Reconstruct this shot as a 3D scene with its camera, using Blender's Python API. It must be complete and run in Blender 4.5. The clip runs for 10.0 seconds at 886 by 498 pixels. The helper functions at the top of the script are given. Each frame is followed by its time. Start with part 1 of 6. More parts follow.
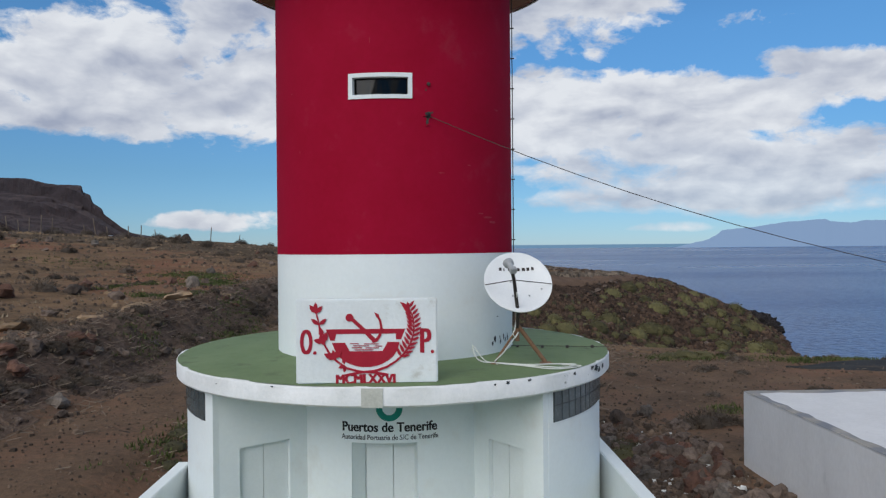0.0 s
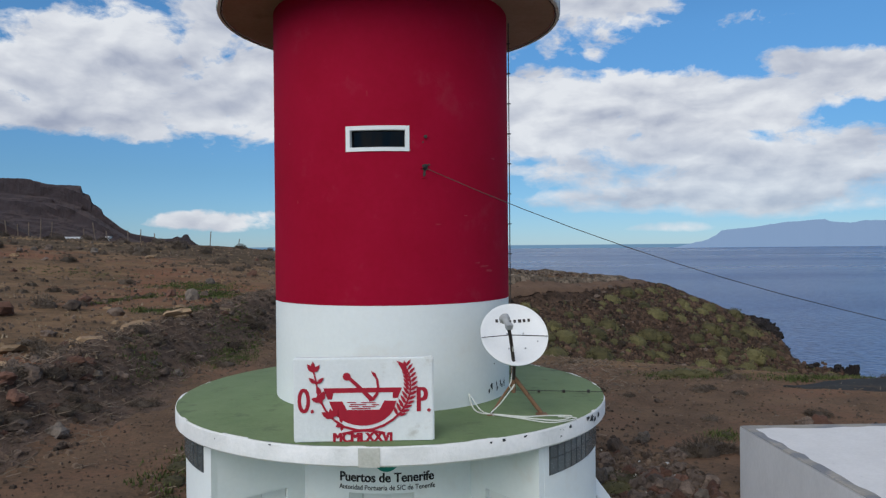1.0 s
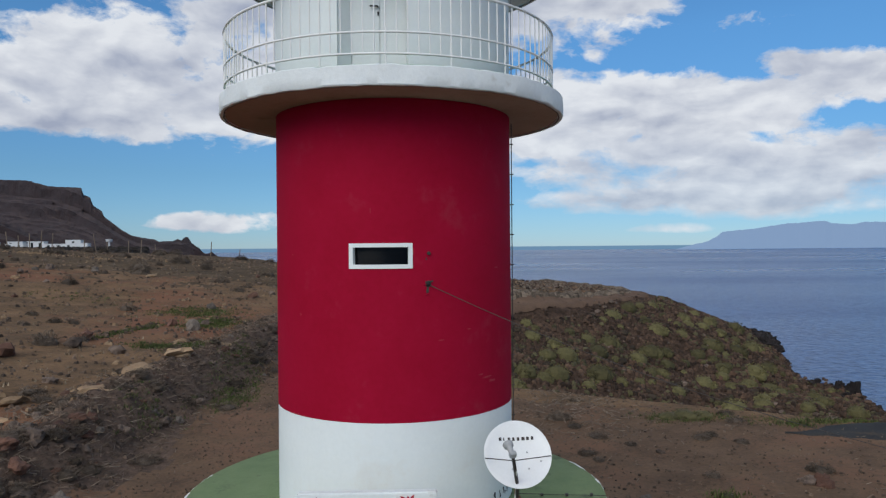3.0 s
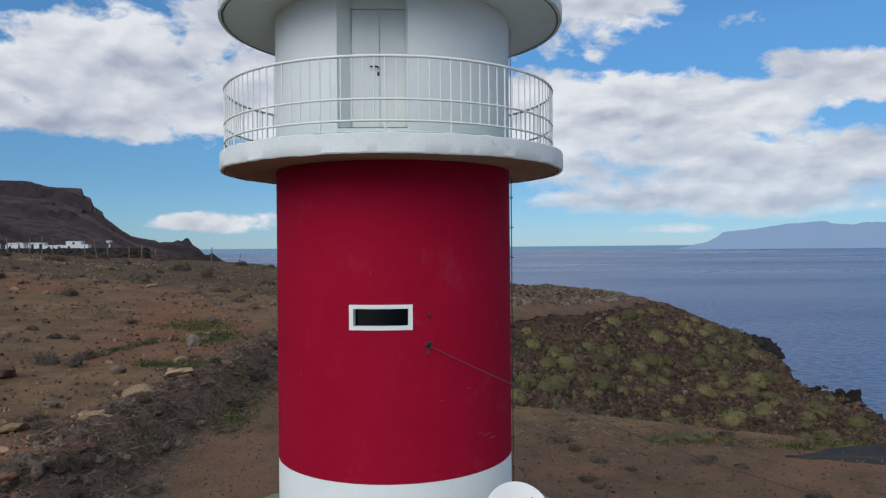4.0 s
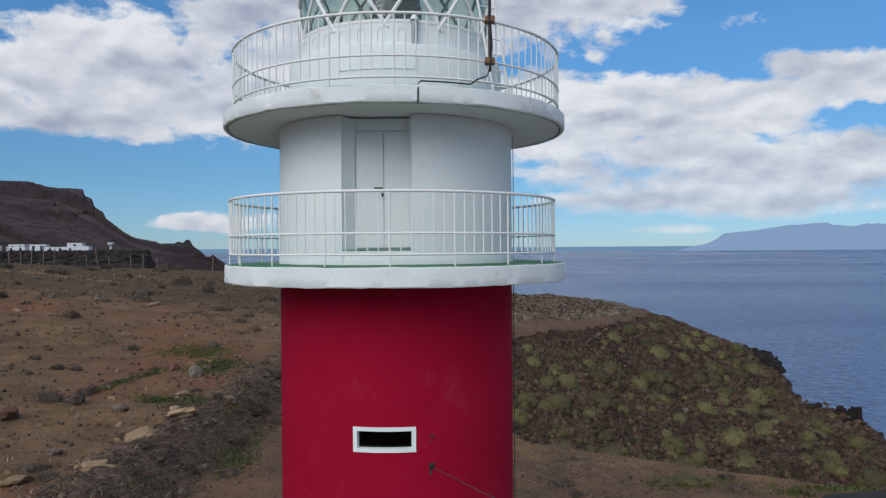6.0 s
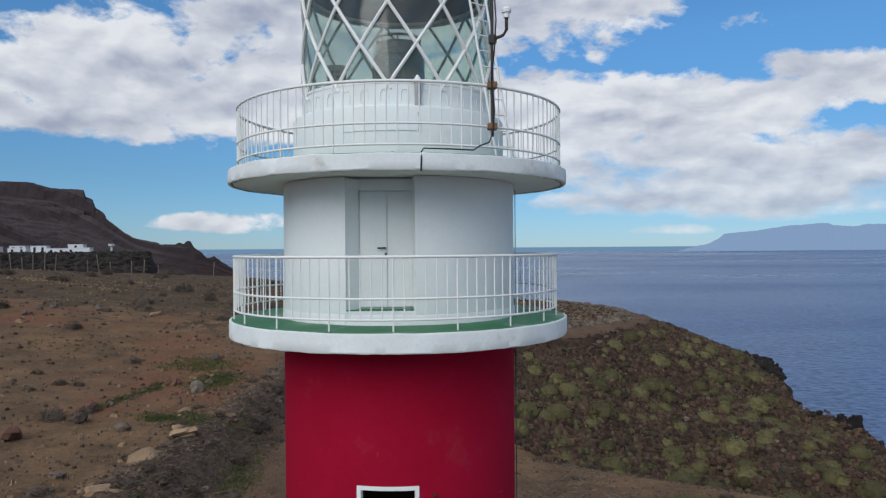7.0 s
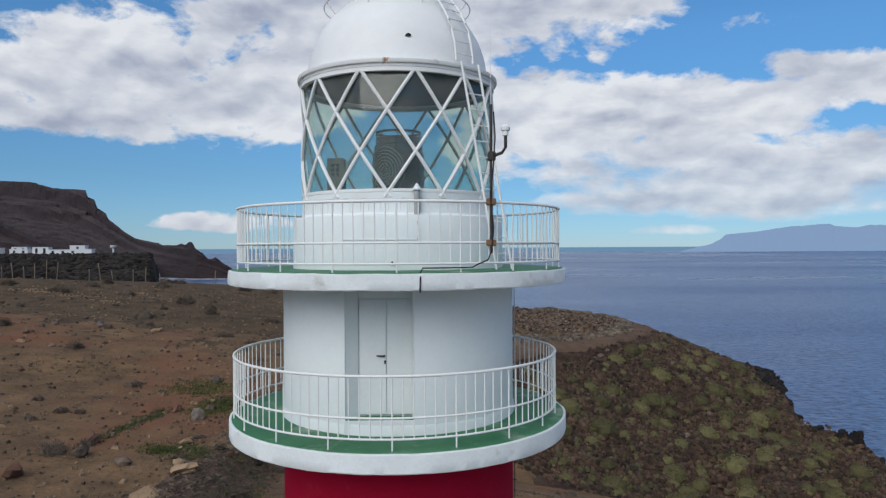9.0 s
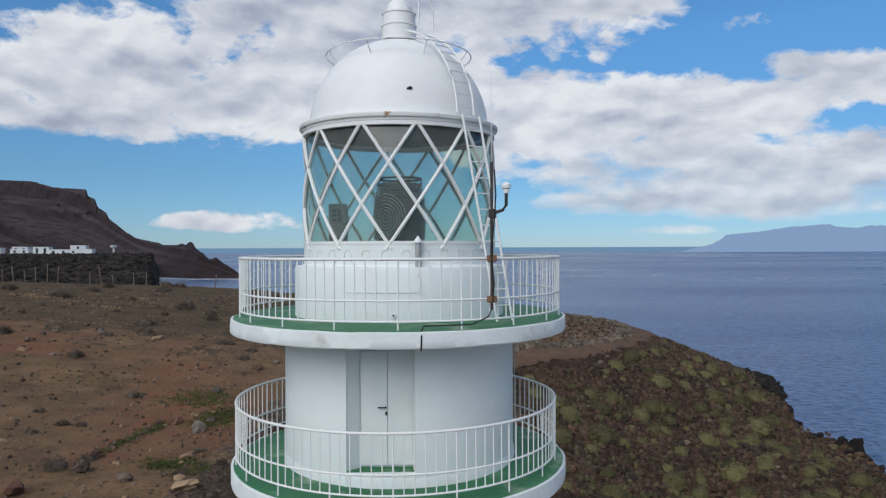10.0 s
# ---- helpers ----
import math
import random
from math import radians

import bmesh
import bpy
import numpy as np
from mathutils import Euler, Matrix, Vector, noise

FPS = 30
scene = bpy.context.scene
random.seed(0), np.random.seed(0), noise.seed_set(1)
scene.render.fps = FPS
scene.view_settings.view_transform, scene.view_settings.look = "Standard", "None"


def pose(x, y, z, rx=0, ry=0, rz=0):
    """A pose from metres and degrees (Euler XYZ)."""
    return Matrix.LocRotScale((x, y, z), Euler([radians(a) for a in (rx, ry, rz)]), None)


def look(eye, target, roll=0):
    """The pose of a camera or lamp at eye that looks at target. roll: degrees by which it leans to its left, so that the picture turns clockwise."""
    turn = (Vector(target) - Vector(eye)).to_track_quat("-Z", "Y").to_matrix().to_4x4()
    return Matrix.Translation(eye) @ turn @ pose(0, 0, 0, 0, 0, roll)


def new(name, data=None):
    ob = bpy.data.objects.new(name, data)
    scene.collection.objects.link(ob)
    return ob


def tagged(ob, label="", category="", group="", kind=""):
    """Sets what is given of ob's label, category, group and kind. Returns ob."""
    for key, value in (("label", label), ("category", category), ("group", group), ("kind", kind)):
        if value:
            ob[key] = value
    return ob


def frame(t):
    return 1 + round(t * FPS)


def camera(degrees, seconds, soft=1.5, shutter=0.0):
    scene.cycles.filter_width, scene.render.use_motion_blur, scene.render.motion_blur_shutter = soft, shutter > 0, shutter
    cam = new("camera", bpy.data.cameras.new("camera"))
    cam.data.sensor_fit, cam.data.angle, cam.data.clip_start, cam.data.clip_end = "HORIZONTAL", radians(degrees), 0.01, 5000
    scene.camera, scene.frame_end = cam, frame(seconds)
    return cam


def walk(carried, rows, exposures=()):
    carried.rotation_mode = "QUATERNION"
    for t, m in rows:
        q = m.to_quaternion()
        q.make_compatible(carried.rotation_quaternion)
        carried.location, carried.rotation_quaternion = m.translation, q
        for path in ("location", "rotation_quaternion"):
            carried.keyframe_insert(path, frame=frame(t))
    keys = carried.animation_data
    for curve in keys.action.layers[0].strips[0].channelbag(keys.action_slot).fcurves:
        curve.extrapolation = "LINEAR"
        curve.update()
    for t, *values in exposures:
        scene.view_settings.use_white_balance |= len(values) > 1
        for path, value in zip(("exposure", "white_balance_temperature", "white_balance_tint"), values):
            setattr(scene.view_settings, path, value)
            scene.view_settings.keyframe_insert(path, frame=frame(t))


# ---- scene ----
cam = camera(64.0, 10.0, soft=1.3)
PATH = [
    (0, (0.485, -13.44, 4.726), (0.541, -11.441, 4.717), -0.5),
    (0.5, (0.534, -13.476, 5.111), (0.591, -11.477, 5.102), -0.5),
    (1, (0.535, -13.517, 5.551), (0.592, -11.518, 5.542), -0.5),
    (1.5, (0.556, -13.49, 5.969), (0.613, -11.491, 5.961), -0.5),
    (2, (0.566, -13.477, 6.406), (0.623, -11.478, 6.399), -0.6),
    (2.5, (0.504, -13.485, 6.902), (0.561, -11.486, 6.896), -0.5),
    (4, (0.518, -13.516, 8.389), (0.573, -11.516, 8.384), -0.5),
    (4.5, (0.537, -13.526, 8.877), (0.592, -11.527, 8.872), -0.5),
    (5, (0.527, -13.611, 9.394), (0.582, -11.612, 9.39), -0.5),
    (5.5, (0.51, -13.595, 9.875), (0.564, -11.595, 9.871), -0.4),
    (7, (0.456, -13.718, 11.354), (0.507, -11.718, 11.351), -0.4),
    (7.5, (0.455, -13.755, 11.821), (0.505, -11.755, 11.817), -0.3),
    (8, (0.462, -13.767, 12.299), (0.511, -11.768, 12.295), -0.3),
    (8.5, (0.515, -13.716, 12.715), (0.563, -11.717, 12.711), -0.3),
    (9, (0.504, -13.755, 13.164), (0.551, -11.756, 13.161), -0.3),
    (9.5, (0.511, -13.827, 13.577), (0.558, -11.828, 13.574), -0.2),
    (10, (0.496, -13.837, 14.056), (0.542, -11.837, 14.052), -0.2),
]
walk(cam, [(t, look(eye, target, roll)) for t, eye, target, roll in PATH])

# ---- sky and sun ----
world = bpy.data.worlds.new("sky")
scene.world = world
world.use_nodes = True
WN, WL = world.node_tree.nodes, world.node_tree.links
WN.clear()
SUN_EL, SUN_AZ = 36.0, 208.0  # degrees above the horizon; compass bearing, y is north


def wnode(kind, *ins, op="", **props):
    """One node of the sky; ins are its inputs in order, numbers or sockets."""
    n = WN.new(kind)
    if op:
        n.operation = op
    for i, v in enumerate(ins):
        if v is None:
            continue
        if isinstance(v, bpy.types.NodeSocket):
            WL.new(v, n.inputs[i])
        else:
            n.inputs[i].default_value = v
    return n.outputs[0]


def wmath(op, a, b=0.0, c=0.0):
    return wnode("ShaderNodeMath", a, b, c, op=op)


def wvec(op, a, b):
    return wnode("ShaderNodeVectorMath", a, b, op=op)


def wnoise(vec, scale, detail, rough=0.55):
    n = WN.new("ShaderNodeTexNoise")
    WL.new(vec, n.inputs["Vector"])
    n.inputs["Scale"].default_value = scale
    n.inputs["Detail"].default_value = detail
    n.inputs["Roughness"].default_value = rough
    return n.outputs["Fac"]


sky = WN.new("ShaderNodeTexSky")
sky.sky_type, sky.sun_disc = "NISHITA", False
sky.sun_elevation, sky.sun_rotation = radians(SUN_EL), radians(SUN_AZ)
sky.altitude, sky.air_density, sky.dust_density, sky.ozone_density = 0, 1.0, 0.0, 4.0
way = WN.new("ShaderNodeTexCoord").outputs["Generated"]
sep = WN.new("ShaderNodeSeparateXYZ")
WL.new(way, sep.inputs[0])
height = sep.outputs["Z"]
flat = wvec("MULTIPLY", way, (1.0, 1.0, 1.9))
bend = WN.new("ShaderNodeTexNoise")
WL.new(flat, bend.inputs["Vector"])
bend.inputs["Scale"].default_value, bend.inputs["Detail"].default_value = 9.0, 5.0
flat = wvec("ADD", flat, wvec("MULTIPLY", wvec("SUBTRACT", bend.outputs["Color"], (0.5, 0.5, 0.5)), (0.05, 0.05, 0.05)))


def billow(vec):
    """Height of the cloud's surface: broad swells, then heads upon heads."""
    a = wmath("MULTIPLY", wnoise(vec, 5.0, 2.0, 0.5), 0.9)
    return wmath("ADD", a, wmath("MULTIPLY", wnoise(vec, 11.0, 6.0, 0.5), 0.75))


swell = wmath("MULTIPLY", wmath("SUBTRACT", wnoise(flat, 5.0, 3.0, 0.5), 0.5), 2.0)
relief_ = wmath("SUBTRACT", billow(flat), billow(wvec("ADD", flat, (-0.009, 0.0, 0.028))))
streak = wmath("SUBTRACT", wnoise(wvec("MULTIPLY", flat, (1.0, 1.0, 3.2)), 7.0, 6.0, 0.55), 0.5)  # layers seen edge on
fray = wmath("MULTIPLY", wmath("SUBTRACT", wnoise(flat, 18.0, 10.0, 0.60), 0.53), 1.7)

# banks of cloud in front, as tangents of bearing and height: place, half width, reach up and down, weight, greyness
ahead = wmath("MAXIMUM", sep.outputs["Y"], 0.05)
tan_u, tan_v = wmath("DIVIDE", sep.outputs["X"], ahead), wmath("DIVIDE", height, ahead)
bank, grey = None, None
for u, v, wide, up, down, weight, dull in (
        (-0.425, 0.190, 0.30, 0.17, 0.045, 1.0, 0.60), (-0.52, 0.180, 0.17, 0.05, 0.05, 0.3, 0.95), (-0.30, 0.175, 0.12, 0.03, 0.04, 0.3, 0.7), (-0.59, 0.215, 0.15, 0.06, 0.065, 0.8, 0.3), (-0.25, 0.200, 0.19, 0.17, 0.055, 1.05, 0.1), (-0.15, 0.31, 0.26, 0.14, 0.10, 0.9, 0.9), (0.045, 0.225, 0.075, 0.07, 0.05, 0.75, 0.2), (0.07, 0.36, 0.30, 0.14, 0.10, 0.95, 0.9), (0.50, 0.215, 0.13, 0.04, 0.04, 0.9, 0.2),
        (0.195, 0.165, 0.18, 0.085, 0.06, 1.1, 0.0), (0.40, 0.180, 0.19, 0.075, 0.055, 1.1, 0.0), (0.60, 0.245, 0.17, 0.042, 0.045, 0.9, 0.5), (0.37, 0.115, 0.27, 0.070, 0.070, 1.0, 0.75), (0.59, 0.110, 0.24, 0.070, 0.080, 1.1, 0.6), (0.50, 0.068, 0.25, 0.04, 0.034, 1.25, 0.75), (0.32, 0.066, 0.18, 0.03, 0.026, 1.0, 0.7), (0.10, 0.135, 0.10, 0.05, 0.03, 0.7, 0.5),
        (0.155, 0.243, 0.028, 0.017, 0.012, 0.52, 0.0), (0.240, 0.285, 0.020, 0.040, 0.030, 0.22, 0.2), (-0.275, 0.034, 0.11, 0.022, 0.016, 1.0, 0.0), (-0.235, 0.040, 0.045, 0.020, 0.016, 1.0, 0.0), (0.345, 0.023, 0.070, 0.011, 0.007, 0.8, 0.0), (0.215, 0.058, 0.030, 0.008, 0.007, 0.40, 0.5), (0.49, 0.315, 0.05, 0.025, 0.02, 0.12, 0.4)):
    du = wmath("DIVIDE", wmath("SUBTRACT", tan_u, u), wide)
    dv = wmath("SUBTRACT", tan_v, v)
    dv = wmath("ADD", wmath("DIVIDE", wmath("MAXIMUM", dv, 0.0), up), wmath("DIVIDE", wmath("MINIMUM", dv, 0.0), down))
    far_ = wmath("ADD", wmath("MULTIPLY", du, du), wmath("MULTIPLY", dv, dv))
    f = wmath("SUBTRACT", weight, wmath("MULTIPLY", far_, weight * 0.9))
    bank = f if bank is None else wmath("MAXIMUM", bank, f)
    if dull:
        g = wmath("MULTIPLY", wmath("EXPONENT", wmath("MULTIPLY", far_, -1.2)), dull)
        grey = g if grey is None else wmath("MAXIMUM", grey, g)
around = wmath("MULTIPLY", wnode("ShaderNodeMapRange", sep.outputs["Y"], 0.45, -0.1, 0.0, 1.0), 0.34)  # broken cloud goes on all round
overhead = wnode("ShaderNodeMapRange", height, 0.38, 0.56, 0.0, 0.38)
bank = wmath("MAXIMUM", wmath("MAXIMUM", bank, -0.6), wmath("SUBTRACT", wmath("MAXIMUM", around, overhead), wmath("MULTIPLY", wnode("ShaderNodeMapRange", wmath("MAXIMUM", around, overhead), 0.0, 0.1, 1.0, 0.0), 0.6)))
small = wnode("ShaderNodeMapRange", bank, 0.15, 0.8, 0.75, 1.0)
low = wmath("MULTIPLY", wnode("ShaderNodeMapRange", tan_v, 0.17, 0.06, 0.0, 1.0), wnode("ShaderNodeMapRange", tan_u, 0.05, 0.25, 0.0, 1.0))  # the bank over the strait thins out below
amount = wmath("ADD", wmath("ADD", wmath("MULTIPLY", swell, small), fray), wmath("ADD", bank, wmath("MULTIPLY", wmath("MULTIPLY", streak, low), 0.7)))
cover = wmath("MULTIPLY", wnode("ShaderNodeMapRange", wmath("DIVIDE", wmath("SUBTRACT", amount, 0.16), wmath("ADD", 0.30, wmath("MULTIPLY", low, 0.45))), 0.0, 1.0, 0.0, 1.0), wmath("SUBTRACT", 1.0, wmath("MULTIPLY", low, 0.12)))
light = wmath("ADD", wmath("MULTIPLY", relief_, 3.2), wmath("MULTIPLY", streak, wnode("ShaderNodeMapRange", tan_u, -0.1, 0.15, 0.45, 1.1)))
lit = wmath("ADD", wmath("SUBTRACT", light, wmath("MULTIPLY", grey, 0.62)), wmath("SUBTRACT", 0.80, wmath("MULTIPLY", wnode("ShaderNodeMapRange", amount, 0.5, 1.4, 0.0, 1.0), 0.12)))
lit = wnode("ShaderNodeMapRange", lit, -0.30, 0.95, 0.0, 1.0)
shade = WN.new("ShaderNodeMix")
shade.data_type = "RGBA"
WL.new(lit, shade.inputs["Factor"])
shade.inputs[6].default_value, shade.inputs[7].default_value = (3.5, 3.9, 5.0, 1), (7.75, 8.0, 8.4, 1)


def wmix(f, a, b):
    n = WN.new("ShaderNodeMix")
    n.data_type = "RGBA"
    WL.new(f, n.inputs["Factor"])
    for i, v in ((6, a), (7, b)):
        if isinstance(v, tuple):
            n.inputs[i].default_value = (*v, 1)
        else:
            WL.new(v, n.inputs[i])
    return n.outputs[2]


# the air: bluer and clearer towards the zenith than the model gives
air = wmix(wnode("ShaderNodeMapRange", height, 0.10, 0.28, 0.0, 1.0), wmix(wnode("ShaderNodeMapRange", height, 0.0, 0.10, 0.0, 1.0), (0.385, 0.585, 0.93), (0.43, 0.66, 0.855)), (0.58, 0.95, 1.15))
tint = wvec("MULTIPLY", sky.outputs[0], air)
over = WN.new("ShaderNodeMix")
over.data_type = "RGBA"
WL.new(wmath("MULTIPLY", cover, 0.96), over.inputs["Factor"])
WL.new(tint, over.inputs[6])
WL.new(shade.outputs[2], over.inputs[7])
below = WN.new("ShaderNodeMix")  # the sea's far haze, under the horizon
below.data_type = "RGBA"
WL.new(wnode("ShaderNodeMapRange", height, 0.0004, -0.0004, 0.0, 1.0), below.inputs["Factor"])
WL.new(over.outputs[2], below.inputs[6])
below.inputs[7].default_value = (1.45, 2.65, 4.1, 1)
glow = WN.new("ShaderNodeBackground")
WL.new(below.outputs[2], glow.inputs["Color"])
glow.inputs["Strength"].default_value = 0.1
WL.new(glow.outputs[0], WN.new("ShaderNodeOutputWorld").inputs["Surface"])

sun = new("sun", bpy.data.lights.new("sun", "SUN"))
sun.data.energy, sun.data.angle, sun.data.color = 1.98, radians(50), (1.0, 0.975, 0.93)
az, el = radians(SUN_AZ), radians(SUN_EL)
sun.matrix_world = look((60 * math.sin(az), 60 * math.cos(az), 60), (60 * math.sin(az) - math.sin(az) * math.cos(el), 60 * math.cos(az) - math.cos(az) * math.cos(el), 60 - math.sin(el)))
scene.view_settings.exposure = 0.0


# ---- materials ----
def mat(name, a, b, rough=0.8, scale=1.5, fine=30.0, bump=0.15, metal=0.0, gloss=0.3, spots=None, spot_at=(0.62, 0.72), spot_scale=3.0, by_object=0.0, by_island=0.0, stretch=(1, 1, 1), reach=0.02):
    """Two colours mixed by a broad and a fine noise, spots of a third, relief; by_object and by_island vary the lightness piece by piece."""
    m = bpy.data.materials.new(name)
    m.use_nodes = True
    N, L = m.node_tree.nodes, m.node_tree.links
    p = N["Principled BSDF"]
    at = N.new("ShaderNodeTexCoord").outputs["Object"]
    if stretch != (1, 1, 1):
        mp = N.new("ShaderNodeMapping")
        mp.inputs["Scale"].default_value = stretch
        L.new(at, mp.inputs[0])
        at = mp.outputs[0]

    def tex(s, d):
        n = N.new("ShaderNodeTexNoise")
        n.inputs["Scale"].default_value, n.inputs["Detail"].default_value, n.inputs["Roughness"].default_value = s, d, 0.6
        L.new(at, n.inputs["Vector"])
        return n.outputs["Fac"]

    def calc(op, x, y):
        n = N.new("ShaderNodeMath")
        n.operation = op
        for i, v in enumerate((x, y)):
            if isinstance(v, (int, float)):
                n.inputs[i].default_value = v
            else:
                L.new(v, n.inputs[i])
        return n.outputs[0]

    def ramp(v, lo, hi):
        n = N.new("ShaderNodeMapRange")
        L.new(v, n.inputs[0])
        n.inputs[1].default_value, n.inputs[2].default_value = lo, hi
        return n.outputs[0]

    def blend(f, x, y):
        n = N.new("ShaderNodeMix")
        n.data_type = "RGBA"
        L.new(f, n.inputs["Factor"])
        for i, v in ((6, x), (7, y)):
            if isinstance(v, tuple):
                n.inputs[i].default_value = (*v, 1)
            else:
                L.new(v, n.inputs[i])
        return n.outputs[2]

    wide, small = tex(scale, 6), tex(fine, 8)
    colour = blend(ramp(calc("ADD", calc("MULTIPLY", wide, 0.6), calc("MULTIPLY", small, 0.4)), 0.36, 0.64), a, b)
    if spots:
        colour = blend(ramp(calc("ADD", calc("MULTIPLY", tex(spot_scale, 7), 0.8), calc("MULTIPLY", small, 0.2)), *spot_at), colour, spots)
    for amount, node, out in ((by_object, "ShaderNodeObjectInfo", "Random"), (by_island, "ShaderNodeNewGeometry", "Random Per Island")):
        if amount:
            hsv = N.new("ShaderNodeHueSaturation")
            L.new(colour, hsv.inputs["Color"])
            L.new(calc("ADD", calc("MULTIPLY", N.new(node).outputs[out], 2 * amount), 1.0 - amount), hsv.inputs["Value"])
            colour = hsv.outputs[0]
    L.new(colour, p.inputs["Base Color"])
    L.new(calc("ADD", calc("MULTIPLY", small, 0.2), rough - 0.1), p.inputs["Roughness"])
    p.inputs["Metallic"].default_value, p.inputs["Specular IOR Level"].default_value = metal, gloss
    if bump:
        n = N.new("ShaderNodeBump")
        n.inputs["Strength"].default_value, n.inputs["Distance"].default_value = bump, reach
        L.new(calc("ADD", small, wide), n.inputs["Height"])
        L.new(n.outputs[0], p.inputs["Normal"])
    return m


WHITE = mat("white wall paint", (0.710, 0.748, 0.735), (0.760, 0.798, 0.785), 0.75, 0.9, 14, 0.12, spots=(0.66, 0.66, 0.62), spot_at=(0.56, 0.76), spot_scale=1.1)
TRIM = mat("white slab edge paint", (0.665, 0.70, 0.69), (0.765, 0.80, 0.79), 0.8, 1.6, 18, 0.3, spots=(0.46, 0.45, 0.40), spot_at=(0.58, 0.74), spot_scale=2.4)
WORN = mat("flaking white paint on concrete", (0.68, 0.69, 0.67), (0.80, 0.80, 0.78), 0.85, 1.2, 16, 0.35, spots=(0.13, 0.14, 0.13), spot_at=(0.645, 0.66), spot_scale=2.3)
RED = mat("red wall paint", (0.278, 0.003, 0.020), (0.325, 0.005, 0.029), 0.8, 0.7, 10, 0.18, gloss=0.08, spots=(0.30, 0.022, 0.042), spot_at=(0.58, 0.74), spot_scale=1.4)
GREEN = mat("green floor paint", (0.120, 0.178, 0.076), (0.165, 0.225, 0.105), 0.75, 1.6, 14, 0.25, spots=(0.085, 0.115, 0.055), spot_at=(0.56, 0.70), spot_scale=2.2)
DEEP_GREEN = mat("dark green floor paint", (0.022, 0.145, 0.058), (0.060, 0.205, 0.095), 0.6, 1.0, 9, 0.2, spots=(0.30, 0.37, 0.28), spot_at=(0.53, 0.70), spot_scale=1.5)
# the brown of light thrown up by the ground is put into this colour
SOFFIT = mat("ground-lit brown soffit", (0.30, 0.19, 0.135), (0.39, 0.265, 0.20), 0.9, 0.8, 12, 0.2, spots=(0.16, 0.10, 0.07), spot_at=(0.60, 0.75), spot_scale=1.1)
METAL_WHITE = mat("white painted steel", (0.745, 0.745, 0.72), (0.80, 0.80, 0.78), 0.5, 3, 40, 0.05, gloss=0.4, spots=(0.45, 0.24, 0.10), spot_at=(0.74, 0.80), spot_scale=5)
RUST = mat("rusted white steel", (0.70, 0.71, 0.69), (0.78, 0.78, 0.76), 0.6, 3, 40, 0.1, spots=(0.30, 0.14, 0.05), spot_at=(0.585, 0.66), spot_scale=3.6)
DOOR = mat("white door paint", (0.675, 0.705, 0.69), (0.735, 0.765, 0.75), 0.6, 2, 30, 0.06)
LETTER_RED = mat("red relief paint", (0.32, 0.008, 0.025), (0.38, 0.012, 0.03), 0.7, 5, 40, 0.1)
BLACK = mat("black paint", (0.012, 0.012, 0.013), (0.02, 0.02, 0.021), 0.6, 5, 40, 0.05)
DARK = mat("dark interior", (0.012, 0.016, 0.017), (0.022, 0.028, 0.030), 0.8, 2, 20, 0.05)
TEAL = mat("teal emblem paint", (0.01, 0.21, 0.16), (0.015, 0.25, 0.19), 0.6, 5, 40, 0.05)
BLOCK = mat("dark glass block", (0.065, 0.08, 0.085), (0.10, 0.12, 0.125), 0.25, 8, 50, 0.15, gloss=0.6, by_object=0.2)
MORTAR = mat("grey mortar", (0.04, 0.045, 0.047), (0.06, 0.065, 0.068), 0.9, 8, 50, 0.2)
IRON = mat("rusty iron", (0.16, 0.085, 0.045), (0.24, 0.14, 0.08), 0.8, 8, 50, 0.3, spots=(0.08, 0.05, 0.035), spot_at=(0.55, 0.65), spot_scale=8)
DARK_IRON = mat("dark weathered steel", (0.035, 0.028, 0.025), (0.06, 0.05, 0.045), 0.6, 8, 50, 0.2)
DISH = mat("white dish enamel", (0.72, 0.73, 0.72), (0.78, 0.79, 0.78), 0.45, 3, 30, 0.03, spots=(0.55, 0.55, 0.52), spot_at=(0.66, 0.78), spot_scale=5)
GREY = mat("grey plastic", (0.30, 0.31, 0.31), (0.38, 0.39, 0.39), 0.5, 6, 40, 0.05)
CABLE_WHITE = mat("white cable sheath", (0.55, 0.56, 0.50), (0.66, 0.67, 0.62), 0.6, 6, 40, 0.05)
ROOF = mat("weathered light concrete roof", (0.23, 0.22, 0.20), (0.36, 0.33, 0.29), 0.9, 0.8, 10, 0.3, spots=(0.19, 0.195, 0.21), spot_at=(0.48, 0.56), spot_scale=0.9, stretch=(1, 2.2, 1))
RENDERED = mat("grey white rendered wall", (0.56, 0.55, 0.54), (0.66, 0.65, 0.64), 0.9, 0.8, 14, 0.2, spots=(0.38, 0.38, 0.38), spot_at=(0.64, 0.78), spot_scale=1.0, stretch=(1, 1, 0.5))
CABINET = mat("grey green cabinet enamel", (0.10, 0.115, 0.105), (0.15, 0.165, 0.15), 0.5, 6, 40, 0.05)
LENS = mat("green grey lens glass", (0.016, 0.026, 0.022), (0.032, 0.045, 0.038), 0.25, 6, 40, 0.1, gloss=0.7)
PRISM = mat("lens prism glass edge", (0.075, 0.095, 0.080), (0.12, 0.14, 0.12), 0.3, 6, 40, 0.05, gloss=0.6)
BRASS = mat("dull lens frame metal", (0.03, 0.033, 0.03), (0.06, 0.06, 0.053), 0.5, 6, 40, 0.1, metal=0.5)
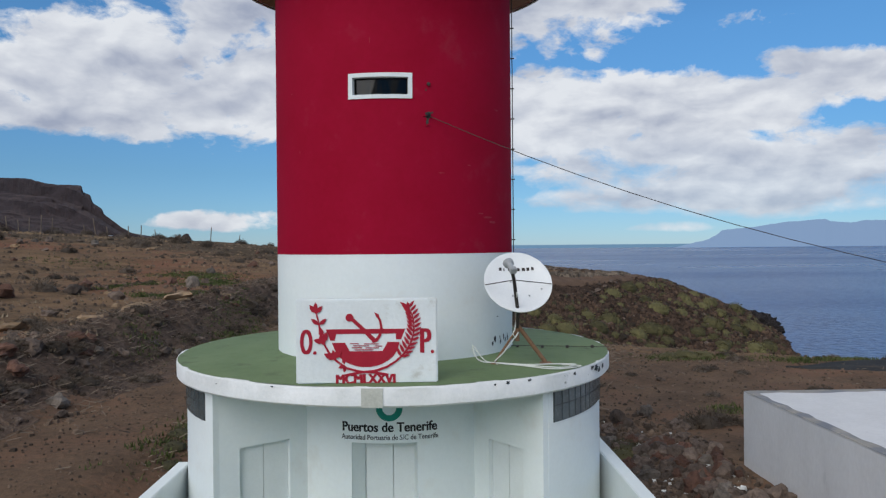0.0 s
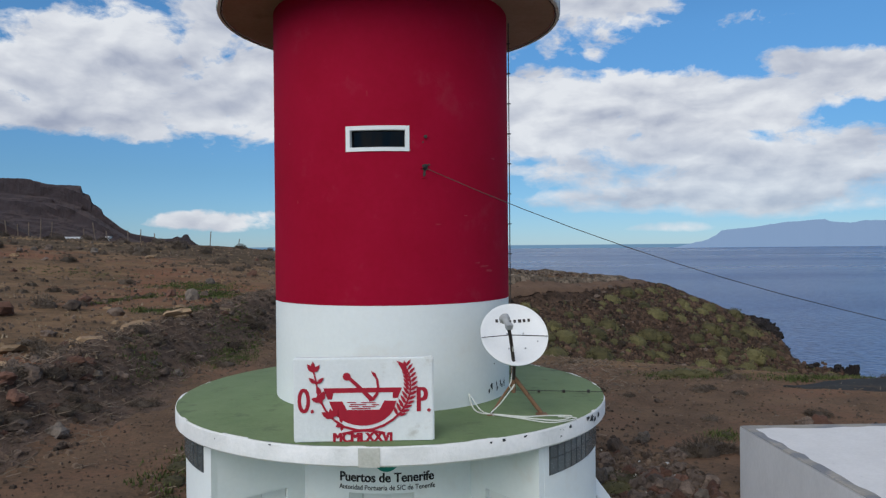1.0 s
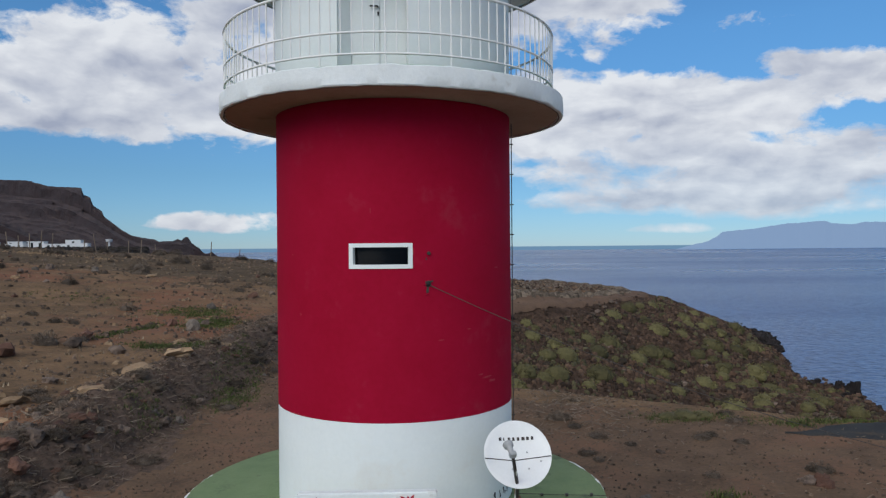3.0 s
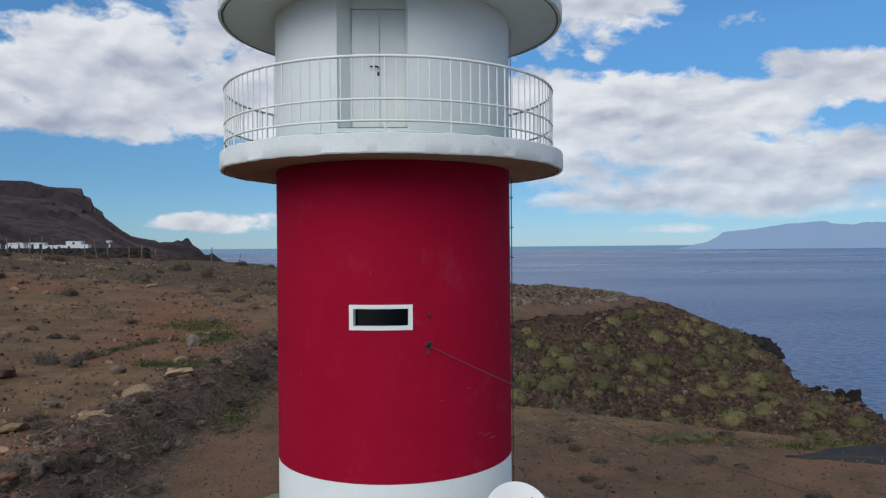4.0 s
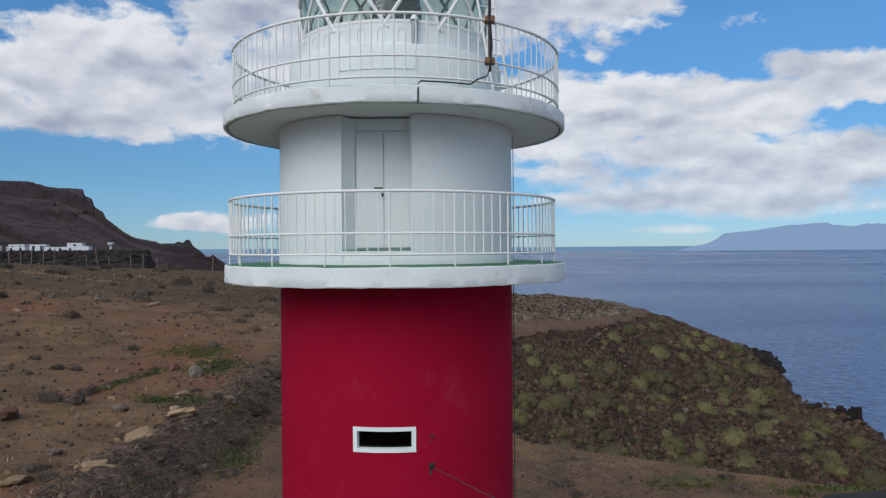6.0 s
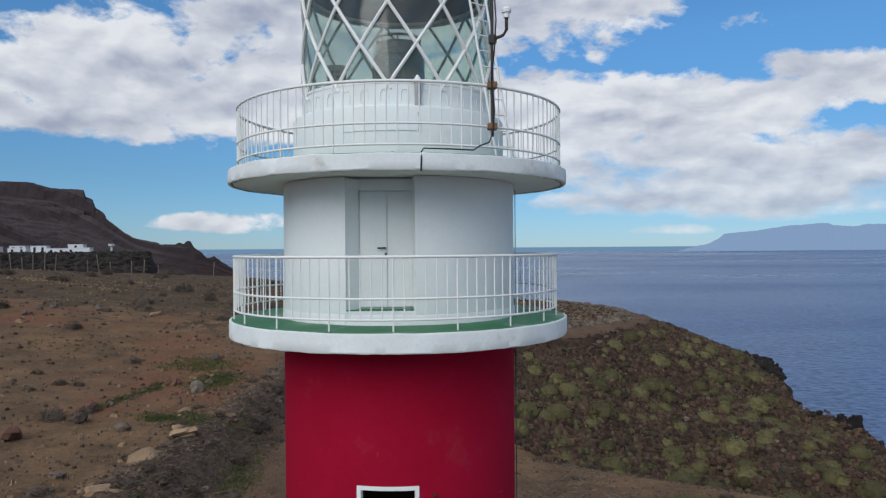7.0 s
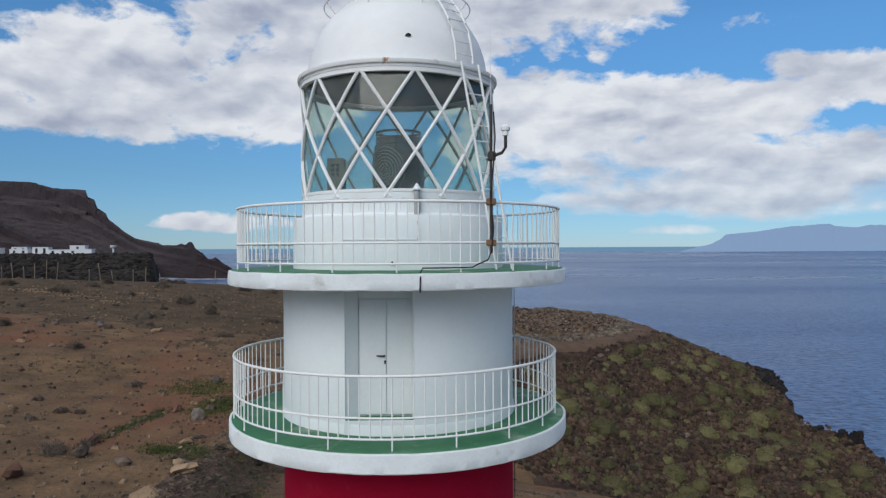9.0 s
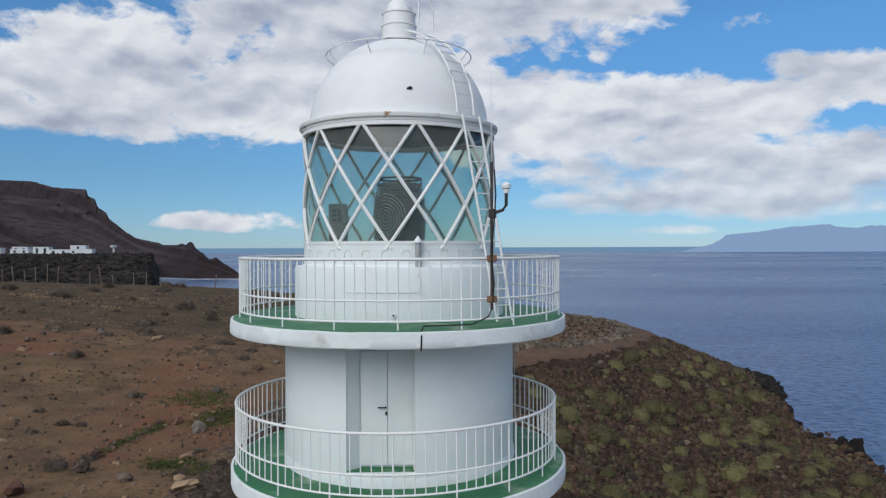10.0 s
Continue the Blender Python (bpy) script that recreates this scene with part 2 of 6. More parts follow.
ROCK = mat("dark volcanic rock", (0.062, 0.046, 0.038), (0.178, 0.130, 0.100), 0.95, 1.4, 9, 0.9, by_object=0.45, spots=(0.16, 0.10, 0.065), spot_at=(0.60, 0.74), spot_scale=1.5, reach=0.06)
PALE_ROCK = mat("pale ochre rock", (0.24, 0.15, 0.085), (0.36, 0.25, 0.15), 0.95, 1.8, 9, 0.8, by_object=0.25, reach=0.05)
RUBBLE = mat("mixed rubble", (0.050, 0.036, 0.027), (0.160, 0.110, 0.076), 0.95, 0.35, 6, 0.6, by_island=0.55, reach=0.04)
SLOPE_RUBBLE = mat("dark slope rubble", (0.019, 0.013, 0.010), (0.104, 0.064, 0.044), 0.95, 0.35, 6, 0.6, by_island=0.7, reach=0.04)
CHIPS = mat("broken white plaster", (0.5, 0.5, 0.48), (0.68, 0.67, 0.64), 0.9, 3, 20, 0.4, by_island=0.2)
SHRUB = mat("grey green cushion leaves", (0.072, 0.065, 0.027), (0.140, 0.124, 0.052), 0.9, 2.5, 14, 0.5, by_object=0.45, by_island=0.25)
BROWN_CUSHION = mat("brown dry cushion", (0.034, 0.026, 0.018), (0.074, 0.055, 0.037), 0.95, 2.5, 14, 0.5, by_object=0.35, by_island=0.2)
BROWN_TUFT = mat("brown dry tufts", (0.021, 0.014, 0.010), (0.096, 0.058, 0.038), 0.95, 0.25, 5, 0.5, by_island=0.6, spots=(0.080, 0.042, 0.028), spot_at=(0.56, 0.70), spot_scale=0.12)
OLIVE_TUFT = mat("grey green tufts", (0.046, 0.042, 0.022), (0.088, 0.078, 0.040), 0.95, 0.3, 5, 0.5, by_island=0.4)
BLACK_ROCK = mat("black sea lava", (0.010, 0.008, 0.008), (0.030, 0.024, 0.022), 0.95, 0.8, 5, 1.0, by_object=0.3, reach=0.15)
DRY = mat("dry brown scrub", (0.075, 0.056, 0.042), (0.14, 0.108, 0.08), 0.95, 1.0, 8, 0.3, by_object=0.3, by_island=0.4)
DEAD_SCRUB = mat("dead purple brown scrub", (0.060, 0.043, 0.034), (0.165, 0.120, 0.090), 0.95, 1.0, 8, 0.2, by_island=0.5)
GRASS = mat("fresh green weeds", (0.046, 0.060, 0.018), (0.090, 0.108, 0.030), 0.9, 0.6, 8, 0.2, by_island=0.4)
TWIG = mat("bleached twigs", (0.10, 0.075, 0.055), (0.21, 0.165, 0.125), 0.95, 2, 10, 0.1, by_island=0.4)
FAR_WHITE = mat("far white house paint", (0.62, 0.63, 0.64), (0.68, 0.69, 0.70), 0.8, 0.2, 2, 0.0)
CLIFF_DARK = mat("dark basalt cliff", (0.020, 0.013, 0.014), (0.042, 0.028, 0.029), 0.95, 0.02, 0.15, 0.6, stretch=(1, 1, 3.0), reach=5.0)
CLIFF = mat("brown layered cliff", (0.034, 0.023, 0.023), (0.058, 0.040, 0.037), 0.95, 0.010, 0.08, 0.5, spots=(0.066, 0.042, 0.034), spot_at=(0.54, 0.66), spot_scale=0.008, stretch=(0.6, 0.6, 4.0), reach=6.0)
SCRUB = mat("far dark scrub", (0.007, 0.006, 0.005), (0.030, 0.022, 0.016), 0.95, 0.05, 0.6, 0.3, by_island=0.8)


def ground_material():
    """Brown volcanic earth: broad red and grey patches, gravel, small dark stones, a trodden lighter track."""
    m = mat("brown volcanic earth", (0.084, 0.057, 0.035), (0.214, 0.130, 0.072), 0.97, 0.35, 4.0, 1.0, gloss=0.1, spots=(0.180, 0.082, 0.048), spot_at=(0.50, 0.62), spot_scale=0.075, reach=0.08)
    return m


EARTH = ground_material()
FAR_EARTH = mat("grey brown stony earth", (0.052, 0.037, 0.024), (0.128, 0.088, 0.052), 0.97, 0.30, 2.5, 1.0, gloss=0.1, spots=(0.105, 0.062, 0.042), spot_at=(0.54, 0.68), spot_scale=0.06, reach=0.12)
SCREE = mat("dark rubble ground", (0.026, 0.018, 0.013), (0.105, 0.066, 0.046), 0.97, 0.40, 2.2, 1.0, gloss=0.1, spots=(0.11, 0.078, 0.058), spot_at=(0.58, 0.66), spot_scale=0.8, reach=0.25)
BANK_EARTH = mat("stony purple brown earth", (0.056, 0.040, 0.032), (0.165, 0.112, 0.082), 0.97, 0.9, 4.0, 1.0, gloss=0.1, spots=(0.14, 0.105, 0.082), spot_at=(0.56, 0.66), spot_scale=1.6, reach=0.15)
TRACK = mat("trodden earth track", (0.080, 0.053, 0.036), (0.170, 0.108, 0.068), 0.97, 0.5, 7.0, 1.0, gloss=0.1, spots=(0.165, 0.094, 0.060), spot_at=(0.50, 0.62), spot_scale=0.22, reach=0.05)
PATH_EARTH = mat("reddish footpath earth", (0.100, 0.064, 0.045), (0.150, 0.098, 0.068), 0.97, 0.5, 5.0, 0.5, gloss=0.1, reach=0.05)
HEAP = mat("grey brown dry stones", (0.066, 0.052, 0.040), (0.180, 0.140, 0.104), 0.95, 0.5, 5.0, 0.6, by_island=0.5)
FOAM = mat("white surf", (0.62, 0.66, 0.68), (0.78, 0.80, 0.82), 0.8, 0.05, 0.6, 0.2)
STRAW = mat("dry straw tufts", (0.13, 0.10, 0.065), (0.24, 0.19, 0.13), 0.95, 2, 10, 0.1, by_island=0.5)
# the teal that the panes in front give is put into this colour
CEILING = mat("dark lantern ceiling with pane tint", (0.024, 0.044, 0.045), (0.038, 0.060, 0.060), 0.6, 2, 20, 0.05)
RED_ROCK = mat("reddish lava rock", (0.075, 0.040, 0.029), (0.15, 0.076, 0.052), 0.95, 1.6, 9, 0.9, by_object=0.35, reach=0.05)
GREY_ROCK = mat("grey weathered rock", (0.072, 0.060, 0.050), (0.17, 0.140, 0.115), 0.95, 1.6, 9, 0.9, by_object=0.35, reach=0.05)


def glass_material(name, tint, shine, sky_film=0.0):
    m = bpy.data.materials.new(name)
    m.use_nodes = True
    N, L = m.node_tree.nodes, m.node_tree.links
    N.remove(N["Principled BSDF"])
    clear, gloss, mix, edge = N.new("ShaderNodeBsdfTransparent"), N.new("ShaderNodeBsdfGlossy"), N.new("ShaderNodeMixShader"), N.new("ShaderNodeLayerWeight")
    steep, fres = N.new("ShaderNodeMath"), N.new("ShaderNodeMath")
    clear.inputs["Color"].default_value = (*tint, 1)
    gloss.inputs["Roughness"].default_value = 0.03
    edge.inputs["Blend"].default_value = 0.5
    steep.operation, fres.operation = "POWER", "MULTIPLY_ADD"
    L.new(edge.outputs["Facing"], steep.inputs[0])
    steep.inputs[1].default_value = 4.0
    L.new(steep.outputs[0], fres.inputs[0])
    fres.inputs[1].default_value, fres.inputs[2].default_value = 0.45, shine
    L.new(fres.outputs[0], mix.inputs[0])
    L.new(clear.outputs[0], mix.inputs[1])
    L.new(gloss.outputs[0], mix.inputs[2])
    if sky_film:  # a pale diffuse veil paints mirrored sky and dried salt onto the glass
        sky_salt, veil, blot = N.new("ShaderNodeBsdfDiffuse"), N.new("ShaderNodeMixShader"), N.new("ShaderNodeTexNoise")
        sky_salt.inputs["Color"].default_value = (0.62, 0.64, 0.62, 1)
        blot.inputs["Scale"].default_value, blot.inputs["Detail"].default_value = 3.0, 6.0
        amount_ = N.new("ShaderNodeMapRange")
        L.new(blot.outputs["Fac"], amount_.inputs[0])
        amount_.inputs[1].default_value, amount_.inputs[2].default_value = 0.3, 0.7
        amount_.inputs[3].default_value, amount_.inputs[4].default_value = sky_film * 0.6, sky_film * 1.4
        L.new(amount_.outputs[0], veil.inputs[0])
        L.new(mix.outputs[0], veil.inputs[1])
        L.new(sky_salt.outputs[0], veil.inputs[2])
        mix = veil
    L.new(mix.outputs[0], N["Material Output"].inputs["Surface"])
    return m


PANE = glass_material("lantern glass", (0.84, 0.90, 0.87), 0.028, 0.050)


def sea_material():
    m = bpy.data.materials.new("sea water")
    m.use_nodes = True
    N, L = m.node_tree.nodes, m.node_tree.links
    p = N["Principled BSDF"]
    at = N.new("ShaderNodeTexCoord").outputs["Object"]
    hs = []
    for scale, stretch, detail in ((0.55, (0.7, 1, 1), 7), (0.02, (0.5, 1, 1), 5), (0.004, (0.35, 1.4, 1), 4), (1.3, (0.7, 0.42, 1), 8)):
        mp, n = N.new("ShaderNodeMapping"), N.new("ShaderNodeTexNoise")
        mp.inputs["Scale"].default_value = stretch
        n.inputs["Scale"].default_value, n.inputs["Detail"].default_value = scale, detail
        L.new(at, mp.inputs[0])
        L.new(mp.outputs[0], n.inputs["Vector"])
        hs.append(n.outputs["Fac"])
    r = N.new("ShaderNodeMapRange")
    L.new(hs[2], r.inputs[0])
    r.inputs[1].default_value, r.inputs[2].default_value, r.inputs[3].default_value, r.inputs[4].default_value = 0.35, 0.65, 0.25, 0.36
    L.new(r.outputs[0], p.inputs["Roughness"])
    # light and dark sides of the ripples are put into the water's base colour
    mx = N.new("ShaderNodeMix")
    mx.data_type = "RGBA"
    wave = N.new("ShaderNodeMapRange")
    mixed = N.new("ShaderNodeMath")
    mixed.operation = "ADD"
    slow = N.new("ShaderNodeMath")
    slow.operation = "MULTIPLY"
    slow.inputs[1].default_value = 0.2
    L.new(hs[1], slow.inputs[0])
    L.new(slow.outputs[0], mixed.inputs[0])
    L.new(hs[3], mixed.inputs[1])
    L.new(mixed.outputs[0], wave.inputs[0])
    wave.inputs[1].default_value, wave.inputs[2].default_value = 0.43, 0.75
    L.new(wave.outputs[0], mx.inputs["Factor"])
    mx.inputs[6].default_value, mx.inputs[7].default_value = (0.007, 0.030, 0.098, 1), (0.090, 0.158, 0.310, 1)
    L.new(mx.outputs[2], p.inputs["Base Color"])
    p.inputs["IOR"].default_value = 1.36
    b = N.new("ShaderNodeBump")
    b.inputs["Strength"].default_value, b.inputs["Distance"].default_value = 1.0, 0.7
    L.new(hs[0], b.inputs["Height"])
    L.new(b.outputs[0], p.inputs["Normal"])
    return m


SEA = sea_material()


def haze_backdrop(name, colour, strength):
    """A far island, so far off that haze hides its rock; a blue glow paints that haze."""
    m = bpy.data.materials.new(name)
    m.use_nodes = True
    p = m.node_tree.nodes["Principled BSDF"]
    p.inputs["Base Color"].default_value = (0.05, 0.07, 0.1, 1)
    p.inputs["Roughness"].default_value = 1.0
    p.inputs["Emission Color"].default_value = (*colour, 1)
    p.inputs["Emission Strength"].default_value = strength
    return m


# ---- mesh helpers ----
def mesh(name, verts, faces, material, smooth=False):
    me = bpy.data.meshes.new(name)
    me.from_pydata([tuple(v) for v in verts], [], faces)
    me.materials.append(material)
    if smooth:
        me.shade_smooth()
    me.update()
    return me


def soften(me, degrees=40):
    """Round shading, with hard edges where faces meet at more than this angle."""
    me.shade_smooth()
    bm = bmesh.new()
    bm.from_mesh(me)
    bmesh.ops.recalc_face_normals(bm, faces=bm.faces)
    for e in bm.edges:
        e.smooth = len(e.link_faces) == 2 and e.calc_face_angle(0) < radians(degrees)
    bm.to_mesh(me)
    bm.free()
    return me


def part(name, me, parent, label="", m=None):
    ob = new(name, me)
    ob.parent = parent
    if m is not None:
        ob.matrix_basis = m
    return tagged(ob, label) if label else ob


def thing(name, label, category, group="", kind="", me=None, m=None):
    ob = new(name, me)
    if m is not None:
        ob.matrix_basis = m
    return tagged(ob, label, category, group, kind)


def box_data(x0, x1, y0, y1, z0, z1):
    v = [(x, y, z) for z in (z0, z1) for y in (y0, y1) for x in (x0, x1)]
    return v, [(0, 2, 3, 1), (4, 5, 7, 6), (0, 1, 5, 4), (2, 6, 7, 3), (0, 4, 6, 2), (1, 3, 7, 5)]


def box(name, x0, x1, y0, y1, z0, z1, material, bevel=0.01):
    v, f = box_data(x0, x1, y0, y1, z0, z1)
    me = mesh(name, v, f, material)
    if bevel:
        bm = bmesh.new()
        bm.from_mesh(me)
        bmesh.ops.bevel(bm, geom=list(bm.edges), offset=bevel, segments=2, affect="EDGES")
        bm.to_mesh(me)
        bm.free()
    return me


def lathe(name, profile, material, n=96, closed=False, wobble=0.0, cx=0.0, cy=0.0):
    """A profile of (radius, height) turned round the upright axis; closed joins its ends. wobble roughens the edge as a trowel leaves it."""
    v, f, k = [], [], len(profile)
    for i in range(n):
        a = 2 * math.pi * i / n
        for r, z in profile:
            w = wobble * (noise.noise((math.sin(a) * r * 1.7, math.cos(a) * r * 1.7, z * 3)) + 0.9 * noise.noise((math.sin(a) * r * 6, math.cos(a) * r * 6, z * 9))) if wobble else 0
            v.append((cx + (r + w) * math.sin(a), cy - (r + w) * math.cos(a), z + w * 0.8))
    for i in range(n):
        for j in range(k if closed else k - 1):
            a, b = i * k + j, i * k + (j + 1) % k
            c, d = ((i + 1) % n) * k + (j + 1) % k, ((i + 1) % n) * k + j
            q = [a, d, c, b]
            f.append(q)
    me = mesh(name, v, f, material)
    bm = bmesh.new()
    bm.from_mesh(me)
    bmesh.ops.remove_doubles(bm, verts=bm.verts, dist=1e-5)
    bm.to_mesh(me)
    bm.free()
    return soften(me, 35)


def drum(name, r, thick, z0, z1, material, holes=(), a0=-180.0, a1=180.0, step=3.75, rows=1):
    """A round wall of that outer radius between two heights, angles in degrees from the front (-y), positive to +x; holes go right through."""
    angs = sorted({round(a0 + (a1 - a0) * i / max(1, round((a1 - a0) / step)), 4) for i in range(round((a1 - a0) / step) + 1)} | {h[i] for h in holes for i in (0, 1)})
    zs = sorted({z0 + (z1 - z0) * i / rows for i in range(rows + 1)} | {h[i] for h in holes for i in (2, 3)})
    ring, v, f = abs(a1 - a0 - 360) < 1e-6, [], []
    if ring:
        angs = angs[:-1]
    na, nz = len(angs), len(zs)
    for rr in (r, r - thick):
        for a in angs:
            for z in zs:
                v.append((rr * math.sin(radians(a)), -rr * math.cos(radians(a)), z))

    def at(s, i, j):
        return s * na * nz + (i % na) * nz + j

    cells = na if ring else na - 1

    def solid(i, j):
        if ring:
            i %= na
        if not (0 <= i < cells and 0 <= j < nz - 1):
            return False
        mid = (angs[i] + (angs[i + 1] if i + 1 < na else a1)) / 2
        zm = (zs[j] + zs[j + 1]) / 2
        return not any(h[0] < mid < h[1] and h[2] < zm < h[3] for h in holes)

    for i in range(cells):
        for j in range(nz - 1):
            if not solid(i, j):
                continue
            f.append((at(0, i, j), at(0, i + 1, j), at(0, i + 1, j + 1), at(0, i, j + 1)))
            f.append((at(1, i, j), at(1, i, j + 1), at(1, i + 1, j + 1), at(1, i + 1, j)))
            if not solid(i - 1, j):
                f.append((at(0, i, j), at(0, i, j + 1), at(1, i, j + 1), at(1, i, j)))
            if not solid(i + 1, j):
                f.append((at(0, i + 1, j), at(1, i + 1, j), at(1, i + 1, j + 1), at(0, i + 1, j + 1)))
            if not solid(i, j - 1):
                f.append((at(0, i, j), at(1, i, j), at(1, i + 1, j), at(0, i + 1, j)))
            if not solid(i, j + 1):
                f.append((at(0, i, j + 1), at(0, i + 1, j + 1), at(1, i + 1, j + 1), at(1, i, j + 1)))
    return soften(mesh(name, v, f, material), 35)


def tube(name, pts, r, material, n=8, closed=False):
    """A round bar along a line of points."""
    pts = [Vector(p) for p in pts]
    v, f, k = [], [], len(pts)
    for i, p in enumerate(pts):
        if closed:
            d = pts[(i + 1) % k] - pts[i - 1]
        else:
            d = pts[min(i + 1, k - 1)] - pts[max(i - 1, 0)]
        d.normalize()
        up = Vector((0, 0, 1)) if abs(d.z) < 0.9 else Vector((0, 1, 0))
        s = d.cross(up).normalized()
        u = s.cross(d)
        for j in range(n):
            a = 2 * math.pi * j / n
            v.append(p + r * (math.cos(a) * s + math.sin(a) * u))
    for i in range(k if closed else k - 1):
        for j in range(n):
            f.append((i * n + j, i * n + (j + 1) % n, ((i + 1) % k) * n + (j + 1) % n, ((i + 1) % k) * n + j))
    if not closed:
        f += [tuple(range(n))[::-1], tuple(range((k - 1) * n, k * n))]
    return soften(mesh(name, v, f, material), 50)


def on_ring(r, deg, z):
    return Vector((r * math.sin(radians(deg)), -r * math.cos(radians(deg)), z))


def ring_points(r, z, n, cx=0.0):
    return [(cx + r * math.sin(2 * math.pi * i / n), -r * math.cos(2 * math.pi * i / n), z) for i in range(n)]


def plate(name, outline, depth, material, y=0.0):
    """A flat shape cut from a sheet: outline in x and z, standing upright, its front at y, that thick."""
    n = len(outline)
    v = [(x, y, z) for x, z in outline] + [(x, y + depth, z) for x, z in outline]
    bm = bmesh.new()
    vs = [bm.verts.new(p) for p in v]
    bm.faces.new(vs[:n])
    bm.faces.new(vs[n:][::-1])
    for i in range(n):
        bm.faces.new((vs[i], vs[n + i], vs[n + (i + 1) % n], vs[(i + 1) % n]))
    bmesh.ops.recalc_face_normals(bm, faces=bm.faces)
    bmesh.ops.triangulate(bm, faces=[f for f in bm.faces if len(f.verts) > 4])
    me = bpy.data.meshes.new(name)
    bm.to_mesh(me)
    bm.free()
    me.materials.append(material)
    return me


def words(text, width, tall, material, depth=0.006, bold=0.0, around=0.0, thick=0.0):
    """Lettering of that width and capital height, centred, facing -y; bent round a drum of radius around, if given."""
    cu = bpy.data.curves.new("lettering", "FONT")
    cu.body, cu.size, cu.extrude, cu.offset, cu.align_x = text, 1.0, 0.5, bold, "CENTER"
    cu.resolution_u = 4
    ob = bpy.data.objects.new("lettering", cu)
    scene.collection.objects.link(ob)
    bpy.context.view_layer.update()
    me = bpy.data.meshes.new_from_object(ob)
    bpy.data.objects.remove(ob)
    xs = [v.co.x for v in me.vertices]
    ys = [v.co.y for v in me.vertices if v.co.y > 0]
    sx, mid, sz = width / (max(xs) - min(xs)), (max(xs) + min(xs)) / 2, tall / max(ys)
    for v in me.vertices:
        x, z, y = (v.co.x - mid) * sx, v.co.y * sz, -v.co.z * depth
        if around:
            a = x / around
            v.co = ((around - y) * math.sin(a), -(around - y) * math.cos(a), z)
        else:
            v.co = (x, y, z)
    me.materials.clear()
    me.materials.append(material)
    if thick:  # heavier strokes: the same letters again, a little to each side and a hair lower
        bm = bmesh.new()
        for k, (dx, dy) in enumerate(((0, 0), (-thick, 0.0007), (thick, 0.0013), (-thick / 2, 0.002), (thick / 2, 0.0026))):
            start = len(bm.verts)
            bm.from_mesh(me)
            bm.verts.ensure_lookup_table()
            for w in bm.verts[start:]:
                if around:
                    a, q = math.atan2(w.co.x, -w.co.y) + dx / around, math.hypot(w.co.x, w.co.y) - dy
                    w.co.x, w.co.y = q * math.sin(a), -q * math.cos(a)
                else:
                    w.co.x, w.co.y = w.co.x + dx, w.co.y + dy
        bm.to_mesh(me)
        bm.free()
    return me


# ---- land and sea ----
SEA_Z = -18.0


def smooth(a, b, t):
    t = min(1.0, max(0.0, (t - a) / (b - a)))
    return t * t * (3 - 2 * t)


def softmax(a, b, k):
    h = max(k - abs(a - b), 0.0) / k
    return max(a, b) + h * h * k * 0.25


def softmin(a, b, k):
    return -softmax(-a, -b, k)


def berm_line(y):
    """Where the bank of stones runs, west of the tower."""
    return -12.9 + 0.09 * y + 0.9 * smooth(16, 5, y)


def sea_edge(y):
    """Where the slope breaks off to the sea, east of the tower."""
    return 51.3 + 2 * smooth(84, 92, y) + 2.2 * smooth(92, 101, y) + 4.8 * smooth(101, 111, y) - 3 * smooth(116, 126, y) + 1.9 * math.exp(-((y - 71.5) / 3.2) ** 2)


HEADLAND_PATH = ((8, 72.5), (11.6, 75.1), (16.1, 78.4), (21.3, 82.6), (26.1, 87.0), (30.1, 91.4), (34.2, 98.2), (37.9, 107.6), (41.0, 118), (43.0, 128), (43.6, 138))
OLD_WALL = ((12, 78), (15.8, 80.8), (20.9, 85.2), (26.6, 90.2), (30.6, 96.4), (34.8, 108), (37.5, 119), (38, 129), (34, 136), (24, 139))


def off_line(x, y, line):
    """Distance in plan from a bent line."""
    best = 1e9
    for (ax, ay), (bx, by) in zip(line, line[1:]):
        t = min(1.0, max(0.0, ((x - ax) * (bx - ax) + (y - ay) * (by - ay)) / ((bx - ax) ** 2 + (by - ay) ** 2)))
        best = min(best, math.hypot(x - ax - t * (bx - ax), y - ay - t * (by - ay)))
    return best


def headland_path(x):
    """Roughly where the footpath crosses the top of the slope, y for an x."""
    return 64 + 1.0 * x


